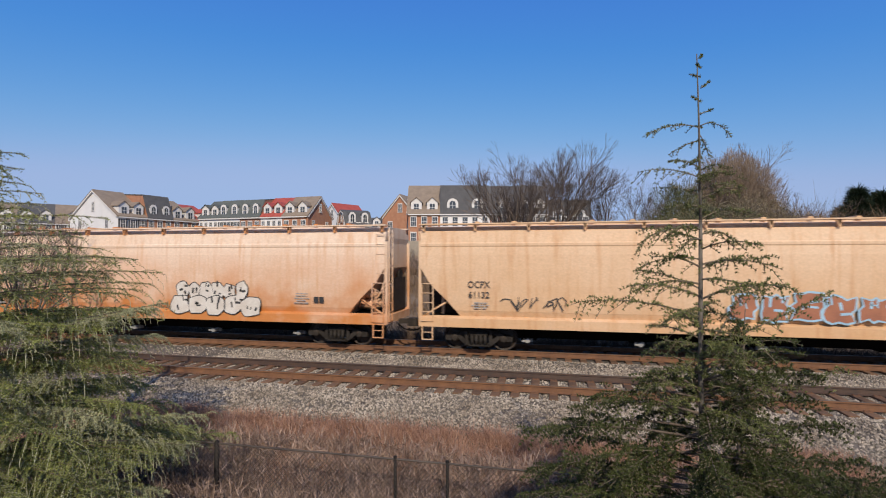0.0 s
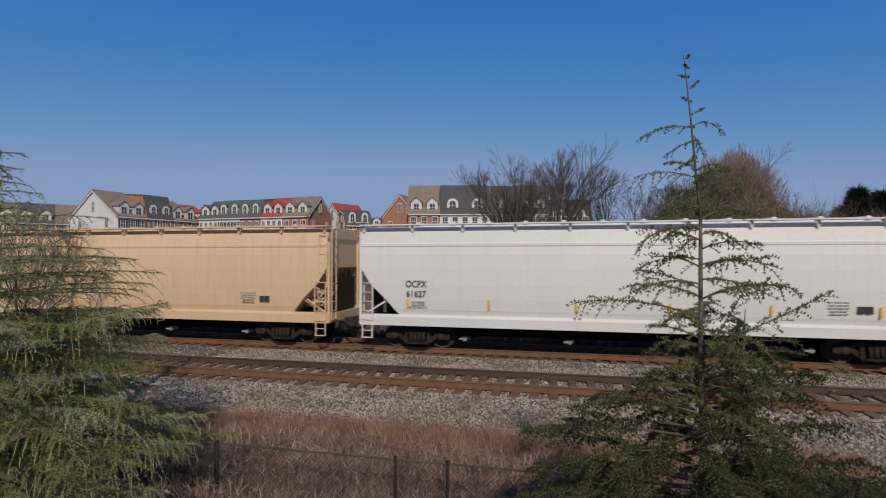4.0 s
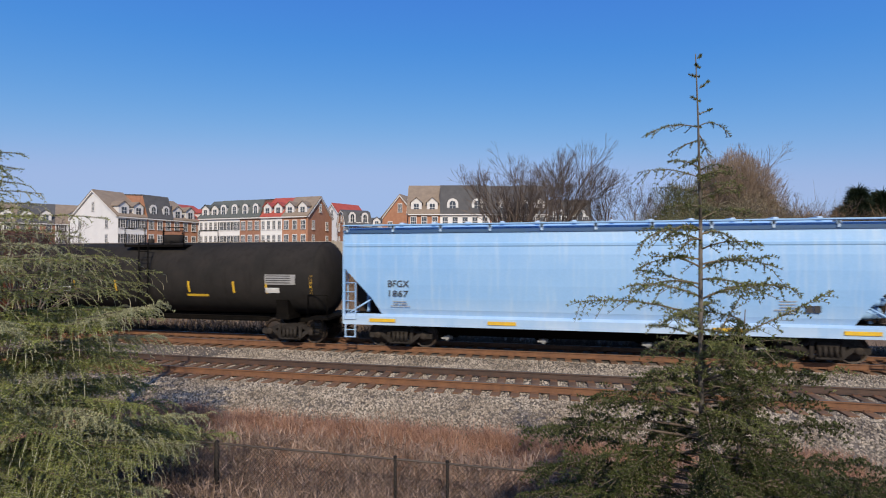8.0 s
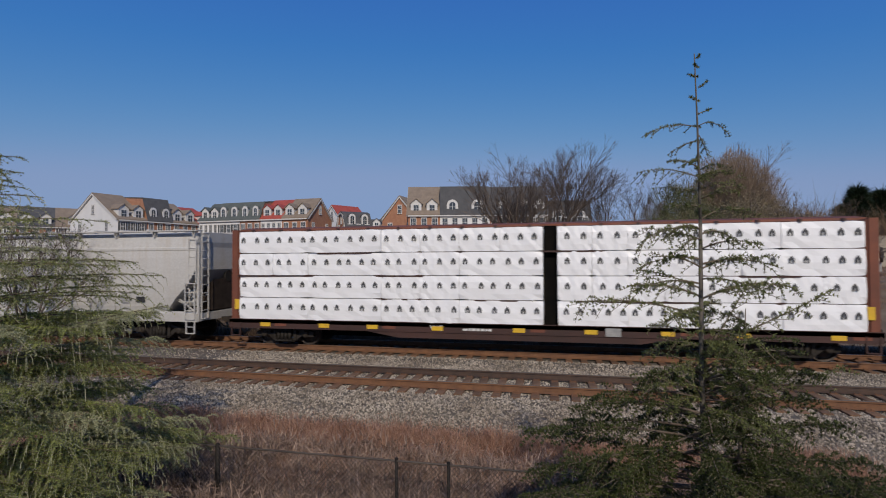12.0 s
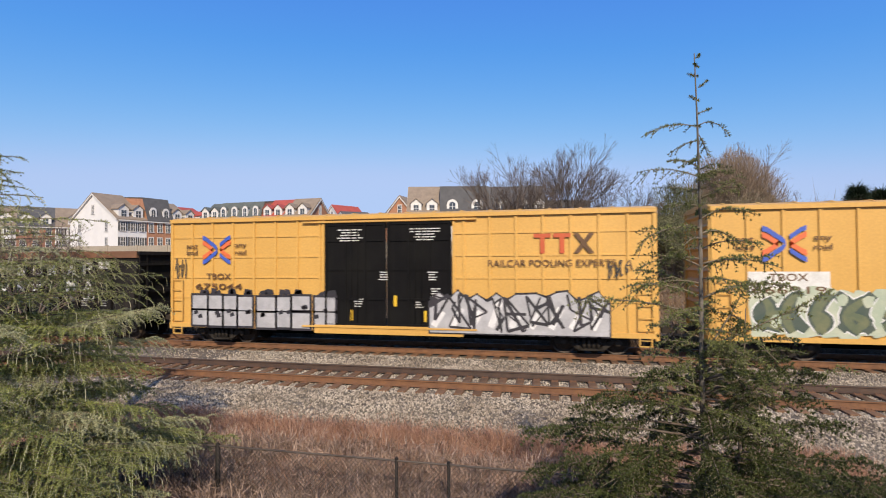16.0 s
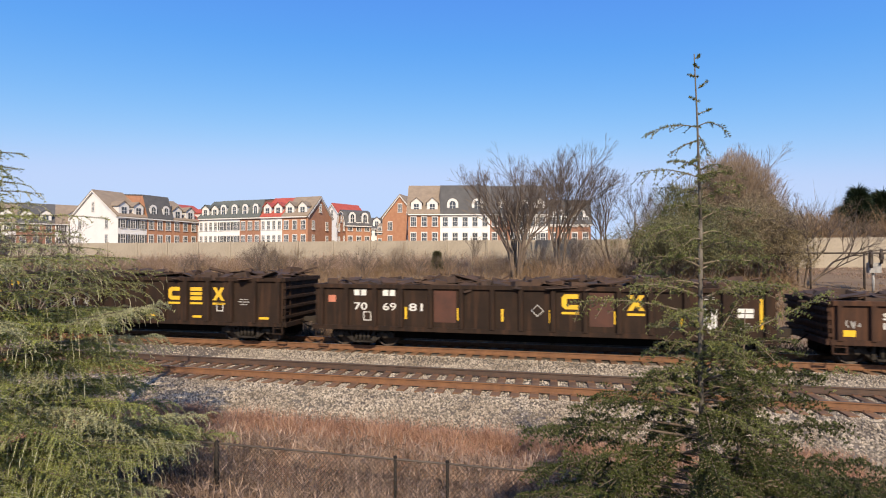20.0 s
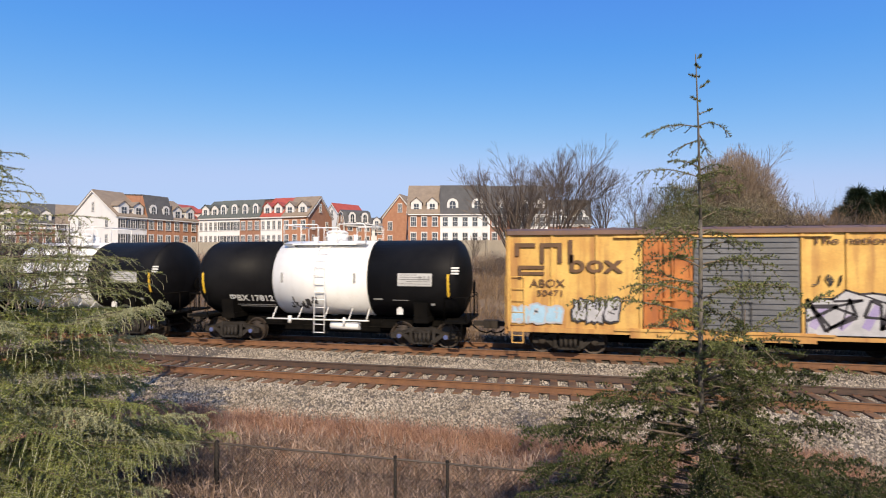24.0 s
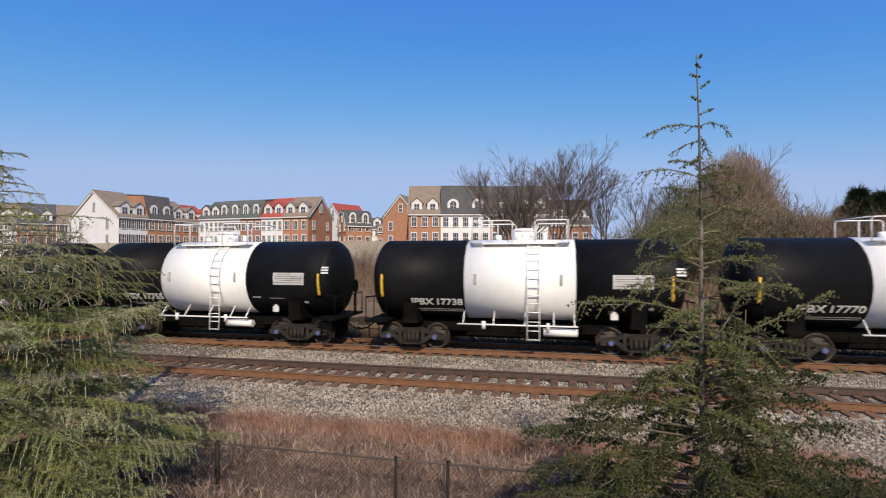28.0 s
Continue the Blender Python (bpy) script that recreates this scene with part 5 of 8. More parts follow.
def make_dark_tank():
    car, hl = car_base("tank_car", "long dull black tank car with a grimy top platform", -142.0, -126.7, inset=1.75)
    r, zc, L = 1.50, 2.55, 6.95
    prof = [p for p in reversed(head(-L, r, -1, 0.55))] + head(L, r, 1, 0.55)
    part("tank_shell", lathe(prof, zc), M_TANKDULL, car, "dull black sooty tank")
    for x in (-L, -2.6, 2.4, L):
        s = Shape()
        s.rings([[(x + dx, -(r + 0.008) * math.cos(2 * math.pi * i / 48), zc + (r + 0.008) * math.sin(2 * math.pi * i / 48)) for i in range(48)] for dx in (-0.04, 0.04)], caps=False)
        part("weld_seam", s, M_TANKDULL, car)
    s = Shape()
    s.rings([[(-0.55 + dx, -(r + 0.02) * math.cos(2 * math.pi * i / 48), zc + (r + 0.02) * math.sin(2 * math.pi * i / 48)) for i in range(48)] for dx in (-0.3, 0.3)], caps=False)
    part("saddle_band", s, M_TANKDULL, car)
    for x in (-6.9, -4.1, -2.0, 1.55, 3.6, 5.05, 6.95):
        part("reflector", curved_panel(x - 0.045, x + 0.045, -22, -4 if abs(x) < 6 else 6, r, zc), M_YELLOWMARK, car, "yellow reflector bar")
    tank_lettering(car, "GATX 15227", 0.24, -6.0, -0.62, r, zc, M_WHITEMARK, 1.7)
    part("stencil", curved_panel(-6.0, -4.6, -34, -31.5, r, zc), M_GREYMARK, car, "line of small print")
    part("stencil", curved_panel(1.4, 2.4, -29, -25, r, zc), M_YELLOWMARK, car, "yellow stencilled notice")
    pl = part("placard", curved_panel(5.0, 6.3, -8, 7, r, zc), M_GREYMARK, car, "grey data panel with rows of print")
    for i in range(4):
        part("placard_line", curved_panel(5.05, 6.1, -6 + 3.4 * i, -4.6 + 3.4 * i, r + 0.006, zc, 0.003), M_DARKMARK, pl)
    part("placard", curved_panel(5.0, 5.6, -21, -13, r, zc), M_WHITEMARK, car, "small white framed panel")
    part("centre_sill", Shape().box(-hl + 0.1, hl - 0.1, -0.35, 0.35, 0.74, 1.05).pipe([(-5.2, -1.45, 1.08), (5.2, -1.45, 1.08)], 0.03), M_BLACK, car)
    for sx in (-1, 1):
        b = Shape().box(sx * 5.7 - 0.28, sx * 5.7 + 0.28, -1.35, 1.35, 0.98, 1.18)
        for sy in (-1, 1):
            b.prism_x([(sy * 0.3, 1.05), (sy * 1.35, 1.15), (sy * 1.42, 1.75), (sy * 1.2, 1.70), (sy * 0.4, 1.2)][::sy], sx * 5.7 - 0.25, sx * 5.7 + 0.25)
        part("saddle", b, M_BLACK, car)
        part("end_platform", Shape().box(min(sx * hl, sx * (hl - 0.9)), max(sx * hl, sx * (hl - 0.9)), -1.45, 1.45, 1.0, 1.08), M_BLACK, car)
        h = Shape().pipe([(sx * (hl - 0.85), -1.4, 1.05), (sx * (hl - 0.85), -1.4, 1.95), (sx * (hl - 0.05), -1.4, 1.95), (sx * (hl - 0.05), -1.4, 1.05)], 0.022)
        part("hand_rail", h, M_BLACK, car)
        step(car, sx * (hl - 0.4), -1.46, M_BLACK, 0.42, 1.05)
    zt = zc + r
    part("manway", Shape().tube((-0.4, 0, zt - 0.1), (-0.4, 0, zt + 0.35), 0.42, k=20).tube((-1.6, 0, zt - 0.1), (-1.6, 0, zt + 0.18), 0.14, k=12), M_TANKDULL, car)
    part("platform", Shape().box(-1.9, 1.0, -1.15, -0.55, zt - 0.2, zt - 0.1).box(-1.9, 1.0, 0.55, 1.15, zt - 0.2, zt - 0.1), M_BLACK, car)
    for sy in (-1.1, 1.1):
        for x0, x1 in ((-1.9, -0.9), (0.0, 1.0)):
            part("guard_rail", Shape().pipe([(x0, sy, zt - 0.15), (x0, sy, zt + 0.6), (x1, sy, zt + 0.6), (x1, sy, zt - 0.15)], 0.025), M_BLACK, car)
    ladder(car, -0.5, -1.60, 0.5, 4.0, M_BLACK, 0.44)


make_dark_tank()


# ---- centre-beam flat cars with wrapped timber
W_BROWN = surface("oxide_brown_paint", (0.20, 0.065, 0.035), (0.15, 0.05, 0.03), 0.8, 0.7, 0, 0.08, 14, (0.08, 0.035, 0.022), 0.5)
W_DARKBROWN = surface("dark_brown_deck_paint", (0.065, 0.028, 0.022), (0.045, 0.022, 0.018), 0.8, 0.7, 0, 0.08, 14)
W_WRAP = surface("white_woven_plastic_wrap", (0.87, 0.88, 0.90), (0.83, 0.84, 0.87), 0.9, 0.45, 0, 0.3, 5, piece=0.05, sheen=0.02)
LOADS = []
M_PRINT = surface("dark_grey_print", (0.05, 0.053, 0.058), (0.08, 0.082, 0.088), 4, 0.5, 0, 0.0)


def pack_mesh(length, seed):
    """A timber bundle in white wrap: slightly bulged, with creases."""
    rng = random.Random(seed)
    s = Shape()
    n, h, d = 9, 0.84, 1.2
    rings = []
    for i in range(n):
        x = -length / 2 + length * i / (n - 1)
        e = 0.02 if i in (0, n - 1) else 0.0
        j = [rng.uniform(-0.014, 0.014) for _ in range(10)]
        y0 = -0.0
        rings.append([(x, y0 + e + j[0], e), (x, y0 - 0.012 + j[1], h * 0.25), (x, y0 - 0.016 + j[2], h * 0.5), (x, y0 - 0.012 + j[3], h * 0.75), (x, y0 + e + 0.01 + j[4], h - e),
                      (x, y0 + 0.05, h - e * 0.5 + j[5] * 0.5), (x, d, h - e), (x, d, e)])
    s.rings([r[::-1] for r in rings])
    return s.mesh("timber_pack")


PACKS = {}


def pack(length, kind):
    """Mesh of a bundle of that length and of its printed marks."""
    key = (round(length, 3), kind)
    if key not in PACKS:
        k = max(2, round(length / 0.5))
        rng = random.Random(int(length * 100) + kind)
        PACKS[key] = (pack_mesh(length, 40 + kind), [-length / 2 + length * (i + 0.5) / k + rng.uniform(-0.06, 0.06) for i in range(k)])
    return PACKS[key]


def centre_beam(label, x0, x1, seed, gap, wide):
    car, hl = car_base("centre_beam_flat_car", label, x0, x1, "flat wagon", inset=2.2)
    part("deck", Shape().box(-hl, hl, -1.5, 1.5, 0.92, 1.06), W_DARKBROWN, car)
    for sy in (-1, 1):
        s = Shape().box(-hl, hl, sy * 1.44 - 0.06, sy * 1.44 + 0.06, 0.72, 1.08)
        s.prism([(-5.5, 0.72), (5.5, 0.72), (4.2, 0.50), (-4.2, 0.50)][::-1], sy * 1.42 - 0.05, sy * 1.42 + 0.05)
        part("side_sill", s, W_DARKBROWN, car)
    # Lower box added in black for the shade under the deck.
    part("centre_sill", Shape().box(-hl + 0.5, hl - 0.5, -0.35, 0.35, 0.6, 0.92).box(-hl + 3.4, hl - 3.4, -0.34, 0.34, 0.34, 0.6), M_BLACK, car)
    for sx in (-1, 1):
        x = sx * (hl - 0.35)
        b = Shape().box(x - 0.06, x + 0.06, -1.42, 1.42, 1.06, 4.55)
        part("bulkhead", b, W_BROWN, car, "oxide-brown end bulkhead")
        r = Shape()
        for z in (1.3, 1.95, 2.6, 3.25, 3.9, 4.45):
            r.box(min(x, x + sx * 0.24), max(x, x + sx * 0.24), -1.42, 1.42, z - 0.06, z + 0.06)
        for y in (-1.40, -0.5, 0.5, 1.40):
            r.box(min(x, x + sx * 0.26), max(x, x + sx * 0.26), y - 0.07, y + 0.07, 1.06, 4.58)
        part("bulkhead_rib", r, W_BROWN, car)
        step(car, sx * (hl - 0.3), -1.5, W_DARKBROWN)
        ladder(car, sx * (hl - 0.03), -1.1, 1.0, 4.4, W_BROWN, 0.4, "y", "end_ladder")
        part("reflector", Shape().box(x - 0.10, x + 0.10, -1.52, -1.50, 1.45, 1.85), M_YELLOWMARK, car, "yellow reflector plate")
    part("top_chord", Shape().prism_x([(-0.9, 4.55), (0.9, 4.55), (0.9, 4.63), (0.3, 4.72), (-0.3, 4.72), (-0.9, 4.63)], -hl + 0.1, hl - 0.1), W_BROWN, car, "brown top chord of the centre beam")
    web = Shape()
    for i in range(15):
        x = -hl + 1.0 + (2 * hl - 2.0) * i / 14
        web.box(x - 0.08, x + 0.08, -0.12, 0.12, 1.06, 4.56)
    part("centre_post", web, W_BROWN, car)
    # Black block in the gap: shade between the stacks, no real part.
    part("diaphragm", Shape().box(gap - wide / 2 + 0.03, gap + wide / 2 - 0.03, -1.22, 1.22, 1.06, 4.54), M_BLACK, car, "black block for the shade between the stacks")
    rng = random.Random(seed)
    spots = [-hl + 1.1 + (2 * hl - 2.6) * i / 8 + rng.uniform(-0.3, 0.3) for i in range(9)]
    plates("reflector", [(xx, xx + 0.42, -1.515, -1.495, 0.80, 0.95) for xx in spots], M_YELLOWMARK, car)
    plates("sill_patch", [(xx + 0.6, xx + 1.1, -1.505, -1.495, 0.82, 0.92) for xx in spots[::2]], W_BROWN, car)
    letter("WC" if seed == 2 else "ATW", 0.2, -3.0, -1.506, 0.79, M_WHITEMARK, car, None, 0.01)
    panel_bits(car, -1.8, -1.506, 0.78, 1.1, 0.2, M_WHITEMARK, 1, seed)
    fr = Shape().box(3.1, 3.6, -1.512, -1.50, 0.74, 1.02)
    part("inspection_plate", fr, M_GREYMARK, car)
    # tie-down wires' winches
    w = Shape()
    for i in range(18):
        xx = -hl + 1.0 + (2 * hl - 2.0) * i / 17
        w.box(xx - 0.05, xx + 0.05, -1.49, -1.35, 4.50, 4.58)
    part("winch_bracket", w, W_DARKBROWN, car)
    # the load: four layers on both sides of the beam
    xc = (x0 + x1) / 2
    for layer in range(4):
        for side in (-1, 1):
            for lo, hi in ((-hl + 0.43, gap - wide / 2), (gap + wide / 2, hl - 0.43)):
                step_len = (hi - lo) / 4
                cuts = []
                for q in range(4):
                    cuts += [(lo + q * step_len, step_len / 2), (lo + (q + 0.5) * step_len, step_len / 2)] if rng.random() < 0.3 else [(lo + q * step_len, step_len)]
                for x, ln in cuts:
                    off = rng.uniform(-0.03, 0.02) if layer < 3 else rng.uniform(-0.05, 0.04)
                    body, marks = pack(ln - 0.012, rng.randrange(4))
                    px, pz = x + ln / 2, 1.065 + layer * 0.865
                    mtx = pose(px, -1.47 + off, pz, 0, rng.uniform(-0.25, 0.25) if layer == 3 else 0, rng.uniform(-0.5, 0.5)) if side < 0 else pose(px, 1.47 + off, pz, 0, 0, 180)
                    ob = solid("timber_pack", body, W_WRAP, "pack of timber in white printed wrap on a flat car", "timber pack", "wrapped timber packs on the flat cars", at=mtx)
                    if side < 0:
                        for mx in marks:
                            part("print_mark", shared("print_mark", lambda: Shape().add([(-0.085, -0.036, 0.40), (-0.022, -0.036, 0.39), (-0.018, -0.036, 0.50), (0.018, -0.036, 0.50), (0.022, -0.036, 0.39), (0.085, -0.036, 0.40), (0.085, -0.036, 0.53), (0.0, -0.036, 0.64), (-0.085, -0.036, 0.53)], [(0, 1, 2, 7, 8), (2, 3, 7), (3, 4, 5, 6, 7)])), M_PRINT, ob, at=pose(mx, 0, 0))
                        if rng.random() < 0.6:
                            part("batten", shared("batten", lambda: Shape().box(-1.1, 1.1, 0.02, 1.1, -0.06, -0.002)), W_DARKBROWN, ob)
                    LOADS.append((ob, xc, mtx))
    return car


centre_beam("oxide-brown centre-beam flat car loaded with white timber bundles", -165.3, -143.0, 1, 1.15, 0.34)
centre_beam("brown centre-beam flat car stacked with white timber bundles", -189.5, -167.1, 2, 1.3, 0.48)

# ---- box cars
W_YELLOW = surface("yellow_boxcar_paint", (0.64, 0.375, 0.095), (0.59, 0.34, 0.082), 0.4, 0.5, 0, 0.04, 14, (0.50, 0.29, 0.08), 0.3)
W_OLDYELLOW = surface("faded_yellow_boxcar_paint", (0.72, 0.47, 0.13), (0.58, 0.33, 0.085), 0.9, 0.7, 0, 0.06, 14, (0.27, 0.11, 0.04), 0.9, (3.0, 3.0, 0.22), stain=(0.30, 0.13, 0.05), stain_z=(0.8, 2.6), stain_amount=0.6)
W_ORANGE = surface("rust_orange_door_paint", (0.50, 0.18, 0.04), (0.38, 0.12, 0.03), 1.5, 0.7, 0, 0.08, 14, (0.20, 0.07, 0.03), 0.6)
W_DOORBLACK = surface("black_door_paint", (0.006, 0.006, 0.007), (0.010, 0.010, 0.010), 0.6, 0.8, 0, 0.03, 14, (0.016, 0.015, 0.014), 0.3, spec=0.1)
W_SLATE = surface("slate_grey_boxcar_paint", (0.075, 0.085, 0.095), (0.055, 0.062, 0.07), 0.6, 0.6, 0, 0.05, 14, (0.11, 0.09, 0.07), 0.4)
W_GREYDOOR = surface("grey_galvanised_door", (0.16, 0.165, 0.175), (0.12, 0.125, 0.135), 0.8, 0.5, 0.2, 0.05, 14)
W_ROOF = surface("rusty_brown_roof", (0.19, 0.115, 0.09), (0.13, 0.085, 0.07), 0.6, 0.6, 0.2, 0.1, 14, (0.20, 0.10, 0.05), 0.4)
G_RED = surface("red_lettering_paint", (0.55, 0.10, 0.03), (0.48, 0.09, 0.03), 2, 0.5, 0, 0)
G_BLUE = surface("blue_emblem_paint", (0.05, 0.11, 0.50), (0.05, 0.10, 0.42), 2, 0.5, 0, 0)
G_ORANGE = surface("orange_emblem_paint", (0.72, 0.16, 0.05), (0.65, 0.14, 0.05), 2, 0.5, 0, 0)
G_BROWNINK = surface("brown_lettering_paint", (0.10, 0.05, 0.02), (0.14, 0.07, 0.03), 2, 0.6, 0, 0)


def box_car(label, x0, x1, paint, top, doors, rib_gap, floor=0.95, seed=0, ribs_across=(), end_mat=None, roof=None):
    car, hl = car_base("box_car", label, x0, x1, "box car", inset=2.1)
    ym = -1.50
    d0, d1 = doors[0][0], doors[-1][1]
    for sy in (-1, 1):
        ya, yb = min(sy * 1.5, sy * 1.42), max(sy * 1.5, sy * 1.42)
        plates("side_wall", [(-hl + 0.06, d0, ya, yb, floor, top - 0.1), (d1, hl - 0.06, ya, yb, floor, top - 0.1)], paint, car)
        plates("door_header", [(d0, d1, ya, yb, top - 0.28, top - 0.1)], paint, car)
    posts = [x for x in np.arange(-hl + 0.08, hl, rib_gap) if x < d0 - 0.2 or x > d1 + 0.2] + [hl - 0.08, d0 - 0.06, d1 + 0.06]
    pm = Shape().bevel_box(-0.045, 0.045, -0.055, 0.0, floor, top - 0.12, 0.008).mesh("side_post")
    for x in posts:
        part("side_post", pm, paint, car, at=pose(x, ym, 0))
    for z in ribs_across:
        g = Shape().box(-hl + 0.1, d0 - 0.1, ym - 0.03, ym, z - 0.03, z + 0.03).box(d1 + 0.1, hl - 0.1, ym - 0.03, ym, z - 0.03, z + 0.03)
        part("side_rail", g, paint, car)
    part("side_sill", Shape().box(-hl + 0.05, hl - 0.05, -1.57, -1.47, floor - 0.16, floor).box(d0 - 0.4, d1 + 0.4, -1.60, -1.48, floor - 0.26, floor + 0.06), paint, car)
    part("eave_rail", Shape().box(-hl + 0.02, hl - 0.02, -1.60, -1.45, top - 0.14, top), roof or paint, car)
    part("floor", Shape().box(-hl + 0.06, hl - 0.06, -1.41, 1.41, floor - 0.1, floor), M_BLACK, car)
    rs = Shape().prism_x([(-1.56, top), (-1.2, top + 0.09), (0, top + 0.14), (1.2, top + 0.09), (1.56, top), (1.5, top - 0.08), (-1.5, top - 0.08)][::-1], -hl, hl)
    for i in range(int(2 * hl / 1.05)):
        x = -hl + 0.5 + i * 1.05
        rs.prism_x([(-1.57, top), (-1.2, top + 0.12), (0, top + 0.17), (1.2, top + 0.12), (1.57, top), (1.2, top + 0.05), (0, top + 0.1), (-1.2, top + 0.05)][::-1], x - 0.04, x + 0.04)
    part("roof", rs, roof or paint, car)
    for sx in (-1, 1):
        x = sx * (hl - 0.06)
        fold = [(x - sx * 0.06, floor), (x, floor)]
        for i in range(11):
            z = floor + 0.2 + (top - floor - 0.45) * i / 10
            fold += [(x, z - 0.09), (x + sx * 0.07, z), (x, z + 0.09)]
        fold += [(x, top - 0.02), (x - sx * 0.06, top - 0.02)]
        part("end_wall", Shape().prism(fold[::-sx], -1.38, 1.38), end_mat or paint, car, "corrugated steel end")
        plates("corner_post", [(min(x, x + sx * 0.08), max(x, x + sx * 0.08), ya, ya + 0.12, floor - 0.1, top) for ya in (-1.5, 1.38)], paint, car)
        part("end_sill", Shape().box(min(x, x + sx * 0.12), max(x, x + sx * 0.12), -1.5, 1.5, floor - 0.25, floor), paint, car)
        ladder(car, sx * (hl - 0.38), -1.585, floor + 0.1, floor + 1.75, paint, 0.46)
        ladder(car, sx * (hl + 0.06), -1.12, floor, floor + 1.75, paint, 0.44, "y", "end_ladder")
        step(car, sx * (hl - 0.38), -1.56, paint, 0.42, floor - 0.05)
    # Lower box added in black for the shade below the floor.
    part("centre_sill", Shape().box(-hl + 0.3, hl - 0.3, -0.35, 0.35, 0.62, floor - 0.1).box(-hl + 3.3, hl - 3.3, -0.34, 0.34, 0.36, 0.62), M_BLACK, car)
    part("brake_gear", Shape().tube((-1.5, -0.7, 0.72), (-0.6, -0.7, 0.72), 0.17, k=12).tube((0.8, -0.7, 0.7), (1.5, -0.7, 0.7), 0.2, k=12).pipe([(-6, -0.6, 0.66), (6, -0.6, 0.66)], 0.03), M_BLACK, car)
    for a, b, mat, kind in doors:
        d = Shape()
        y = -1.53
        d.box(a + 0.03, b - 0.03, y - 0.02, y + 0.05, floor + 0.04, top - 0.28)
        dd = part("door", d, mat, car, "closed sliding door")
        r = Shape()
        if kind == "corrugated":
            n = 17
            for i in range(n):
                z = floor + 0.12 + (top - floor - 0.5) * i / (n - 1)
                r.prism([(a + 0.08, z - 0.05), (b - 0.08, z - 0.05), (b - 0.08, z + 0.05), (a + 0.08, z + 0.05)], y - 0.06, y - 0.02)
        else:
            n = 3
            for i in range(n + 1):
                x = a + 0.07 + (b - a - 0.14) * i / n
                r.box(x - 0.04, x + 0.04, y - 0.06, y - 0.02, floor + 0.06, top - 0.3)
            for z in (floor + 0.1, floor + 1.05, (floor + top) / 2 + 0.05, top - 0.95, top - 0.34):
                r.box(a + 0.05, b - 0.05, y - 0.055, y - 0.02, z - 0.035, z + 0.035)
        part("door_rib", r, mat, dd)
        t = Shape()
        t.tube(((a + b) / 2 - 0.12, y - 0.09, floor + 0.2), ((a + b) / 2 - 0.12, y - 0.09, top - 0.4), 0.02, k=6).tube(((a + b) / 2 + 0.12, y - 0.09, floor + 0.2), ((a + b) / 2 + 0.12, y - 0.09, top - 0.4), 0.02, k=6)
        t.box((a + b) / 2 - 0.2, (a + b) / 2 + 0.2, y - 0.11, y - 0.05, floor + 1.0, floor + 1.08)
        part("lock_bar", t, mat, dd)
    plates("door_track", [(d0 - 0.9, d1 + 0.9, -1.64, -1.56, floor - 0.03, floor + 0.03), (d0 - 0.9, d1 + 0.9, -1.62, -1.56, top - 0.26, top - 0.2)], paint, car)
    return car, hl


def emblem(car, x, z, w, h, y):
    """Blue arms that cross with red chevrons between them: the pool's plain emblem."""
    def band(points, half, mat, lift):
        s = Shape()
        for (ax, az), (bx, bz) in zip(points, points[1:]):
            s.add([(x + ax * w, y - lift, z + (az - half) * h), (x + bx * w, y - lift, z + (bz - half) * h), (x + bx * w, y - lift, z + (bz + half) * h), (x + ax * w, y - lift, z + (az + half) * h)], [(0, 1, 2, 3)])
        part("emblem", s, mat, car, "blue and red crossed-arm emblem")
    band([(-0.5, 0.47), (-0.38, 0.42), (-0.02, 0.10), (0.03, 0.0), (-0.02, -0.10), (-0.38, -0.42), (-0.5, -0.47)], 0.085, G_BLUE, 0.006)
    band([(0.5, 0.48), (0.38, 0.42), (0.12, 0.19)], 0.075, G_BLUE, 0.005)
    band([(0.5, -0.48), (0.38, -0.42), (0.12, -0.19)], 0.075, G_BLUE, 0.005)
    band([(-0.5, 0.28), (-0.40, 0.23), (-0.13, 0.0), (-0.40, -0.23), (-0.5, -0.28)], 0.085, G_ORANGE, 0.0045)
    band([(0.5, 0.28), (0.40, 0.23), (0.13, 0.0), (0.40, -0.23), (0.5, -0.28)], 0.085, G_ORANGE, 0.0045)


def block_logo(car, x, z, w, h, mat, y, n=3, name="logo", without=()):
    """Big plain shapes for a railway's initials, each a painted piece of its own."""
    for i in range(n):
        if i in without:
            continue
        s = Shape()
        a = x + w * i / n
        b = a + w / n * 0.52
        t = (b - a) * 0.32
        if i == 0:
            s.add([(px, y - 0.006, pz) for px, pz in ((b, z + h), (a + t * 0.6, z + h), (a, z + h * 0.78), (a, z + h * 0.22), (a + t * 0.6, z), (b, z), (b, z + h * 0.3), (a + t, z + h * 0.3), (a + t, z + h * 0.7), (b, z + h * 0.7))],
                  [(0, 1, 2, 8, 9), (2, 3, 7, 8), (3, 4, 5, 6, 7)])
        elif i == n - 1:
            m, c = (a + b) / 2, z + h / 2
            s.add([(px, y - 0.006, pz) for px, pz in ((a, z), (a + t, z), (m, c - h * 0.16), (b - t, z), (b, z), (m + t * 0.55, c), (b, z + h), (b - t, z + h), (m, c + h * 0.16), (a + t, z + h), (a, z + h), (m - t * 0.55, c))],
                  [(0, 1, 2, 11), (2, 3, 4, 5), (5, 6, 7, 8), (8, 9, 10, 11), (2, 5, 8, 11)])
        else:
            s.box(a, b, y - 0.006, y, z, z + h * 0.28).box(a, b, y - 0.006, y, z + h * 0.38, z + h * 0.62).box(a, b, y - 0.006, y, z + h * 0.72, z + h)
        part(name, s, mat, car, "large yellow initials mark as a plain shape")


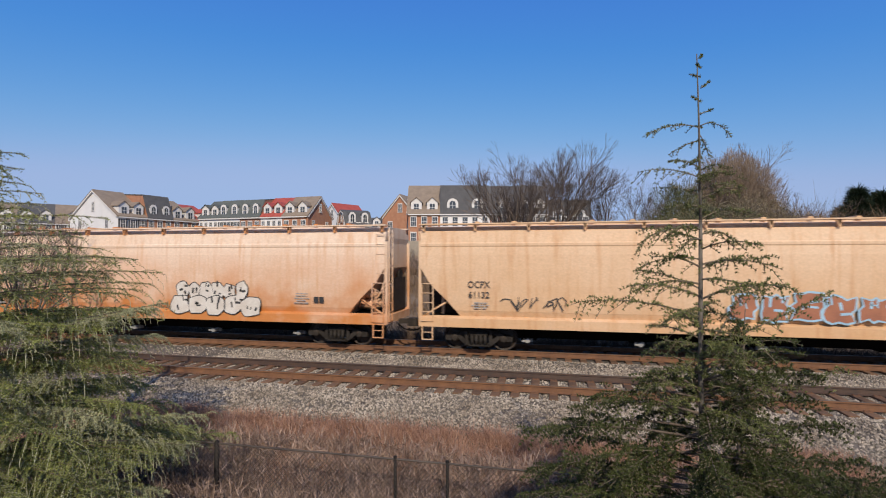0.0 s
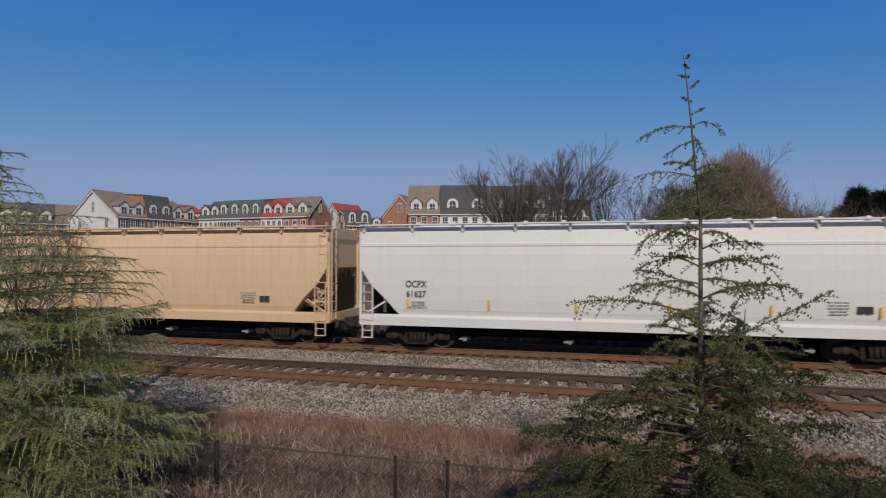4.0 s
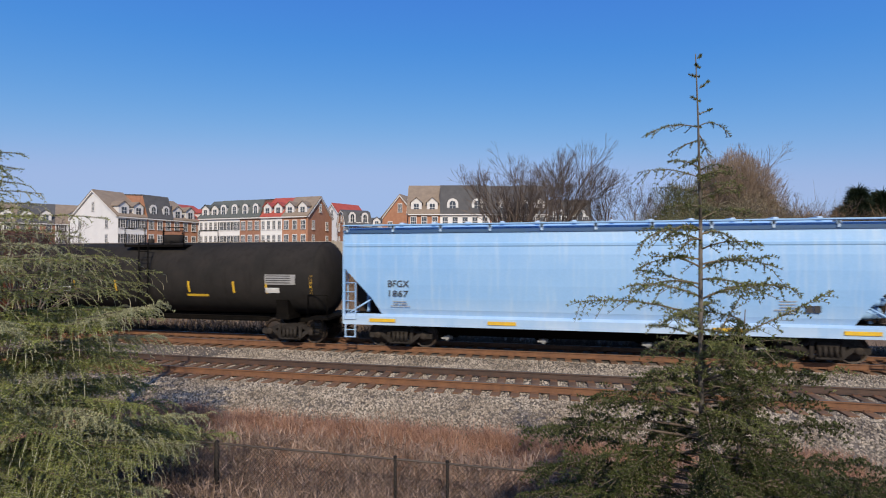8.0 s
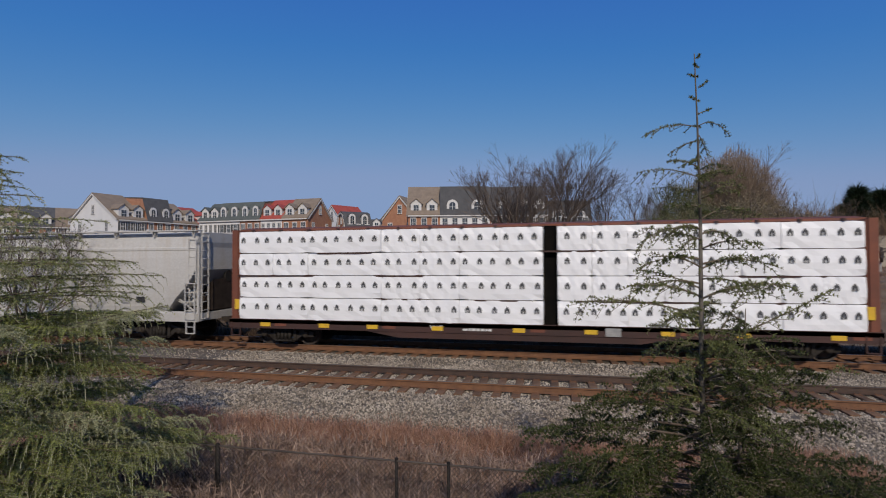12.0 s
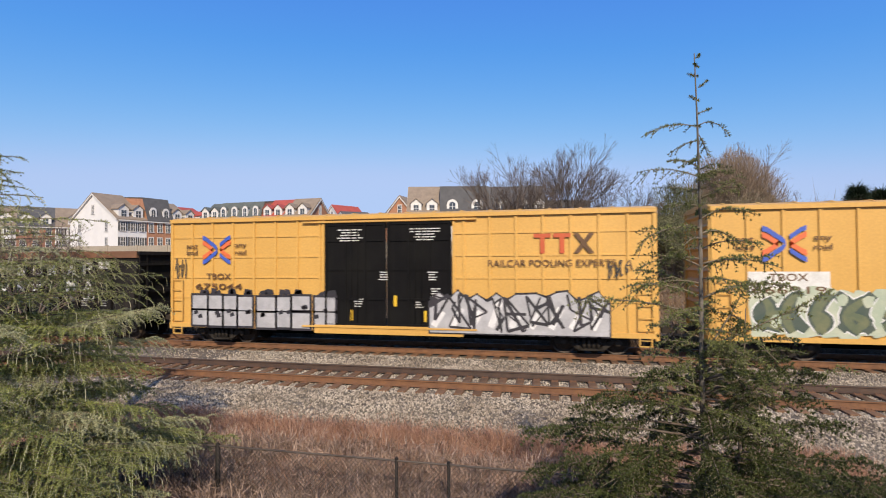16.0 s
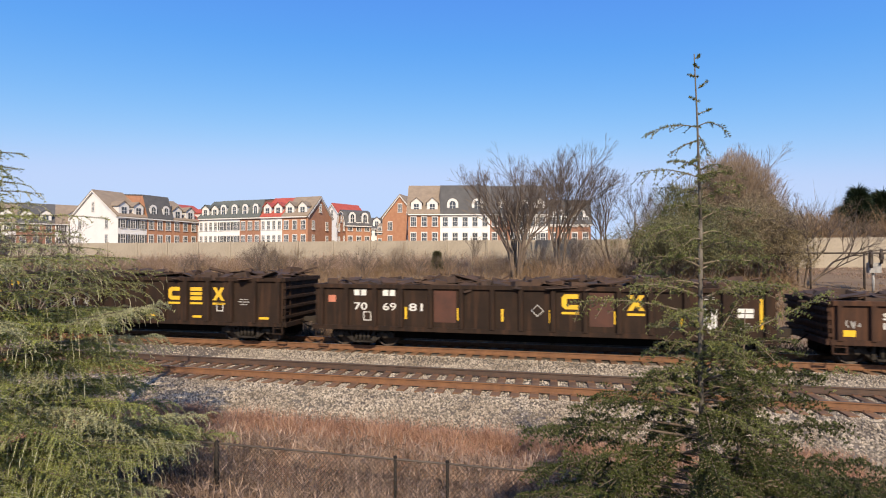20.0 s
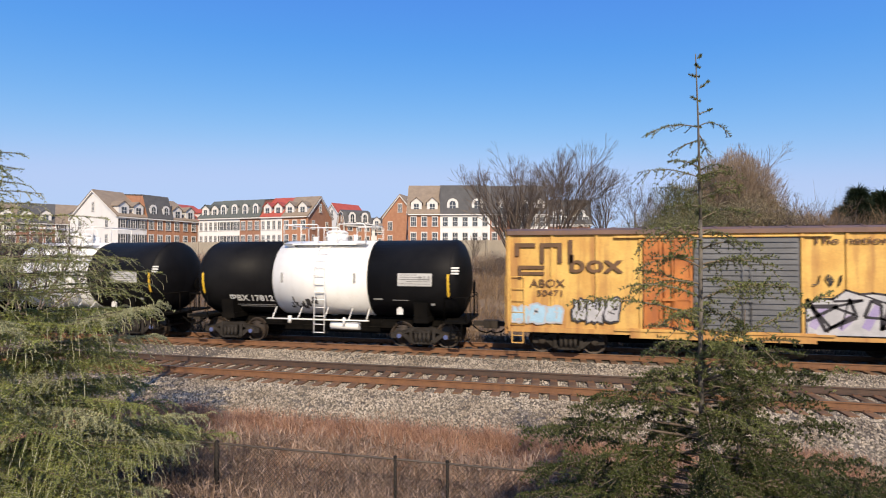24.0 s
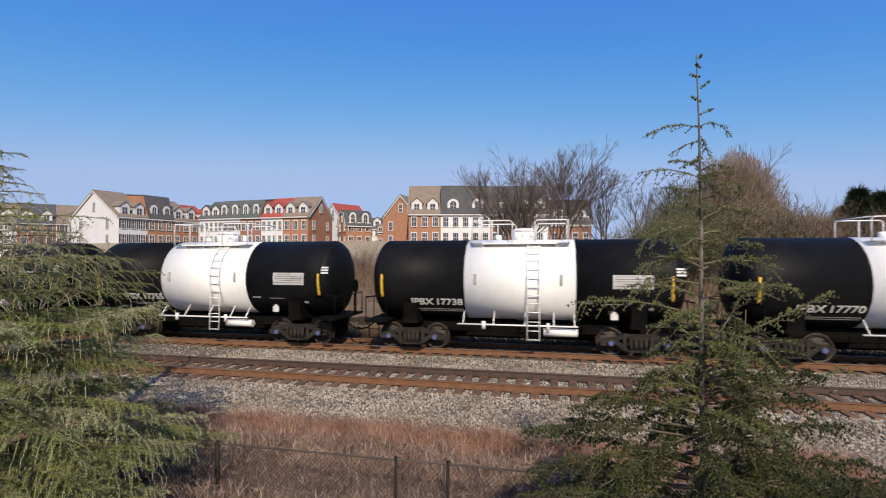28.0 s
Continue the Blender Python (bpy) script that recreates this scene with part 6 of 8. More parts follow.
def make_boxcars():
    for k, (x0, x1, lab) in enumerate(((-230.35, -211.6, "yellow high box car with black doors and pale graffiti"), (-250.6, -231.95, "yellow high box car with black doors and silver graffiti"))):
        car, hl = box_car(lab, x0, x1, W_YELLOW, 5.04, [(-2.52, -0.05, W_DOORBLACK, "panel"), (-0.05, 2.42, W_DOORBLACK, "panel")], 1.03 if k == 0 else 0.93, 0.86, k, () if k == 0 else (1.9, 2.7, 3.5, 4.3))
        y = -1.562
        emblem(car, -hl + 2.15, 3.80, 1.25, 1.05, y)
        letter("next", 0.19, -hl + 0.78, y, 3.84, G_BROWNINK, car, 0.5, 0.012)
        letter("load", 0.19, -hl + 0.78, y, 3.60, G_BROWNINK, car, 0.5, 0.012)
        letter("any", 0.19, -hl + 2.98, y, 3.84, G_BROWNINK, car, 0.5, 0.012)
        letter("road", 0.19, -hl + 2.98, y, 3.60, G_BROWNINK, car, 0.5, 0.012)
        letter("TBOX", 0.24, -hl + 1.7, y, 2.62, G_BROWNINK, car, 1.1, 0.01)
        letter("666919" if k == 0 else "675044", 0.24, -hl + 1.2, y, 2.22, G_BROWNINK, car, 2.1, 0.01)
        if k == 0:
            part("number_patch", Shape().box(-hl + 1.1, -hl + 3.4, -1.5585, -1.552, 2.16, 2.92), M_WHITEMARK, car, "white stencil patch behind the number")
        s = Shape()
        for i in range(2):
            a = hl - 4.0 + i * 0.66
            s.box(a, a + 0.58, y - 0.004, y, 4.10, 4.24).box(a + 0.21, a + 0.37, y - 0.004, y, 3.55, 4.10)
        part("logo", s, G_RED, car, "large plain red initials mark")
        s = Shape().prism([(hl - 2.68, 3.55), (hl - 2.5, 3.55), (hl - 1.98, 4.24), (hl - 2.16, 4.24)], y - 0.004, y)
        s.prism([(hl - 2.16, 3.55), (hl - 1.98, 3.55), (hl - 2.5, 4.24), (hl - 2.68, 4.24)], y - 0.0055, y)
        part("logo", s, G_BROWNINK, car)
        if k == 0:
            letter("Railcar Pooling", 0.26, hl - 3.95, y, 3.05, G_BROWNINK, car, 2.2, 0.008)
            letter("Experts", 0.22, hl - 3.4, y, 2.68, G_BROWNINK, car, 1.05, 0.008)
        else:
            letter("RAILCAR POOLING EXPERTS", 0.24, hl - 5.6, y, 3.10, G_BROWNINK, car, 4.3, 0.006)
        for dx in (-2.3, 0.6):
            panel_bits(car, dx + 0.25, -1.595, 4.05, 1.15, 0.5, M_WHITEMARK, 5, int(dx * 10) + 50)
        for dx, dz in ((-1.35, 1.6), (1.0, 1.6), (-0.35, 2.6), (1.5, 2.6), (1.6, 2.0)):
            panel_bits(car, dx, -1.595, dz, 0.42, 0.36, M_WHITEMARK, 4, int(dx * 10) + 90)
        part("reflector", Shape().box(0.24, 0.36, -1.60, -1.58, 1.65, 2.05), M_YELLOWMARK, car, "yellow reflector bar")
        for i in range(6):
            xx = -hl + 2.2 + (2 * hl - 4.4) * i / 5
            part("reflector", Shape().box(xx - 0.05, xx + 0.05, -1.56, -1.545, 1.1, 1.5), M_YELLOWMARK, car)
        if k == 0:
            bubble_tag(car, -hl + 1.3, 0.85, 5.5, 1.55, 6, G_MINT, G_OLIVEGREEN, G_DARKGREEN, -1.56, 21, G_MINT)
            bubble_tag(car, 2.6, 0.85, 6.3, 1.45, 6, G_MINT, G_OLIVEGREEN, G_DARKGREEN, -1.60, 22, G_MINT)
        else:
            block_tag(car, -hl + 1.05, 0.74, (0.72, 0.66, 0.62, 0.68, 0.85, 0.62, 0.8, 0.9), 1.25, G_SILVER, G_BLACK, -1.575, 23)
            jag_tag(car, 1.6, 0.74, 6.2, 1.5, G_SILVER, G_BLACK, -1.60, 24, 9, G_WHITE)
            scrawl(car, -hl + 0.2, 2.6, 0.7, 1.0, M_DARKMARK, -1.56, 25, 4)
        scrawl(car, hl - 1.6, 2.6, 1.0, 0.7, M_DARKMARK, -1.565, 26 + k, 5)
    # slate box car
    car, hl = box_car("slate-grey box car with white graffiti along its foot", -336.8, -321.25, W_SLATE, 4.40, [(-1.5, 1.4, W_SLATE, "corrugated")], 1.52, 1.02, 5, (3.35,))
    block_logo(car, 4.0, 3.25, 2.05, 0.62, M_YELLOWMARK, -1.562)
    part("logo_line", Shape().box(4.0, 4.5, -1.566, -1.56, 3.06, 3.16).box(4.7, 5.2, -1.566, -1.56, 3.06, 3.16).box(5.4, 5.85, -1.566, -1.56, 3.06, 3.16), M_YELLOWMARK, car)
    bubble_tag(car, 1.9, 1.04, 5.0, 1.30, 4, G_HAZE, G_SILVER, G_BLACK, -1.565, 31, G_DARKGREEN)
    bubble_tag(car, -5.0, 1.04, 3.3, 1.15, 3, G_HAZE, G_SILVER, G_BLACK, -1.565, 32)
    graffiti(car, -1.2, 1.15, 2.3, 0.75, 3, G_MINT, G_DARKGREEN, -1.60, 33, None, 0.16)
    part("lettering", Shape().box(-hl + 1.1, -hl + 1.52, -1.568, -1.562, 2.75, 2.99).box(-hl + 1.64, -hl + 2.1, -1.568, -1.562, 2.75, 2.99), M_WHITEMARK, car, "owner's initials as plain bars")
    graffiti(car, -hl + 0.9, 1.9, 1.5, 0.55, 3, G_WHITE, G_BLACK, -1.565, 34)
    part("placard", Shape().box(hl - 0.75, hl - 0.45, -1.57, -1.56, 1.75, 2.0), G_ORANGE, car, "small orange notice")
    # old yellow box car
    car, hl = box_car("faded yellow box car with grey door and graffiti", -353.5, -338.1, W_OLDYELLOW, 4.32, [(-3.2, -1.65, W_ORANGE, "panel"), (-1.65, 1.45, W_GREYDOOR, "corrugated")], 1.48, 0.98, 7, (), None, W_ROOF)
    y = -1.562
    s = Shape()
    for a, b, c, d in ((0.3, 1.0, 3.75, 3.9), (0.3, 0.45, 3.45, 3.75), (1.15, 1.9, 3.75, 3.9), (1.15, 1.3, 3.2, 3.75), (1.75, 1.9, 3.2, 3.75), (2.1, 2.25, 3.2, 4.0), (0.4, 1.3, 3.0, 3.12), (0.4, 0.52, 2.65, 3.0), (0.52, 1.3, 2.8, 2.9)):
        s.box(-hl + a, -hl + b, y - 0.004, y, c, d)
    part("logo", s, G_BROWNINK, car, "large faded maker's mark in plain strokes")
    letter("box", 0.62, -hl + 2.15, y, 2.88, G_BROWNINK, car, 1.75, 0.02)
    letter("ABOX", 0.27, -hl + 0.8, y, 2.38, G_BROWNINK, car, 1.2, 0.01)
    letter("50471", 0.2, -hl + 1.05, y, 2.08, G_BROWNINK, car, 0.85, 0.01)
    letter("The nationwide boxcar pool", 0.3, 1.75, y, 3.75, G_BROWNINK, car, 5.6, 0.012)
    em = Shape().prism([(4.5, 3.2), (5.2, 2.85), (5.4, 3.05), (4.7, 3.5)], y - 0.004, y)
    part("emblem", em, G_ORANGE, car)
    part("emblem", Shape().prism([(5.2, 2.85), (5.9, 3.25), (5.75, 3.5), (5.3, 3.15)], y - 0.004, y), G_SKY, car)
    jag_tag(car, 1.6, 1.0, 5.0, 1.4, G_SILVER, G_BLACK, -1.565, 41, 7, G_VIOLET)
    graffiti(car, -hl + 2.2, 1.15, 1.6, 0.9, 3, G_SILVER, G_BLACK, -1.565, 42, None, 0.16)
    graffiti(car, -hl + 0.2, 1.1, 1.7, 0.7, 3, G_SKY, G_SILVER, -1.565, 43, None, 0.16)
    scrawl(car, 1.9, 2.5, 0.8, 0.4, M_DARKMARK, y, 44, 4)


make_boxcars()

# ---- gondolas
W_GONDOLA = surface("rust_brown_gondola_paint", (0.030, 0.018, 0.0125), (0.019, 0.012, 0.009), 0.9, 0.8, 0, 0.12, 12, (0.075, 0.036, 0.02), 0.6, spec=0.2)
W_GONDOLARUST = surface("red_brown_gondola_paint", (0.060, 0.031, 0.021), (0.038, 0.021, 0.015), 0.8, 0.85, 0, 0.12, 12, (0.115, 0.052, 0.028), 0.6, spec=0.2)
W_GONDOLABLACK = surface("worn_black_gondola_paint", (0.012, 0.011, 0.011), (0.019, 0.017, 0.016), 0.6, 0.75, 0, 0.1, 12, (0.06, 0.045, 0.035), 0.35, spec=0.2)
W_RUSTRIM = surface("bare_rusty_rim", (0.20, 0.095, 0.05), (0.14, 0.07, 0.04), 1.2, 0.85, 0, 0.2, 12)
W_RUSTPANEL = surface("red_rust_patch", (0.085, 0.032, 0.021), (0.05, 0.021, 0.015), 1.2, 0.8, 0, 0.15, 12)
M_SCRAP = surface("rusty_scrap_metal", (0.075, 0.042, 0.028), (0.04, 0.026, 0.02), 1.5, 0.85, 0.1, 0.3, 12)


def gondola(label, x0, x1, paint, top, posts, sill=0.84, taper=0.0, rim=None, shadow_gaps=None):
    car, hl = car_base("gondola_car", label, x0, x1, "gondola", inset=1.9)
    y = 1.46
    for sy in (-1, 1):
        w = Shape()
        w.rings([[(-hl + 0.25 + taper, sy * y, sill), (hl - 0.25 - taper, sy * y, sill), (hl - 0.25 - taper, sy * (y - 0.05), sill), (-hl + 0.25 + taper, sy * (y - 0.05), sill)][::sy],
                 [(-hl + 0.2, sy * y, top), (hl - 0.2, sy * y, top), (hl - 0.2, sy * (y - 0.05), top), (-hl + 0.2, sy * (y - 0.05), top)][::sy]])
        part("side_wall", w, paint, car)
        part("top_rim", Shape().bevel_box(-hl + 0.15, hl - 0.15, sy * y - 0.09, sy * y + 0.09, top - (0.19 if rim else 0.06), top + 0.09, 0.02), rim or paint, car)
        part("side_sill", Shape().box(-hl + 0.1, hl - 0.1, sy * y - 0.08, sy * y + 0.08, sill - 0.14, sill + 0.02), paint, car)
    pm = Shape().rings([[(-0.11, -y, sill), (0.11, -y, sill), (0.07, -y - 0.12, sill), (-0.07, -y - 0.12, sill)][::-1], [(-0.11, -y, top - 0.06), (0.11, -y, top - 0.06), (0.07, -y - 0.12, top - 0.06), (-0.07, -y - 0.12, top - 0.06)][::-1]]).mesh("side_post")
    if isinstance(posts, tuple):
        xs = list(posts)
    else:
        xs = [-hl + 0.35 + taper + (2 * hl - 0.7 - 2 * taper) * i / posts for i in range(posts + 1)]
    # Black strips painted for the shadow gaps between panels, in place of posts.
    if shadow_gaps:
        xs = shadow_gaps
        pm = Shape().bevel_box(-0.045, 0.045, -y - 0.055, -y, sill, top - 0.19, 0.008).mesh("side_post")
    for x in xs:
        part("side_post", pm, M_BLACK if shadow_gaps else paint, car, at=pose(x, 0, 0))
    part("floor", Shape().box(-hl + 0.25, hl - 0.25, -1.42, 1.42, sill, sill + 0.12), M_BLACK, car)
    # Sill and girder drawn low and black to hold the shade below.
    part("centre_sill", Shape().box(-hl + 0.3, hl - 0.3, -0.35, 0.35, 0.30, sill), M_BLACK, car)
    part("underframe", Shape().prism([(-hl + 1.0, sill - 0.1), (-hl + 3.2, 0.34), (hl - 3.2, 0.34), (hl - 1.0, sill - 0.1)], -0.80, -0.4), M_BLACK, car, "black underframe girder, deepened for the shade below the car")
    for sx in (-1, 1):
        e = Shape()
        xa, xb = sx * (hl - 0.25 - taper), sx * (hl - 0.2)
        ring = lambda x, z: [(x, -1.46, z), (x + sx * 0.06, -1.46, z), (x + sx * 0.06, 1.46, z), (x, 1.46, z)][::-sx]
        e.rings([ring(xa, sill), ring(xb, top)])
        ribs = []
        for i in range(4):
            u = (i + 0.6) / 4.4
            x, z = xa + (xb - xa) * u, sill + (top - sill) * u
            ribs.append(Shape().box(min(x, x + sx * 0.16), max(x, x + sx * 0.16), -1.46, 1.46, z - 0.05, z + 0.05))
        ribs.append(Shape().box(min(xb, xb + sx * 0.14), max(xb, xb + sx * 0.14), -1.5, 1.5, top - 0.06, top + 0.08))
        end = part("end_wall", e, paint, car, "ribbed steel end")
        for r in ribs:
            part("end_rib", r, paint, end)
        part("end_sill", Shape().box(min(sx * hl, sx * (hl - 0.35)), max(sx * hl, sx * (hl - 0.35)), -1.5, 1.5, sill - 0.15, sill + 0.02), paint, car)
        ladder(car, sx * (hl - 0.12), -1.2, sill, top, paint, 0.4, "y", "end_ladder", 0.36)
        step(car, sx * (hl - 0.35), -1.52, paint, 0.42, sill)
    part("brake_gear", Shape().tube((-1.5, -0.6, 0.66), (-0.6, -0.6, 0.66), 0.15, k=12).pipe([(-5, -0.5, 0.62), (5, -0.5, 0.62)], 0.03), M_BLACK, car)
    return car, hl, xs


def scrap(x0, x1, level, high, seed):
    """A heap of bent plates, pipes and offcuts that fills a gondola."""
    rng = random.Random(seed)
    s = Shape()
    hl = (x1 - x0) / 2 - 0.4
    n = 14
    hs = [[level + high * (0.35 + 0.6 * noise.noise((i * 0.55, j * 0.7, seed))) - (0.25 if j in (0, 4) else 0) for j in range(5)] for i in range(n + 1)]
    v = [(-hl + 2 * hl * i / n, -1.36 + 0.68 * j, hs[i][j]) for i in range(n + 1) for j in range(5)]
    s.add(v, [(i * 5 + j, (i + 1) * 5 + j, (i + 1) * 5 + j + 1, i * 5 + j + 1) for i in range(n) for j in range(4)])
    for k in range(300):
        x, y = rng.uniform(-hl, hl), rng.uniform(-1.3, 1.3)
        z = level + high * (0.35 + 0.5 * noise.noise(((x + hl) / (2 * hl) * n * 0.55, (y + 1.36) / 0.68 * 0.7, seed)))
        m = pose(x, y, z, rng.uniform(-22, 22), rng.gauss(0, 9), rng.gauss(0, 30))
        a, b, c = rng.choice(((0.9, 0.05, 0.05), (0.5, 0.3, 0.02), (0.35, 0.25, 0.12), (1.3, 0.06, 0.03), (0.25, 0.2, 0.18), (0.6, 0.45, 0.015)))
        sc = rng.uniform(0.5, 1.1)
        x2 = min(a * sc, 0.9)
        s.box(-x2, x2, -b * sc, b * sc, -c * sc, c * sc, m)
    ob = solid("scrap_load", s, M_SCRAP, "heap of rusty scrap metal in a gondola", "scrap", kind="stuff", at=pose((x0 + x1) / 2, FAR_Y, 0))
    LOADS.append((ob, (x0 + x1) / 2, pose(0, 0, 0)))


def plain_letters(car, n, x, z, w, h, y, mat, seed, form=0):
    """A company's name as a row of plain letter-sized shapes."""
    s = Shape()
    rng = random.Random(seed)
    for i in range(n):
        a = x + w * i / n
        b = a + w / n * 0.55
        t = 0.12
        k = form
        if k == 0:
            s.box(a, a + t, y - 0.005, y, z, z + h).box(b - t, b, y - 0.005, y, z, z + h).box(a + t, b - t, y - 0.005, y, z, z + t)
        elif k == 1:
            s.box(a, a + t, y - 0.005, y, z, z + h).box(a + t, b, y - 0.005, y, z, z + t)
        elif k == 2:
            s.box((a + b) / 2 - t / 2, (a + b) / 2 + t / 2, y - 0.005, y, z, z + h)
        else:
            s.box(a, b, y - 0.005, y, z + h - t, z + h).box(a, b, y - 0.005, y, z + h / 2 - t / 2, z + h / 2 + t / 2).box(a, b, y - 0.005, y, z, z + t)
    part("lettering", s, mat, car, "company name as plain white letter shapes")


def spread(car, text, height, xs, y, z, mat, width):
    for ch, x in zip(text, xs):
        if ch != " ":
            letter(ch, height, x, y, z, mat, car, width if ch != "I" else width * 0.3, 0.02)


M_REDPANEL = surface("faded_orange_notice_paint", (0.55, 0.20, 0.12), (0.45, 0.16, 0.10), 4, 0.6, 0, 0.0)


def make_gondolas():
    shadow_gaps = [-6.45, -5.36, -4.46, -3.52, -2.62, -1.66, -0.72, 0.1, 1.0, 1.92, 2.80, 3.70, 4.66, 5.50, 6.33]
    car, hl, xs = gondola("tall worn black scrap gondola with large white letters", -267.6, -252.1, W_GONDOLABLACK, 3.70, 14, 1.12, 0.22, W_RUSTRIM, shadow_gaps)
    y = -1.463
    # upper row: the company's name in plain shapes, then a word
    for i, x in enumerate((-5.79, -4.87, -4.0, -3.25, -2.92, -2.15, -1.23, -0.31)):
        plain_letters(car, 1, x - 0.22, 2.75, 0.8, 0.56, y, M_WHITEMARK, i, (0, 0, 1, 1, 2, 3, 0, 0)[i])
    spread(car, "SCRAP", 0.56, [x - 0.23 for x in (1.47, 2.37, 3.24, 4.2, 5.06)], y, 2.75, M_WHITEMARK, 0.46)
    spread(car, "HOLYOKE", 0.56, [x - 0.23 for x in (-3.06, -2.12, -1.17, -0.28, 0.56, 1.47, 2.37)], y, 2.06, M_WHITEMARK, 0.46)
    spread(car, "MA", 0.56, [4.20 - 0.25, 5.10 - 0.25], y, 2.06, M_WHITEMARK, 0.5)
    for tx, x, z, w in (("EA", -5.76, 2.34, 0.44), ("MX", -4.86, 2.34, 0.48), ("43", -5.72, 2.02, 0.40), ("6", -4.92, 2.02, 0.19)):
        letter(tx, 0.24, x - w / 2, y, z, M_WHITEMARK, car, w, 0.02)
    part("placard", Shape().box(5.64, 6.20, y - 0.006, y, 3.05, 3.35), M_WHITEMARK, car, "white notice panel")
    fr = Shape()
    for a, b, c, d in ((0, 0.55, 0, 0.04), (0, 0.55, 0.42, 0.46), (0, 0.04, 0, 0.46), (0.51, 0.55, 0, 0.46), (0.26, 0.3, 0, 0.25), (0, 0.55, 0.22, 0.26)):
        fr.box(4.85 + a, 4.85 + b, y - 0.006, y, 1.75 + c, 1.75 + d)
    part("stencil", fr, M_WHITEMARK, car, "white stencilled frame")
    for x in (-5.9, -4.9, -3.9, 1.3, 4.9, 5.9):
        panel_bits(car, x - 0.25, y, 1.45, 0.5, 0.3, M_GREYMARK, 3, int(x * 10) + 100)
    for x in (2.9, 3.8):
        scrawl(car, x, 1.65, 0.6, 0.32, M_GREYMARK, y, int(x * 10), 4)
    scrawl(car, -6.4, 3.1, 0.8, 0.1, M_GREYMARK, y, 77, 3)
    plates("reflector", [(a, b, -1.56, -1.54, 1.0, 1.09) for a, b in ((2.71, 3.11), (6.06, 6.97), (-6.6, -5.7))], M_YELLOWMARK, car)
    specs = ((-285.45, -269.5, "low rust-brown gondola heaped with scrap", "SCL", "131576", 1.98, 15, 62),
             (-302.7, -286.7, "rust-brown gondola with yellow initials and scrap", "", "706981", 2.32, 15, 63),
             (-320.0, -303.8, "dark brown gondola with yellow initials and rust", "", "485760", 2.52, 15, 64))
    for k, (x0, x1, lab, mk, num, top, n, seed) in enumerate(specs):
        posts = n
        if k == 0:
            posts = (-7.62, -6.72, -5.24, -4.23, -3.11, -2.09, -1.07, -0.06, 0.93, 1.93, 2.93, 4.01, 5.11, 6.53, 7.62)
        elif k == 1:
            posts = (-7.62, -6.62, -5.49, -4.48, -3.36, -2.22, -1.11, -0.11, 0.99, 2.06, 3.15, 4.14, 5.24, 6.39, 7.62)
        car, hl, xs = gondola(lab, x0, x1, W_GONDOLARUST if k == 0 else W_GONDOLA, top, posts)
        face = lambda a, b, c, d: (a, b, y - 0.006, y, c, d)
        rust = []
        if k == 0:
            letter(mk, 0.22, -6.43, y, 1.49, M_WHITEMARK, car, 0.72, 0.015)
            letter(num, 0.2, -6.42, y, 1.21, M_WHITEMARK, car, 1.05, 0.01)
            marks = [face(-7.50, -7.16, 0.96, 1.16), face(-4.39, -4.16, 0.90, 0.99), face(-3.91, -3.45, 0.90, 0.99), face(-0.74, -0.28, 0.92, 1.01), face(2.25, 2.8, 0.93, 1.03), face(6.89, 7.36, 0.94, 1.15)]
            part("stencil", Shape().box(5.75, 6.0, y - 0.006, y, 0.99, 1.03), M_WHITEMARK, car, "short white line")
            scrawl(car, -7.4, 1.2, 0.36, 0.26, M_GREYMARK, y - 0.003, seed, 4)
            scrawl(car, 3.3, 0.92, 0.5, 0.2, M_GREYMARK, y - 0.003, seed + 5, 4)
            ink = M_WHITEMARK
            fx, fz, fw = 3.34, 1.17, 0.40
            panel_bits(car, 3.40, y, 1.25, 0.28, 0.14, M_GREYMARK, 2, seed)
        elif k == 1:
            ink = M_WHITEMARK
            marks = [face(-7.60, -7.53, 1.25, 2.16)] + [face(x - 0.045, x + 0.045, 1.14, 1.58) for x in (-4.30, -2.34, -0.76, 0.90, 3.04, 5.12)] + [face(7.42, 7.54, 1.11, 2.08)]
            rust = [(-3.24, -2.42), (2.20, 2.98)]
            dia = Shape().pipe([(0.26, y - 0.004, 1.55), (0.46, y - 0.004, 1.75), (0.66, y - 0.004, 1.55), (0.46, y - 0.004, 1.35), (0.26, y - 0.004, 1.55)], 0.016)
            part("stencil", dia, M_WHITEMARK, car, "white diamond outline")
            part("placard", Shape().box(6.78, 7.24, y - 0.006, y, 1.62, 1.76).box(6.78, 7.24, y - 0.006, y, 1.46, 1.59), M_WHITEMARK, car, "white notice panel")
            part("notice", Shape().box(-7.36, -7.06, y - 0.006, y, 1.72, 1.98), M_REDPANEL, car, "small orange-red notice")
            panel_bits(car, 5.56, y, 2.02, 0.66, 0.12, M_WHITEMARK, 2, seed)
            panel_bits(car, 6.72, y, 1.08, 0.5, 0.25, M_GREYMARK, 3, seed + 1)
            scrawl(car, 5.62, 0.90, 0.62, 0.86, M_WHITEMARK, y - 0.003, seed, 7)
            fx, fz, fw = -5.95, 1.05, 0.3
        else:
            ink = M_YELLOWMARK
            marks = [face(x, x + 0.42, 0.97, 1.06) for x in (-7.4, -5.2, -4.2, 1.7, 3.9, 6.9)]
            loops = Shape()
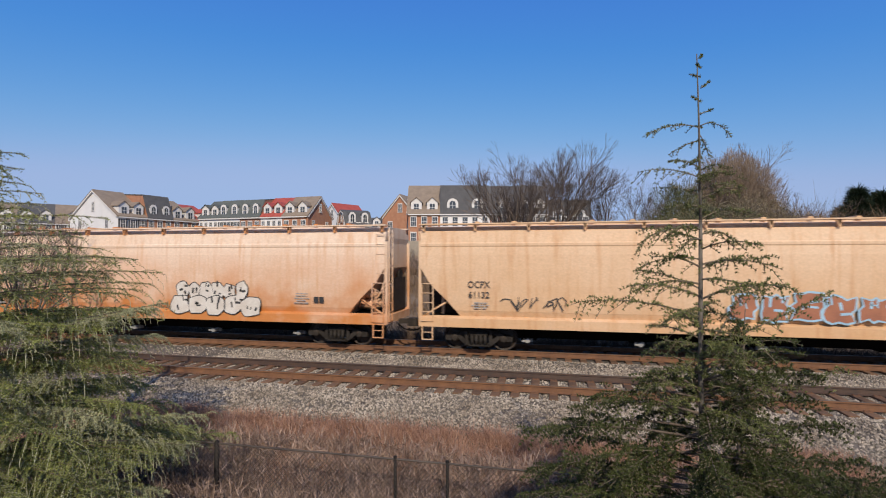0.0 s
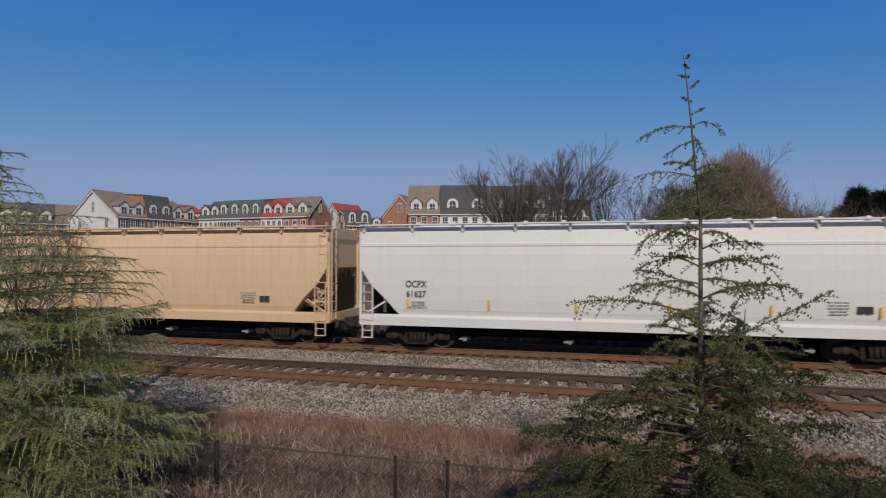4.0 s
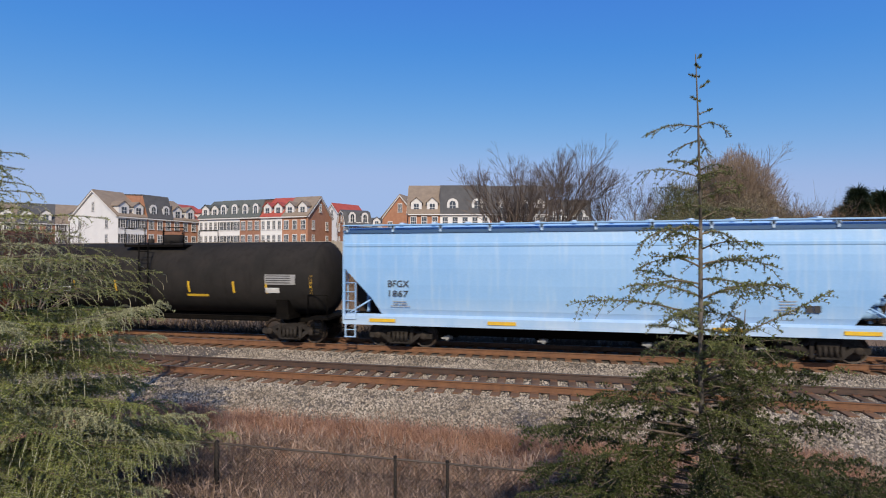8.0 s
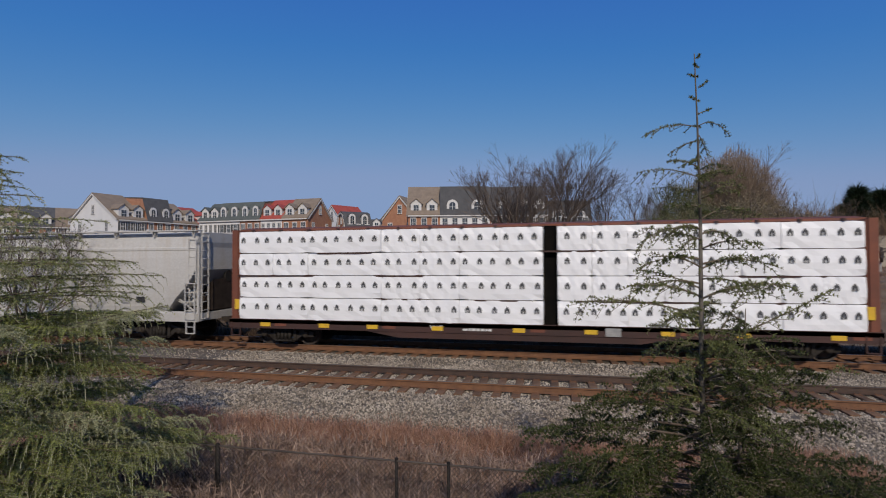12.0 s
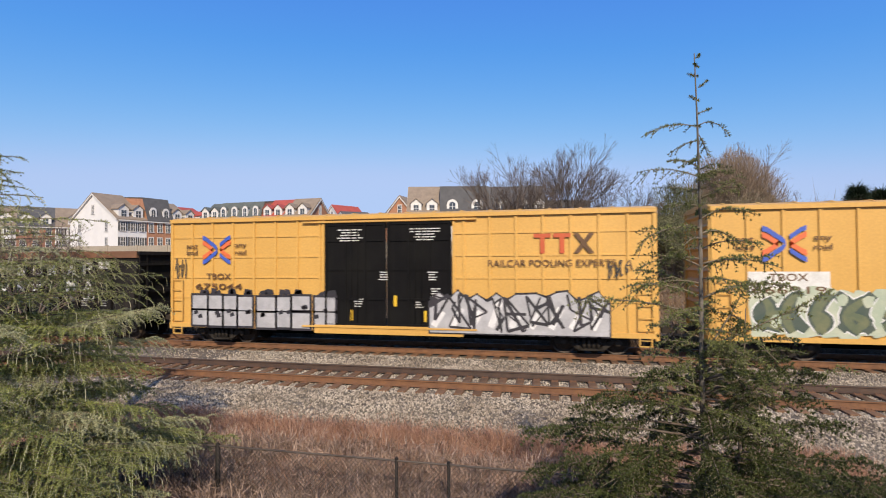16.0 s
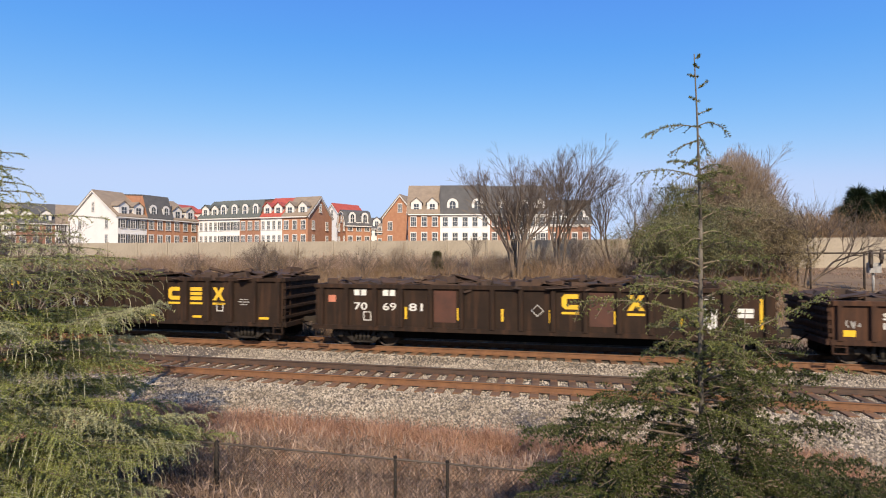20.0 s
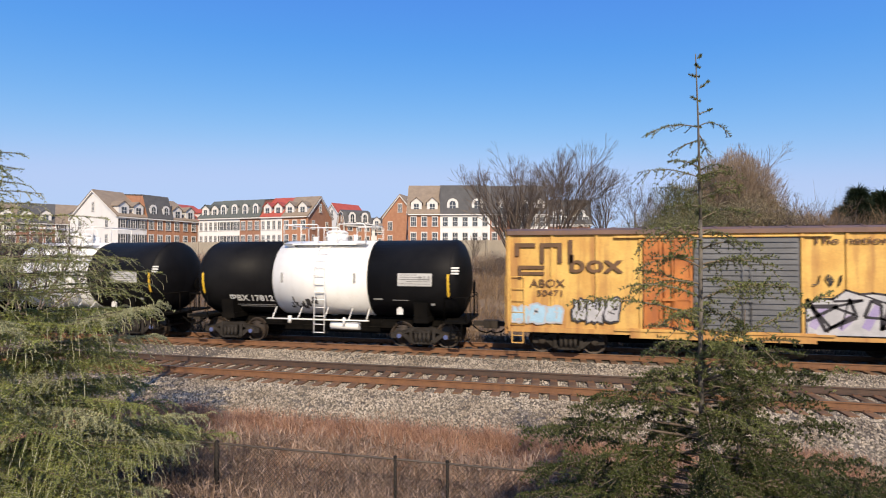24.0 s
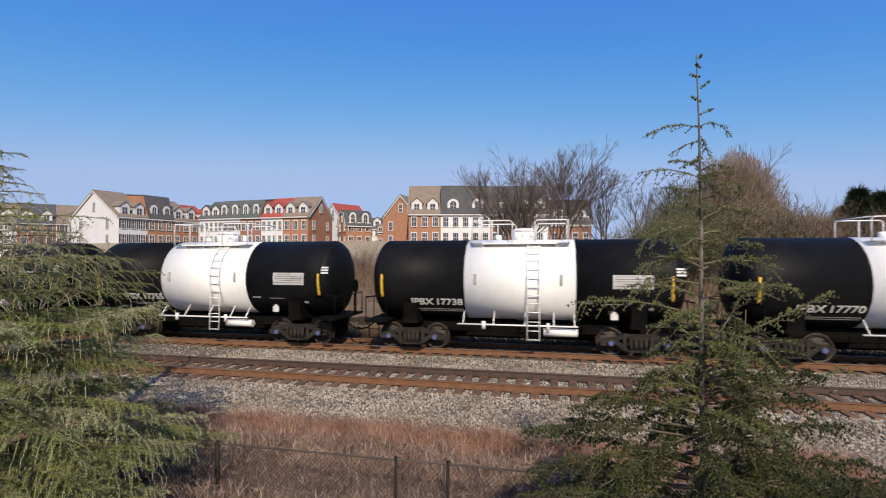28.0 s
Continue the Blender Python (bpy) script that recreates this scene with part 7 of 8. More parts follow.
            for cx, cz, rx, rz in ((-3.05, 1.62, 0.62, 0.55), (-2.95, 1.55, 0.28, 0.40), (-1.80, 1.50, 0.60, 0.48)):
                ring = [(cx + rx * math.cos(q * 0.45) * (1 + 0.12 * math.sin(q * 1.7)), y - 0.002, cz + rz * math.sin(q * 0.45)) for q in range(15)]
                loops.pipe(ring, 0.013)
            part("graffiti", loops, M_GREYMARK, car, "looping pale chalk scrawl")
            scrawl(car, -2.2, 1.3, 0.9, 0.45, M_GREYMARK, y - 0.003, seed, 6)
            scrawl(car, -7.45, 1.25, 0.36, 0.7, M_WHITEMARK, y - 0.003, seed + 3, 5)
            fx, fz, fw = xs[n - 3] + 0.35, 1.25, 0.30
            panel_bits(car, xs[n - 2] + 0.3, y, 1.5, 0.5, 0.3, M_GREYMARK, 3, seed)
        if k:
            for i in range(3):
                a = xs[1 + i] + 0.30
                if i < 2:
                    part("lettering", Shape().box(a, a + 0.21, y - 0.005, y, top - 0.34, top - 0.12).box(a + 0.27, a + 0.48, y - 0.005, y, top - 0.34, top - 0.12), ink, car, "owner's initials as plain bars")
                letter(num[2 * i:2 * i + 2], 0.28, a, y, top - 0.88, ink, car, 0.52, 0.01)
            gap, first = ((2.14, 1.28) if k == 1 else (xs[1] - xs[0], xs[10] + 0.17))
            zl = top - (0.70 if k == 1 else 0.84)
            block_logo(car, first, zl, (gap if k == 2 else gap / 2) * 3, 0.52, M_YELLOWMARK, y, without=(1,) if k == 1 else ())
            line = Shape()
            for i in ((0, 1) if k == 1 else (0, 1, 2)):
                line.box(first + gap * i, first + gap * i + 0.56, y - 0.006, y, zl - 0.17, zl - 0.09)
            part("logo_line", line, M_YELLOWMARK, car)
        plates("reflector", marks, M_YELLOWMARK, car)
        for a, b in rust:
            part("side_patch", Shape().box(a, b, y - 0.008, y, 1.05 if k == 1 else 0.95, top - 0.12), W_RUSTPANEL, car, "panel of bare red rust")
        t = 0.03
        fr = Shape().box(fx, fx + fw, y - 0.006, y, fz, fz + t).box(fx, fx + fw, y - 0.006, y, fz + 0.3, fz + 0.3 + t).box(fx, fx + t, y - 0.006, y, fz + t, fz + 0.3).box(fx + fw - t, fx + fw, y - 0.006, y, fz + t, fz + 0.3)
        part("stencil", fr, M_WHITEMARK, car, "white stencilled frame")
        scrap(x0, x1, top - 0.12, 0.55 if k != 2 else 0.6, seed)


make_gondolas()

# ---------------------------------------------------------------- plants
M_BARK = surface("grey_brown_cedar_bark", (0.10, 0.075, 0.055), (0.15, 0.12, 0.095), 6, 0.9, 0, 0.5, 40)
M_PALETWIG = surface("pale_drooping_shoot", (0.40, 0.39, 0.27), (0.26, 0.25, 0.15), 6, 0.8, 0, 0.1, 40)
M_CEDARBARK = surface("dark_young_cedar_bark", (0.15, 0.135, 0.115), (0.07, 0.06, 0.05), 6, 0.9, 0, 0.5, 40)
M_TWIG = surface("pale_grey_twig", (0.20, 0.165, 0.12), (0.14, 0.11, 0.08), 6, 0.9, 0, 0.2, 40)
M_BAREWOOD = surface("bare_winter_wood", (0.12, 0.092, 0.075), (0.18, 0.14, 0.112), 1, 0.9, 0, 0.2, 10)
# Two copies of one needle: dark for shaded lower boughs, bright for lit upper.
M_NEEDLE = leafy("shaded_cedar_needles", (0.004, 0.008, 0.003), (0.115, 0.138, 0.040))
M_NEEDLELIT = leafy("lit_cedar_needles", (0.016, 0.026, 0.007), (0.29, 0.315, 0.11))
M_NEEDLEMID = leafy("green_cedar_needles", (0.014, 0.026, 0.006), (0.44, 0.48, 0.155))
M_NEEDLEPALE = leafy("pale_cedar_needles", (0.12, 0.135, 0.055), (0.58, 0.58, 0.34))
M_OLIVE = leafy("olive_conifer_needles", (0.11, 0.092, 0.050), (0.34, 0.275, 0.165))
M_OLIVEGREEN = leafy("olive_green_shrub_leaves", (0.055, 0.060, 0.025), (0.22, 0.215, 0.105))
M_OLIVEFIR = leafy("olive_green_fir_needles", (0.04, 0.045, 0.02), (0.10, 0.10, 0.05))
M_DARKNEEDLE = leafy("dark_fir_needles", (0.014, 0.026, 0.013), (0.030, 0.045, 0.022))
M_DRYGRASS = leafy("reddish_dry_grass", (0.20, 0.095, 0.062), (0.56, 0.36, 0.26), 0.8)
M_DRYWEED = leafy("grey_brown_dry_weeds", (0.065, 0.042, 0.032), (0.54, 0.40, 0.32), 0.8)
M_SHADEWEED = leafy("dark_weeds_for_train_shade", (0.035, 0.024, 0.017), (0.16, 0.105, 0.07), 0.9)
M_BRUSH = leafy("brown_winter_brush", (0.15, 0.095, 0.06), (0.34, 0.24, 0.15), 0.9)
M_TANTWIG = leafy("tan_withered_foliage", (0.19, 0.140, 0.100), (0.42, 0.325, 0.235), 0.9)
M_GREENGRASS = leafy("green_grass", (0.03, 0.045, 0.012), (0.15, 0.16, 0.06), 0.8)


def triangles(name, tri):
    """A mesh of loose triangles from an array of shape (n, 3, 3)."""
    n = len(tri)
    me = bpy.data.meshes.new(name)
    me.vertices.add(n * 3)
    me.loops.add(n * 3)
    me.polygons.add(n)
    me.vertices.foreach_set("co", np.asarray(tri, np.float32).ravel())
    me.loops.foreach_set("vertex_index", np.arange(n * 3, dtype=np.int32))
    me.polygons.foreach_set("loop_start", np.arange(0, n * 3, 3, dtype=np.int32))
    me.update(calc_edges=True)
    return me


def unit(a):
    return a / np.maximum(np.linalg.norm(a, axis=-1, keepdims=True), 1e-9)


def blades(base, way, length, width, rng, bend=0.0):
    """Thin triangles from base points along way."""
    side = unit(np.cross(way, unit(rng.normal(size=way.shape))))
    tip = base + way * length[:, None]
    if bend:
        tip[:, 2] -= bend * length
    w = side * width[:, None] * 0.5
    return np.stack([base - w, base + w, tip], 1)


def curve3(a, b, c, n):
    t = np.linspace(0, 1, n)[:, None]
    return (1 - t) ** 2 * a + 2 * t * (1 - t) * b + t ** 2 * c


def bough(root, tip, lift, rng, twig=0.30, every=0.055, needles=26, nlen=0.034, droop=0.5, thick=0.012, start=0.2, wide=0.006, hang=0.0035, shoots=0, flat=1.0, spurs=2):
    """One cedar bough: a bent limb, side twigs that hang at their ends, and needles all along. Returns wood and needle triangles."""
    root, tip = np.array(root, float), np.array(tip, float)
    mid = (root + tip) / 2 + np.array([0, 0, lift])
    length = np.linalg.norm(tip - root)
    n = max(6, int(length / 0.06))
    path = curve3(root, mid, tip, n)
    wood, fine = Shape(), Shape()
    wood.path(path, [thick * (1 - 0.85 * i / n) for i in range(n)], 5)
    segs = []
    d = unit(np.gradient(path, axis=0))
    for i in range(n - 1):
        if i / n > start * 0.6:
            segs.append((path[i], path[i + 1]))
    k = max(3, int(length * (1 - start) / every))
    for j in range(k):
        u = start + (1 - start) * (j + rng.random()) / k
        p = path[min(int(u * (n - 1)), n - 1)]
        f = d[min(int(u * (n - 1)), n - 1)]
        side = unit(np.cross(f, np.array([0, 0, 1.0])))
        sgn = 1 if j % 2 else -1
        ln = twig * (0.35 + 0.65 * math.sin(math.pi * min(1, 0.18 + 0.8 * (1 - u)))) * rng.uniform(0.6, 1.2) * min(1.0, length / 0.6)
        way = unit(f * rng.uniform(0.45, 0.9) + side * sgn * rng.uniform(0.35, 1.0) + np.array([0, 0, flat * rng.uniform(-0.5, 0.65)]))
        q0, q2 = p, p + way * ln - np.array([0, 0, droop * ln * rng.uniform(0.5, 1.2)])
        q1 = p + way * ln * 0.6 + np.array([0, 0, 0.04 * ln])
        m = max(3, int(ln / 0.05))
        tp = curve3(q0, q1, q2, m)
        for a, b in zip(tp, tp[1:]):
            segs.append((a, b))
        if shoots and rng.random() < shoots:
            e = tp[-1]
            ln2 = rng.uniform(0.10, 0.24)
            sh = curve3(e, e + way * 0.5 * ln2 + np.array([0, 0, 0.02]), e + way * 0.55 * ln2 - np.array([0, 0, 0.85 * ln2]), 4)
            for a, b in zip(sh, sh[1:]):
                fine.tube(a, b, hang * 0.9, hang * 0.65, k=3, caps=False, smooth=False)
        for a, b in zip(tp[:-1:2], tp[2::2]):
            fine.tube(a, b, hang, hang * 0.7, k=3, caps=False, smooth=False)
    A = np.array([s[0] for s in segs])
    B = np.array([s[1] for s in segs])
    reps = needles
    A, B = np.repeat(A, reps, 0), np.repeat(B, reps, 0)
    t = (np.floor(rng.random((len(A), 1)) * spurs) + 0.5) / spurs + rng.normal(size=(len(A), 1)) * 0.05
    base = A + (B - A) * t
    f = unit(B - A)
    r = unit(rng.normal(size=base.shape))
    r = unit(r - f * np.sum(r * f, 1, keepdims=True))
    way = unit(f * 0.45 + r * 1.0)
    return wood, fine, blades(base, way, nlen * rng.uniform(0.6, 1.25, len(base)), np.full(len(base), wide), rng)


def add_bough(tree, mat, *args, twig_mat=None, **kw):
    wood, fine, tri = bough(*args, **kw)
    b = part("branch", wood, M_TWIG if kw.get("thick", 0.012) < 0.012 else M_BARK, tree)
    part("twig_spray", fine, twig_mat or M_TWIG, b, kind="stuff")
    part("needles", triangles("needles", tri), mat, b, "drooping sprays of short green needles", kind="stuff")


def tapered(points, radii, k=10):
    return Shape().path(points, radii, k)


SWAY = []


def young_cedar():
    """Slender young cedar before the fence; its top bends in the wind."""
    rng = np.random.default_rng(8)
    base = pose(1.48, 5.43, -0.62, 0, 0, YAW)
    tree = thing("young_cedar", "slender young cedar with sparse drooping green boughs", "tree", at=base)
    zp = 4.40                                     # height of the hinge over the foot
    part("trunk", tapered([(0.02, 0, 0), (0.0, 0, 1.5), (-0.01, 0, 3.0), (0, 0, zp)], (0.040, 0.031, 0.024, 0.017)), M_CEDARBARK, tree)
    top = part("leader", tapered([(0, 0, 0), (-0.008, 0, 0.5), (-0.015, 0, 1.0), (-0.035, 0, 1.68)], (0.015, 0.012, 0.009, 0.005)), M_CEDARBARK, tree, "thin swaying top shoot", pose(0, 0, zp))
    SWAY.append((top, zp))
    # boughs of the top: height of root, reach to the side, in depth, rise of the tip, lift
    for z, x, y, up, lift, tw in ((1.64, 0.025, 0.01, 0.04, 0.0, 0.02), (1.54, -0.045, -0.01, 0.04, 0.0, 0.03), (1.45, -0.10, 0.02, 0.03, 0.0, 0.05), (1.33, 0.09, -0.02, 0.07, 0.0, 0.05), (1.20, -0.11, -0.03, 0.04, 0.0, 0.06), (1.07, 0.14, 0.02, 0.06, 0.0, 0.08), (0.93, -0.57, 0.05, -0.09, 0.14, 0.16),
                                  (0.95, 0.29, -0.05, -0.13, 0.16, 0.15), (0.80, -0.28, 0.1, -0.13, 0.05, 0.14), (0.85, 0.2, 0.2, -0.2, 0.05, 0.14), (0.62, -0.26, -0.1, -0.12, 0.03, 0.12),
                                  (0.42, -0.64, 0.0, 0.05, 0.12, 0.22), (0.5, 0.12, -0.35, -0.05, 0.1, 0.15), (0.20, 0.46, 0.05, 0.28, -0.03, 0.16), (0.66, 0.1, 0.3, -0.1, 0.06, 0.12), (0.25, -0.35, 0.25, 0.1, 0.08, 0.2), (0.3, 0.35, -0.2, -0.02, 0.12, 0.18)):
        add_bough(top, M_NEEDLELIT, (0, 0, z), (x, y, z + up), lift, rng, twig=tw, every=0.05, needles=20, nlen=0.024, droop=0.6, thick=0.006, start=0.05, wide=0.0065)
    # boughs of the fixed part: the clearest first
    for z, x, y, up, lift, tw in ((3.92, -0.50, 0.0, 0.10, 0.10, 0.25), (3.95, 0.80, 0.05, -0.03, 0.12, 0.25), (3.62, -0.78, -0.1, 0.12, 0.12, 0.2), (3.42, -1.27, 0.0, 0.15, 0.16, 0.22), (3.6, 0.90, -0.1, 0.1, 0.2, 0.22),
                                  (3.05, 0.55, 0.1, 0.75, -0.1, 0.2), (2.55, 1.45, 0.0, 0.38, -0.12, 0.2), (3.1, 1.25, -0.1, 0.6, -0.05, 0.2), (3.75, -0.62, 0.2, -0.1, 0.15, 0.24), (4.3, -0.6, 0.1, -0.15, 0.16, 0.25), (4.25, 0.5, 0.2, -0.1, 0.16, 0.25), (4.2, -0.35, -0.3, -0.12, 0.1, 0.2)):
        add_bough(tree, M_NEEDLELIT, (0, 0, z), (x, y, z + up), lift, rng, twig=tw, every=0.042, needles=23, nlen=0.029, droop=0.55, thick=0.011, start=0.10, wide=0.0075)
    for i in range(22):
        z = 2.3 + 2.2 * i / 22
        a = i * 2.4 + rng.uniform(-0.4, 0.4)
        reach = rng.uniform(0.48, 0.78)
        add_bough(tree, M_NEEDLELIT, (0, 0, z), (reach * math.cos(a), reach * math.sin(a), z + rng.uniform(-0.12, 0.2)), rng.uniform(0.04, 0.16), rng, twig=0.2, every=0.042, needles=22, nlen=0.029, droop=0.55, thick=0.009, start=0.12, wide=0.0075)
    for i in range(7):
        z = 0.05 + 0.55 * i / 7
        a = i * 2.4 + 1.0
        reach = rng.uniform(0.3, 0.5)
        add_bough(top, M_NEEDLELIT, (0, 0, z), (reach * math.cos(a), reach * math.sin(a), z + rng.uniform(-0.1, 0.12)), 0.08, rng, twig=0.15, every=0.04, needles=26, nlen=0.026, droop=0.5, thick=0.007, start=0.08, wide=0.007)
    for i in range(40):
        z = 3.0 - 1.6 * (i / 40) ** 0.66
        a = i * 2.4 + rng.uniform(-0.4, 0.4)
        reach = float(np.interp(z, [1.3, 1.9, 2.25, 2.5, 3.0], [1.65, 1.55, 1.30, 0.80, 0.70])) * rng.uniform(0.6, 1.08)
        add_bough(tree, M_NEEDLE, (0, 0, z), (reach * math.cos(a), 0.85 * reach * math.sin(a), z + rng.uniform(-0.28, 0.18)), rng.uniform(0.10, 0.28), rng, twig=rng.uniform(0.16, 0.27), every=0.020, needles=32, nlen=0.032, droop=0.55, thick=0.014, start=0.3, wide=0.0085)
    for i in range(22):
        z = 0.2 + 1.05 * rng.random()
        a = rng.uniform(0, 6.283)
        reach = rng.uniform(1.0, 1.75) * (1.15 - 0.2 * z)
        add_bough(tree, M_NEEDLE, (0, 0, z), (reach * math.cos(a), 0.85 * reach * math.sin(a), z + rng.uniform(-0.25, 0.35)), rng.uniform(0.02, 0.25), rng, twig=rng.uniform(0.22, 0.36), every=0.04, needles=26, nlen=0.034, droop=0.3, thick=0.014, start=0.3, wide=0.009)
    # short dense growth round the stem
    for i in range(34):
        z = 1.45 + 1.9 * i / 34
        a = i * 2.4 + rng.uniform(-0.5, 0.5)
        reach = rng.uniform(0.35, 0.75) * (1.25 - 0.25 * (z - 1.45))
        # Shaded needle copy low down, lit copy higher up.
        add_bough(tree, M_NEEDLE if z < 2.3 else M_NEEDLELIT, (0, 0, z), (reach * math.cos(a), reach * math.sin(a), z + rng.uniform(-0.1, 0.25)), rng.uniform(0.04, 0.14), rng, twig=rng.uniform(0.16, 0.26), every=0.024, needles=26, nlen=0.032, droop=0.5, thick=0.010, start=0.08, wide=0.008)
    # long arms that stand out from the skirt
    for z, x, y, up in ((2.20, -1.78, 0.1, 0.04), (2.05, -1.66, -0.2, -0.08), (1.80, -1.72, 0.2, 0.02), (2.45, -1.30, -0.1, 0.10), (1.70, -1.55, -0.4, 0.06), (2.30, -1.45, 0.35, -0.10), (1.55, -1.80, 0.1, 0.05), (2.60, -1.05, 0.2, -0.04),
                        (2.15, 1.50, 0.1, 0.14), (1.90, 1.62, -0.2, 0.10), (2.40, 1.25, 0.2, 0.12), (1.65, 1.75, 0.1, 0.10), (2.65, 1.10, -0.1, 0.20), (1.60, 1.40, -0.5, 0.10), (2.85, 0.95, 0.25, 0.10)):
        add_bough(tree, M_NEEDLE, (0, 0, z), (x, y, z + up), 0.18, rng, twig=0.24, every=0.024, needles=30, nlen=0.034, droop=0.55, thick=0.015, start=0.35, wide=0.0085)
    stem = [(0.30, 0.05, 0.9), (0.36, 0.05, 1.8), (0.42, 0.03, 2.7), (0.44, 0.0, 3.5)]
    part("side_stem", tapered(stem, (0.02, 0.016, 0.011, 0.004)), M_BARK, tree)
    for z in np.linspace(1.7, 3.4, 20):
        a = rng.uniform(0, 6.3)
        reach = 0.25 + 0.35 * rng.random()
        add_bough(tree, M_NEEDLE, (0.40, 0.03, z), (0.40 + reach * math.cos(a), 0.03 + reach * math.sin(a), z + rng.uniform(0, 0.2)), 0.06, rng, twig=0.18, every=0.04, needles=24, nlen=0.028, droop=0.4, thick=0.008, start=0.1, wide=0.008)


young_cedar()


def big_cedar():
    """Broad cedar whose trunk stands outside the view; its layered boughs hang at the tips."""
    rng = np.random.default_rng(12)
    foot = -0.75
    tree = thing("weeping_cedar", "broad cedar with layered weeping grey-green boughs", "tree", at=pose(-9.2, 5.74, foot, 0, 0, YAW))
    part("trunk", tapered([(0, 0, -0.2), (0.03, 0, 2.5), (0, 0, 5), (0, 0, 8.6)], (0.24, 0.18, 0.11, 0.015)), M_BARK, tree)
    # shelves of boughs: height of the tips over the rails, reach, number
    for z, reach, n in ((5.75, 0.85, 2), (5.45, 1.05, 3), (5.05, 1.15, 3), (4.70, 1.35, 4), (4.30, 1.90, 4), (3.92, 2.30, 6), (3.50, 2.85, 11), (3.02, 2.95, 12),
                        (2.42, 3.05, 12), (1.80, 3.25, 14), (1.18, 3.40, 15), (0.58, 4.05, 17), (0.05, 4.25, 15)):
        sparse = z > 3.7
        for j in range(n):
            a = -0.85 + 1.6 * (j + rng.random()) / n if not sparse else rng.uniform(-0.4, 0.3)
            r = reach * rng.uniform(0.74, 1.04)
            h = z - foot + rng.uniform(-0.17, 0.17)
            pale = rng.random() < 0.22
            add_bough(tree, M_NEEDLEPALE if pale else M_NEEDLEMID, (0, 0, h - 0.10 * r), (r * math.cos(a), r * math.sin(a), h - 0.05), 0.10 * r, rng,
                      twig=0.30 if sparse else rng.uniform(0.28, 0.46), every=0.10 if sparse else (0.085 if z > 2.9 else 0.036), needles=14 if z > 2.9 else 22, nlen=0.032, droop=0.6, thick=0.014 if sparse else 0.020,
                      start=0.3, wide=0.0095, hang=0.0042, twig_mat=M_PALETWIG, shoots=0.15 if sparse else 0.22, flat=0.6)
    # one long arm, and boughs round the back
    for h, r, a in ((2.72, 3.62, 0.0), (2.62, 3.35, -0.12)):
        add_bough(tree, M_NEEDLEPALE, (0, 0, h - foot - 0.75), (r * math.cos(a), r * math.sin(a), h - foot), 0.05, rng, twig=0.34, every=0.06, needles=22, nlen=0.032, droop=0.5, thick=0.02, start=0.4, wide=0.0095, hang=0.0045, twig_mat=M_PALETWIG, shoots=0.5, flat=0.5)
    for j in range(26):
        h, a = 0.8 + 6.0 * j / 26, rng.uniform(1.3, 5.2)
        r = (3.9 - 0.45 * h) * rng.uniform(0.7, 1.0)
        add_bough(tree, M_NEEDLEMID, (0, 0, h), (r * math.cos(a), r * math.sin(a), h + 0.15), 0.1 * r, rng, twig=0.45, every=0.10, needles=14, nlen=0.034, droop=0.5, thick=0.022, start=0.3, wide=0.014, hang=0.005, twig_mat=M_PALETWIG)


big_cedar()


def spot(x, d):
    """The place d metres out along the view, x to its side as a share of d; and the ground's height there."""
    a = radians(YAW)
    X, Y = -math.sin(a) * d + math.cos(a) * x * d, math.cos(a) * d + math.sin(a) * x * d
    return X, Y, ground_z(X, Y)


def low_cedar(u, d, seed):
    """A low spreading cedar at the edge of the near bank."""
    rng = np.random.default_rng(seed)
    x, y, z = spot(u, d)
    tree = thing("low_cedar", "low spreading cedar on the near bank", "tree", at=pose(x, y, z, 0, 0, YAW))
    part("trunk", tapered([(0, 0, -0.1), (0, 0, 0.9), (0.02, 0, 1.6)], (0.04, 0.03, 0.008)), M_BARK, tree)
    for i in range(80):
        h = 0.2 + 1.3 * i / 80
        a = i * 2.4 + rng.uniform(-0.3, 0.3)
        r = (1.5 - 0.55 * h) * rng.uniform(0.7, 1.05)
        add_bough(tree, M_NEEDLE, (0, 0, h), (r * math.cos(a), r * math.sin(a), h + rng.uniform(-0.05, 0.2)), 0.1, rng, twig=0.34, every=0.045, needles=24, nlen=0.034, droop=0.5, thick=0.012, start=0.15, wide=0.009)


low_cedar(0.90, 5.4, 33)
low_cedar(0.76, 5.9, 34)


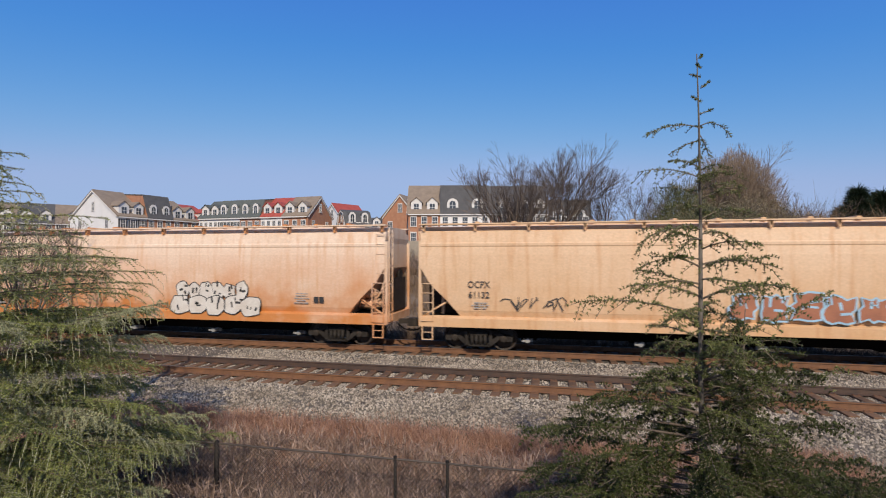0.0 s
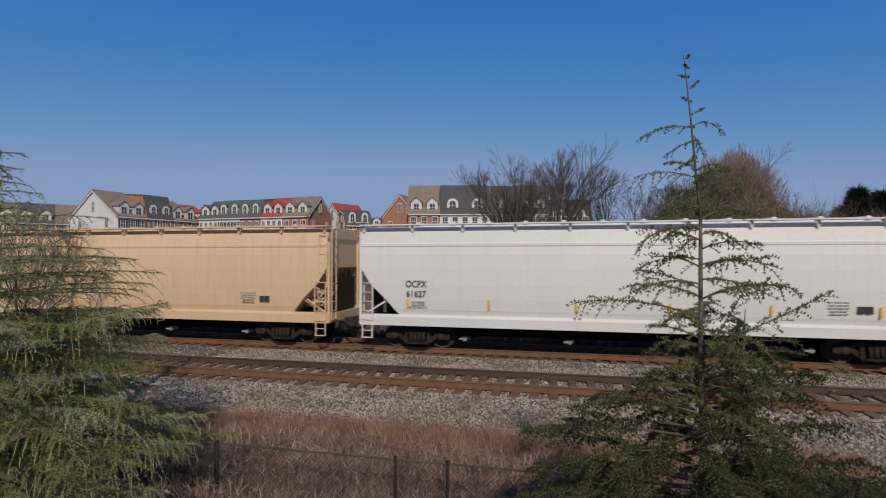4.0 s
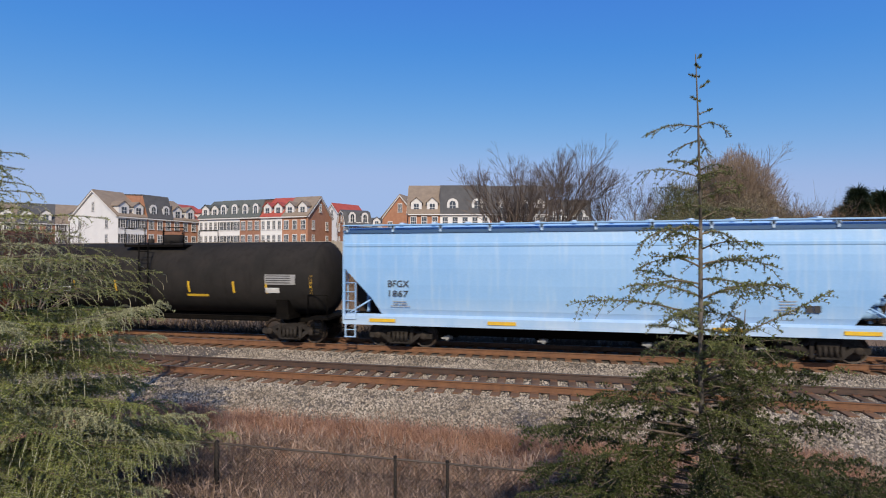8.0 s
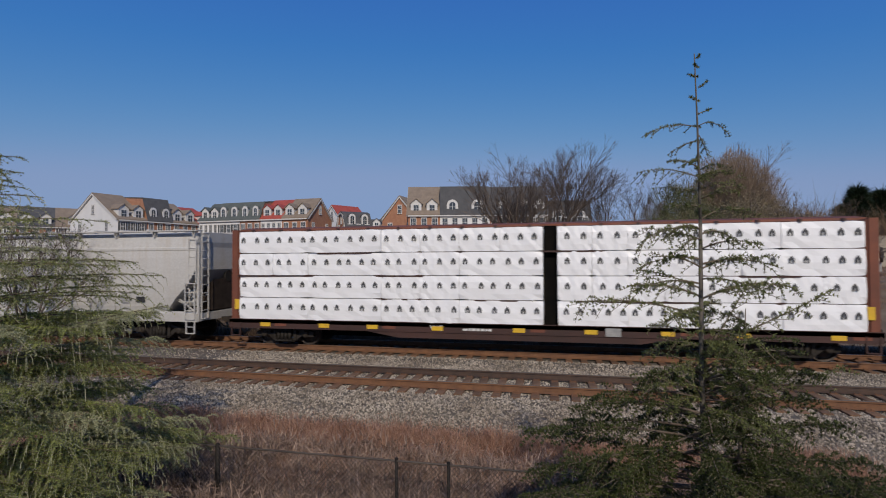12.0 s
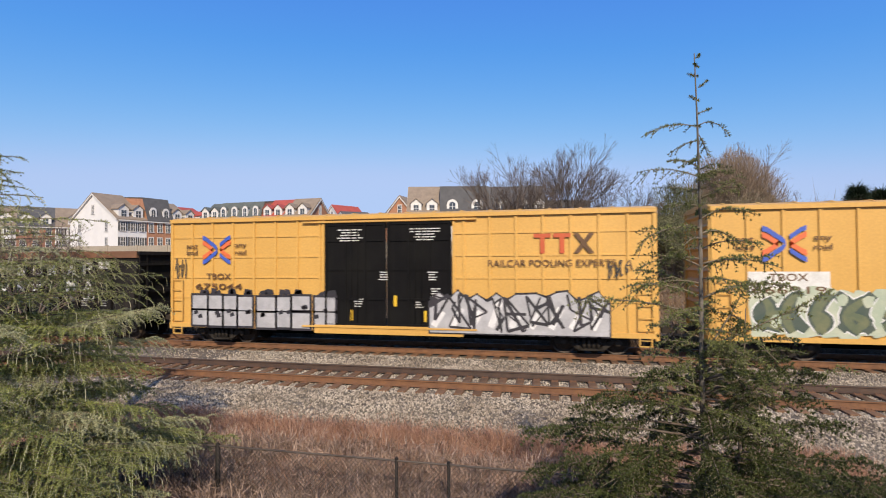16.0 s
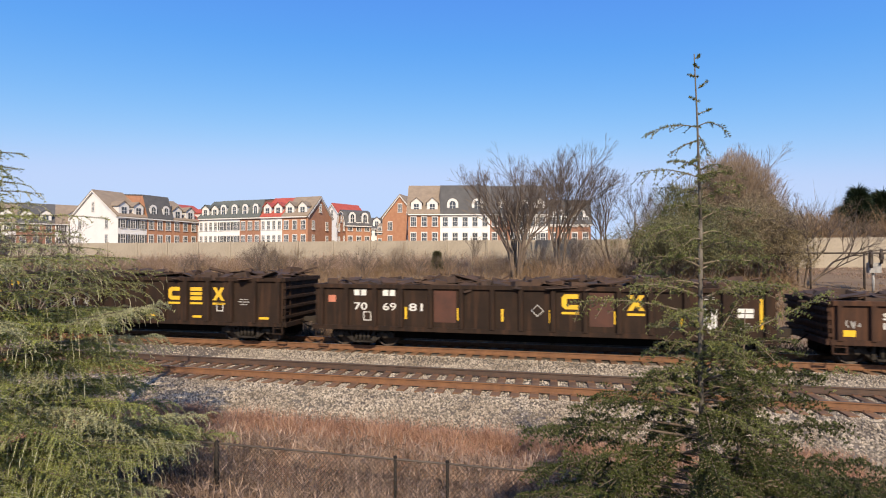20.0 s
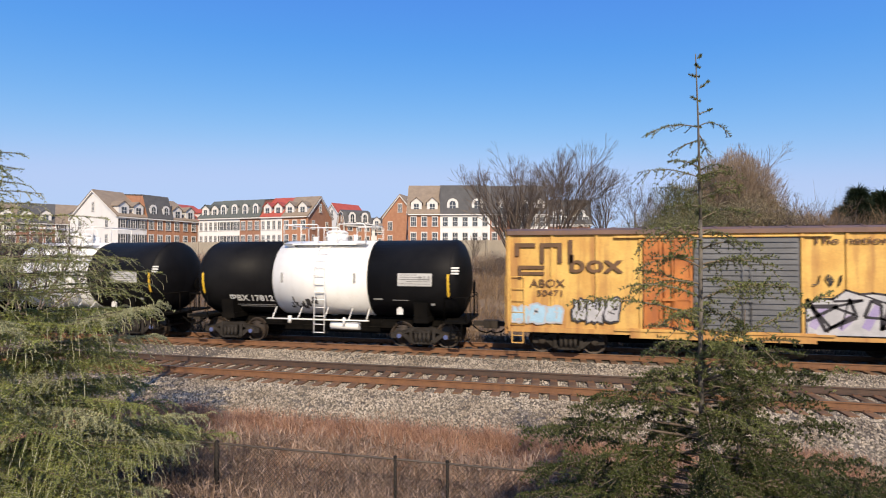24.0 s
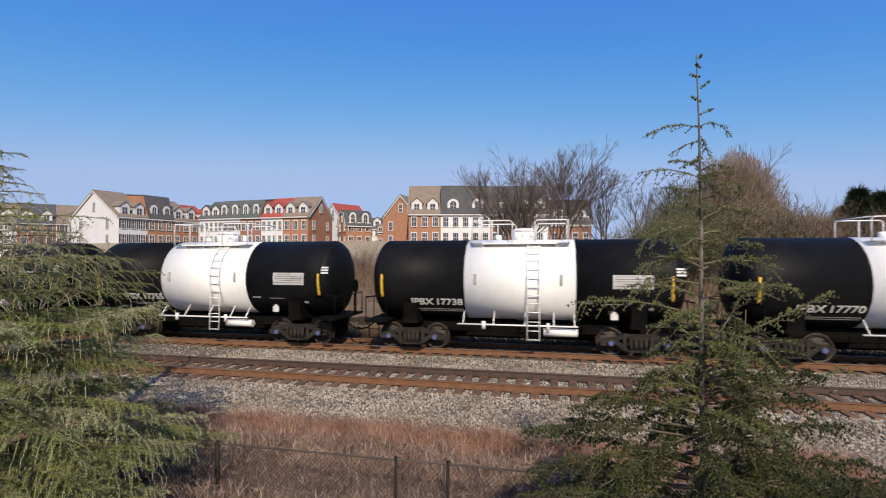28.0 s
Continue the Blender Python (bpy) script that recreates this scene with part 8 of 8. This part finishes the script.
def bare_tree(name, label, at, stems, height, spread_deg, depth, seed, fine=1.0, withered=0, mat=None, forks=3, ratio=0.70, leaf=None):
    """A leafless tree: stems that fork into ever finer limbs; the finest twigs are one crown."""
    rng = random.Random(seed)
    tree = thing(name, label, "tree", at=at)
    trunk, limb, crown, leaves = Shape(), Shape(), Shape(), []

    def grow(p, d, ln, r, level):
        bend = Vector((rng.uniform(-0.12, 0.12), rng.uniform(-0.12, 0.12), rng.uniform(0.0, 0.12)))
        q = p + (d + bend * 0.5).normalized() * ln * 0.5
        e = q + (d + bend).normalized() * ln * 0.5
        s = trunk if level == 0 else (limb if level < 3 else crown)
        k = 7 if level == 0 else (5 if level < 3 else 3)
        s.tube(p, q, r, r * 0.86, k=k, caps=False, smooth=level < 3)
        s.tube(q, e, r * 0.86, r * 0.7, k=k, caps=False, smooth=level < 3)
        if level >= depth:
            leaves.append(e)
            return
        for i in range(forks if level else max(2, forks)):
            a, b = radians(rng.uniform(10, spread_deg)), rng.uniform(0, 6.283)
            o = d.orthogonal().normalized()
            o.rotate(Matrix.Rotation(b, 3, d))
            nd = (d * math.cos(a) + o * math.sin(a) + Vector((0, 0, 0.10))).normalized()
            start = e if i == 0 or level > 3 else p.lerp(e, rng.uniform(0.45, 0.95))
            grow(start, nd, ln * ratio * rng.uniform(0.8, 1.15), r * 0.62, level + 1)

    for i in range(stems):
        lean = radians(rng.uniform(2, min(14 + 6 * stems, 24 if name == "bare_tree" and stems > 6 else 44) if stems > 1 else 4))
        az = i * 6.283 / stems + rng.uniform(-0.5, 0.5)
        d = Vector((math.sin(lean) * math.cos(az), math.sin(lean) * math.sin(az), math.cos(lean)))
        grow(Vector((0.25 * math.cos(az), 0.25 * math.sin(az), -0.3)) if stems > 1 else Vector((0, 0, -0.3)), d, height * 0.33 * rng.uniform(0.85, 1.1), height * 0.011 * fine, 0)
    part("trunk", trunk, M_BAREWOOD, tree)
    part("limb_fork", limb, M_BAREWOOD, tree, kind="stuff")
    part("crown", crown, mat or M_BAREWOOD, tree, "crown of bare fine twigs", kind="stuff")
    if withered:
        g = np.random.default_rng(seed)
        pts = np.repeat(np.array([tuple(p) for p in leaves]), withered, 0)
        pts = pts + g.normal(size=pts.shape) * 0.22
        way = unit(g.normal(size=pts.shape) + np.array([0, 0, 0.6]))
        part("foliage", triangles("foliage", blades(pts, way, g.uniform(0.12, 0.32, len(pts)), g.uniform(0.03, 0.07, len(pts)), g)), leaf or M_TANTWIG, tree, "thin withered leaves", kind="stuff")
    return tree


def domed_tree(label, at, height, width, seed, count, mat=None, under=0.25):
    """A broad tree: forked limbs and a dome of very many fine upright twigs."""
    tree = bare_tree("broad_tree", label, at, 4, height * 0.92, 36, 6, seed, fine=0.8, mat=M_TANTWIG)
    g = np.random.default_rng(seed)
    d = unit(g.normal(size=(count, 3)))
    d[:, 2] = np.abs(d[:, 2]) * 1.0 - under
    rad = g.random((count, 1)) ** 0.35
    lobes = 1 + 0.12 * np.sin(d[:, :1] * 7 + d[:, 1:2] * 5) + 0.10 * np.sin(d[:, 2:] * 11 + d[:, :1] * 9)
    p = d * rad * lobes * np.array([width / 2, width / 2, height * 0.60]) + np.array([0, 0, height * 0.40])
    way = unit(d * np.array([0.5, 0.5, 0.3]) + np.array([0, 0, 0.8]) + g.normal(size=p.shape) * 0.22)
    part("twig_dome", triangles("twig_dome", blades(p, way, g.uniform(0.5, 1.3, count), g.uniform(0.024, 0.048, count), g)), mat or M_TANTWIG, tree, "dome of very many fine twigs", kind="stuff")


def make_trees():
    bare_tree("bare_tree", "bare many-stemmed tree on the bank before the wall", pose(*spot(0.150, 46)), 7, 11.0, 36, 6, 1, fine=1.2, ratio=0.72)
    bare_tree("bare_tree", "tall bare tree with upright limbs", pose(*spot(0.235, 52)), 3, 13.2, 30, 7, 4, fine=1.1, ratio=0.72)
    bare_tree("bare_tree", "small bare tree by the wall", pose(*spot(0.345, 50)), 3, 10.5, 36, 7, 6, fine=0.9)
    bare_tree("bare_tree", "thin bare sapling on the bank", pose(*spot(0.055, 48)), 1, 6.0, 34, 5, 9)
    domed_tree("broad tree with dense tan twigs and withered leaves", pose(*spot(0.585, 58)), 15.0, 10.0, 11, 34000)
    domed_tree("smaller rounded tree with dense olive-green foliage", pose(*spot(0.475, 54)), 9.2, 6.3, 12, 6500, M_OLIVEGREEN, 0.0)
    bare_tree("bare_tree", "low bare tree leaning over the bank", pose(*spot(0.72, 40)), 5, 8.5, 45, 6, 15)
    bare_tree("bare_tree", "thin bare tree behind the wall", pose(*spot(0.76, 75)), 2, 9.0, 38, 6, 16)
    bare_tree("bare_tree", "thin grey bare tree behind the wall", pose(*spot(0.70, 80)), 2, 10.0, 38, 6, 17)
    bare_tree("bare_tree", "bare shrub-like tree on the bank", pose(*spot(-0.36, 50)), 4, 5.0, 42, 6, 18)
    bare_tree("bare_tree", "bare young tree behind the cedar", pose(*spot(-0.86, 20)), 3, 6.6, 40, 6, 19)


make_trees()


def make_shrubs():
    for k, (u, d, h) in enumerate(((-0.63, 50, 3.2), (-0.51, 51, 3.4), (-0.365, 48, 4.6), (-0.32, 49, 4.2), (-0.25, 51, 3.2), (-0.16, 48, 4.0), (-0.10, 50, 4.4), (-0.055, 49, 3.6), (0.01, 47, 3.4),
                                    (0.09, 45, 3.8), (0.20, 46, 4.4), (0.27, 44, 4.6), (0.32, 47, 4.8), (0.40, 44, 4.4), (0.47, 42, 4.6), (0.55, 42, 4.4), (0.62, 41, 4.2), (0.66, 44, 4.6))):
        bare_tree("bare_shrub", "brown leafless shrub before the wall", pose(*spot(u, d)), 6, h, 48, 5, 60 + k, fine=0.75, mat=M_TANTWIG if k % 3 == 0 else None, ratio=0.72)


make_shrubs()


def dark_fir(x, d, height, width, seed, name="dark_fir", label="dark green conifer behind the wall", mat=None):
    rng = np.random.default_rng(seed)
    tree = thing(name, label, "tree", at=pose(*spot(x, d)))
    part("trunk", tapered([(0, 0, -0.2), (0, 0, height * 0.95)], (0.16, 0.02)), M_BARK, tree)
    n = 7000
    h = rng.random(n) ** 0.75
    a = rng.random(n) * 6.283
    tier = np.abs(np.sin(h * 9.5 * (1 + 0.05 * np.sin(a * 2 + seed)) + seed))
    lump = 0.50 + 0.55 * tier * (0.6 + 0.4 * np.sin(a * 5 + seed + np.floor(h * 9) * 1.7)) + 0.2 * np.sin(a * 3 + h * 17) + 0.12 * np.sin(a * 11 - h * 41)
    r = width / 2 * (1 - h) ** 0.8 * (1.15 * lump) * np.sqrt(rng.random(n) * 0.6 + 0.4)
    pts = np.stack([r * np.cos(a), r * np.sin(a), 0.4 + h * (height - 0.4)], 1)
    way = unit(np.stack([np.cos(a), np.sin(a), rng.uniform(-0.3, 0.7, n)], 1) + rng.normal(size=(n, 3)) * 0.4)
    part("crown", triangles("crown", blades(pts, way, rng.uniform(0.5, 1.5, n) * min(1.0, height / 6), rng.uniform(0.10, 0.2, n) * min(1.0, height / 6), rng)), mat or M_DARKNEEDLE, tree, "ragged dark needle crown", kind="stuff")


dark_fir(0.835, 62, 9.3, 6.0, 1)
dark_fir(0.805, 66, 7.2, 4.5, 4)
dark_fir(0.885, 62, 8.9, 7.5, 2)
dark_fir(-0.012, 52, 2.3, 1.0, 3, "small_fir", "small olive-green conifer before the wall", M_OLIVEFIR)
for k, (fx, fd, fh) in enumerate(((0.42, 44, 5.6), (0.47, 40, 6.6), (0.50, 45, 7.0), (0.535, 38, 6.2), (0.565, 44, 7.4), (0.60, 41, 6.8), (0.635, 45, 6.6), (0.67, 40, 5.4))):
    bare_tree("olive_shrub", "tall shrub with thin olive-brown winter leaves", pose(*spot(fx, fd)), 6, fh, 42, 5, 30 + k, fine=0.7, withered=7, leaf=M_OLIVEGREEN if fx < 0.54 else (M_OLIVE if k % 3 else M_TANTWIG), ratio=0.74)


def scrub(name, label, count, area, height, mat, seed, thin=0.02, clump=40, lean=0.5, per=1, mown=9.0):
    """Many thin stems in clumps over an area (x0, x1, y0, y1), one object; cut short where x is past mown * y."""
    rng = np.random.default_rng(seed)
    x0, x1, y0, y1 = area
    cx, cy = rng.uniform(x0, x1, clump), rng.uniform(y0, y1, clump)
    ch = rng.uniform(0.45, 1.0, clump)
    k = rng.integers(0, clump, count)
    sp = (x1 - x0) / clump ** 0.5 * 0.10 + 0.1
    px, py = cx[k] + rng.normal(size=count) * sp * 1.6, np.clip(cy[k] + rng.normal(size=count) * sp * 0.6, y0, y1)
    pz = np.array([ground_z(a, b) for a, b in zip(px, py)]) - 0.02
    base = np.stack([px, py, pz], 1)
    way = unit(np.stack([rng.normal(size=count) * lean, rng.normal(size=count) * lean, np.ones(count)], 1))
    ln = height * ch[k] * rng.uniform(0.4, 1.1, count) * np.where(px > mown * py, 0.13, 1.0)
    tri = [blades(base, way, ln, np.full(count, thin), rng, 0.1)]
    for _ in range(per):
        t = rng.uniform(0.3, 0.9, count)
        b2 = base + way * (ln * t)[:, None]
        w2 = unit(way + rng.normal(size=way.shape) * 0.6)
        tri.append(blades(b2, w2, ln * rng.uniform(0.2, 0.5, count), np.full(count, thin * 0.6), rng))
    solid(name, triangles(name, np.concatenate(tri)), mat, label, "scrub", kind="stuff")


scrub("dry_grass", "reddish dry grass between ballast and fence", 80000, (-12, 5.5, 8.3, 10.9), 0.55, M_DRYGRASS, 1, 0.014, 700, 0.35, 1)
scrub("dry_weeds", "grey-brown tangled weeds along the fence", 48000, (-10, 4.5, 7.0, 9.8), 0.70, M_DRYWEED, 2, 0.030, 900, 0.7, 3)
scrub("green_grass", "rough green grass on the near bank", 36000, (3.0, 10.5, 6.4, 10.3), 0.38, M_GREENGRASS, 3, 0.014, 260, 0.5, 1)
scrub("bank_brush", "brown leafless brush on the far bank", 44000, (-75, 42, 22.6, 58), 2.2, M_BRUSH, 4, 0.045, 800, 0.35, 3, mown=0.425)
scrub("wall_brush", "tan dry stalks along the foot of the wall", 30000, (-75, 42, 50, 59.6), 2.3, M_DRYWEED, 5, 0.045, 420, 0.3, 2, mown=0.425)
# Weeds added past the line, coloured dark to deepen the shade under the cars.
scrub("shoulder_weeds", "added dark weeds that deepen the shade seen under the train", 42000, (-46, 34, 21.5, 24.2), 0.95, M_SHADEWEED, 7, 0.035, 900, 0.5, 2)
scrub("far_scrub", "brown winter scrub behind the wall", 30000, (12, 75, 64, 76), 7.7, M_BRUSH, 6, 0.07, 200, 0.3, 3)


def pipe_fence():
    """Pipe-topped fence across the mown ground, and a signal stand beside it."""
    y = 44.0
    f = thing("pipe_railing", "dark pipe railing across mown ground before the wall", "railing", at=pose(0, y, 0))
    x0, gap, zt = 16.23, 3.63, 3.74
    for i in range(7):
        x = x0 + gap * i
        part("post", Shape().tube((x, 0, ground_z(x, y) - 0.1), (x, 0, zt), 0.075, k=8), M_WIRE, f)
    part("rail", Shape().tube((x0, 0, zt), (x0 + 6 * gap, 0, zt), 0.06, k=8), M_WIRE, f)
    x, y = 23.3, 42.5
    z = ground_z(x, y)
    g = thing("signal_stand", "pale equipment cabinet with two dark signal heads", "signal", at=pose(x, y, 0))
    part("post", Shape().tube((0, 0.1, z - 0.1), (0, 0.1, 2.35), 0.09, k=8), M_GREYMARK, g)
    part("cabinet", Shape().bevel_box(-0.40, 0.40, -0.2, 0.2, 2.27, 3.02, 0.04), M_GREYMARK, g, "pale grey cabinet")
    for dx, z0, z1 in ((-0.34, 2.62, 3.98), (0.32, 2.95, 4.05)):
        head = Shape().bevel_box(dx - 0.12, dx + 0.12, -0.42, -0.22, z0 + 0.30, z1 - 0.28, 0.05)
        head.tube((dx, -0.32, z0), (dx, -0.32, z1), 0.10, k=8)
        part("head", head, M_WIRE, g, "dark signal head")


pipe_fence()

# ---------------------------------------------------------------- what moves
def motions():
    ticks = [0, 4, 8, 12, 16, 20, 24, 28]
    for car, x in TRAIN:
        walk(car, [(t, pose(x + gone(t), FAR_Y, 0)) for t in ticks])
    for ob, x, m in LOADS:
        walk(ob, [(t, pose(x + gone(t), FAR_Y, 0) @ m) for t in ticks])
    # wheels roll while their car passes
    for w, x0, wx in WHEELS:
        rows = []
        for k in range(0, 841):
            if -29 < x0 + gone(k / 30) < 18:
                rows.append((k / 30, pose(wx, 0, 0.46, 0, math.degrees(gone(k / 30) / 0.46) % 360, 0)))
        if rows:
            if rows[0][0] > 0:
                rows.insert(0, (0, rows[0][1]))
            if rows[-1][0] < 28:
                rows.append((28, rows[-1][1]))
            walk(w, rows)
    # the cedar's top nods in the wind: seconds and degrees to the side
    nod = [(0, 0.4), (0.5, -0.2), (1, -1.1), (1.5, -1.7), (2, -2.6), (2.5, -2.3), (3, -3.4), (3.5, -5.4), (4.2, -3.2), (5, 0.2), (5.5, 0.6), (7, 0.6), (8, 0), (9, 0.3), (10, -0.2),
           (12, 0), (14, 0), (16, 0), (17, -0.6), (17.5, -1.1), (18, -1.5), (18.5, -1.7), (19, -0.6), (19.5, -0.2), (20.5, -0.8), (21.5, 0), (24, 0), (25.5, 0.4), (27, 0), (27.5, -0.2), (28, 0)]
    for ob, z in SWAY:
        walk(ob, [(t, pose(0, 0, z, 0, a, 0)) for t, a in nod])


motions()
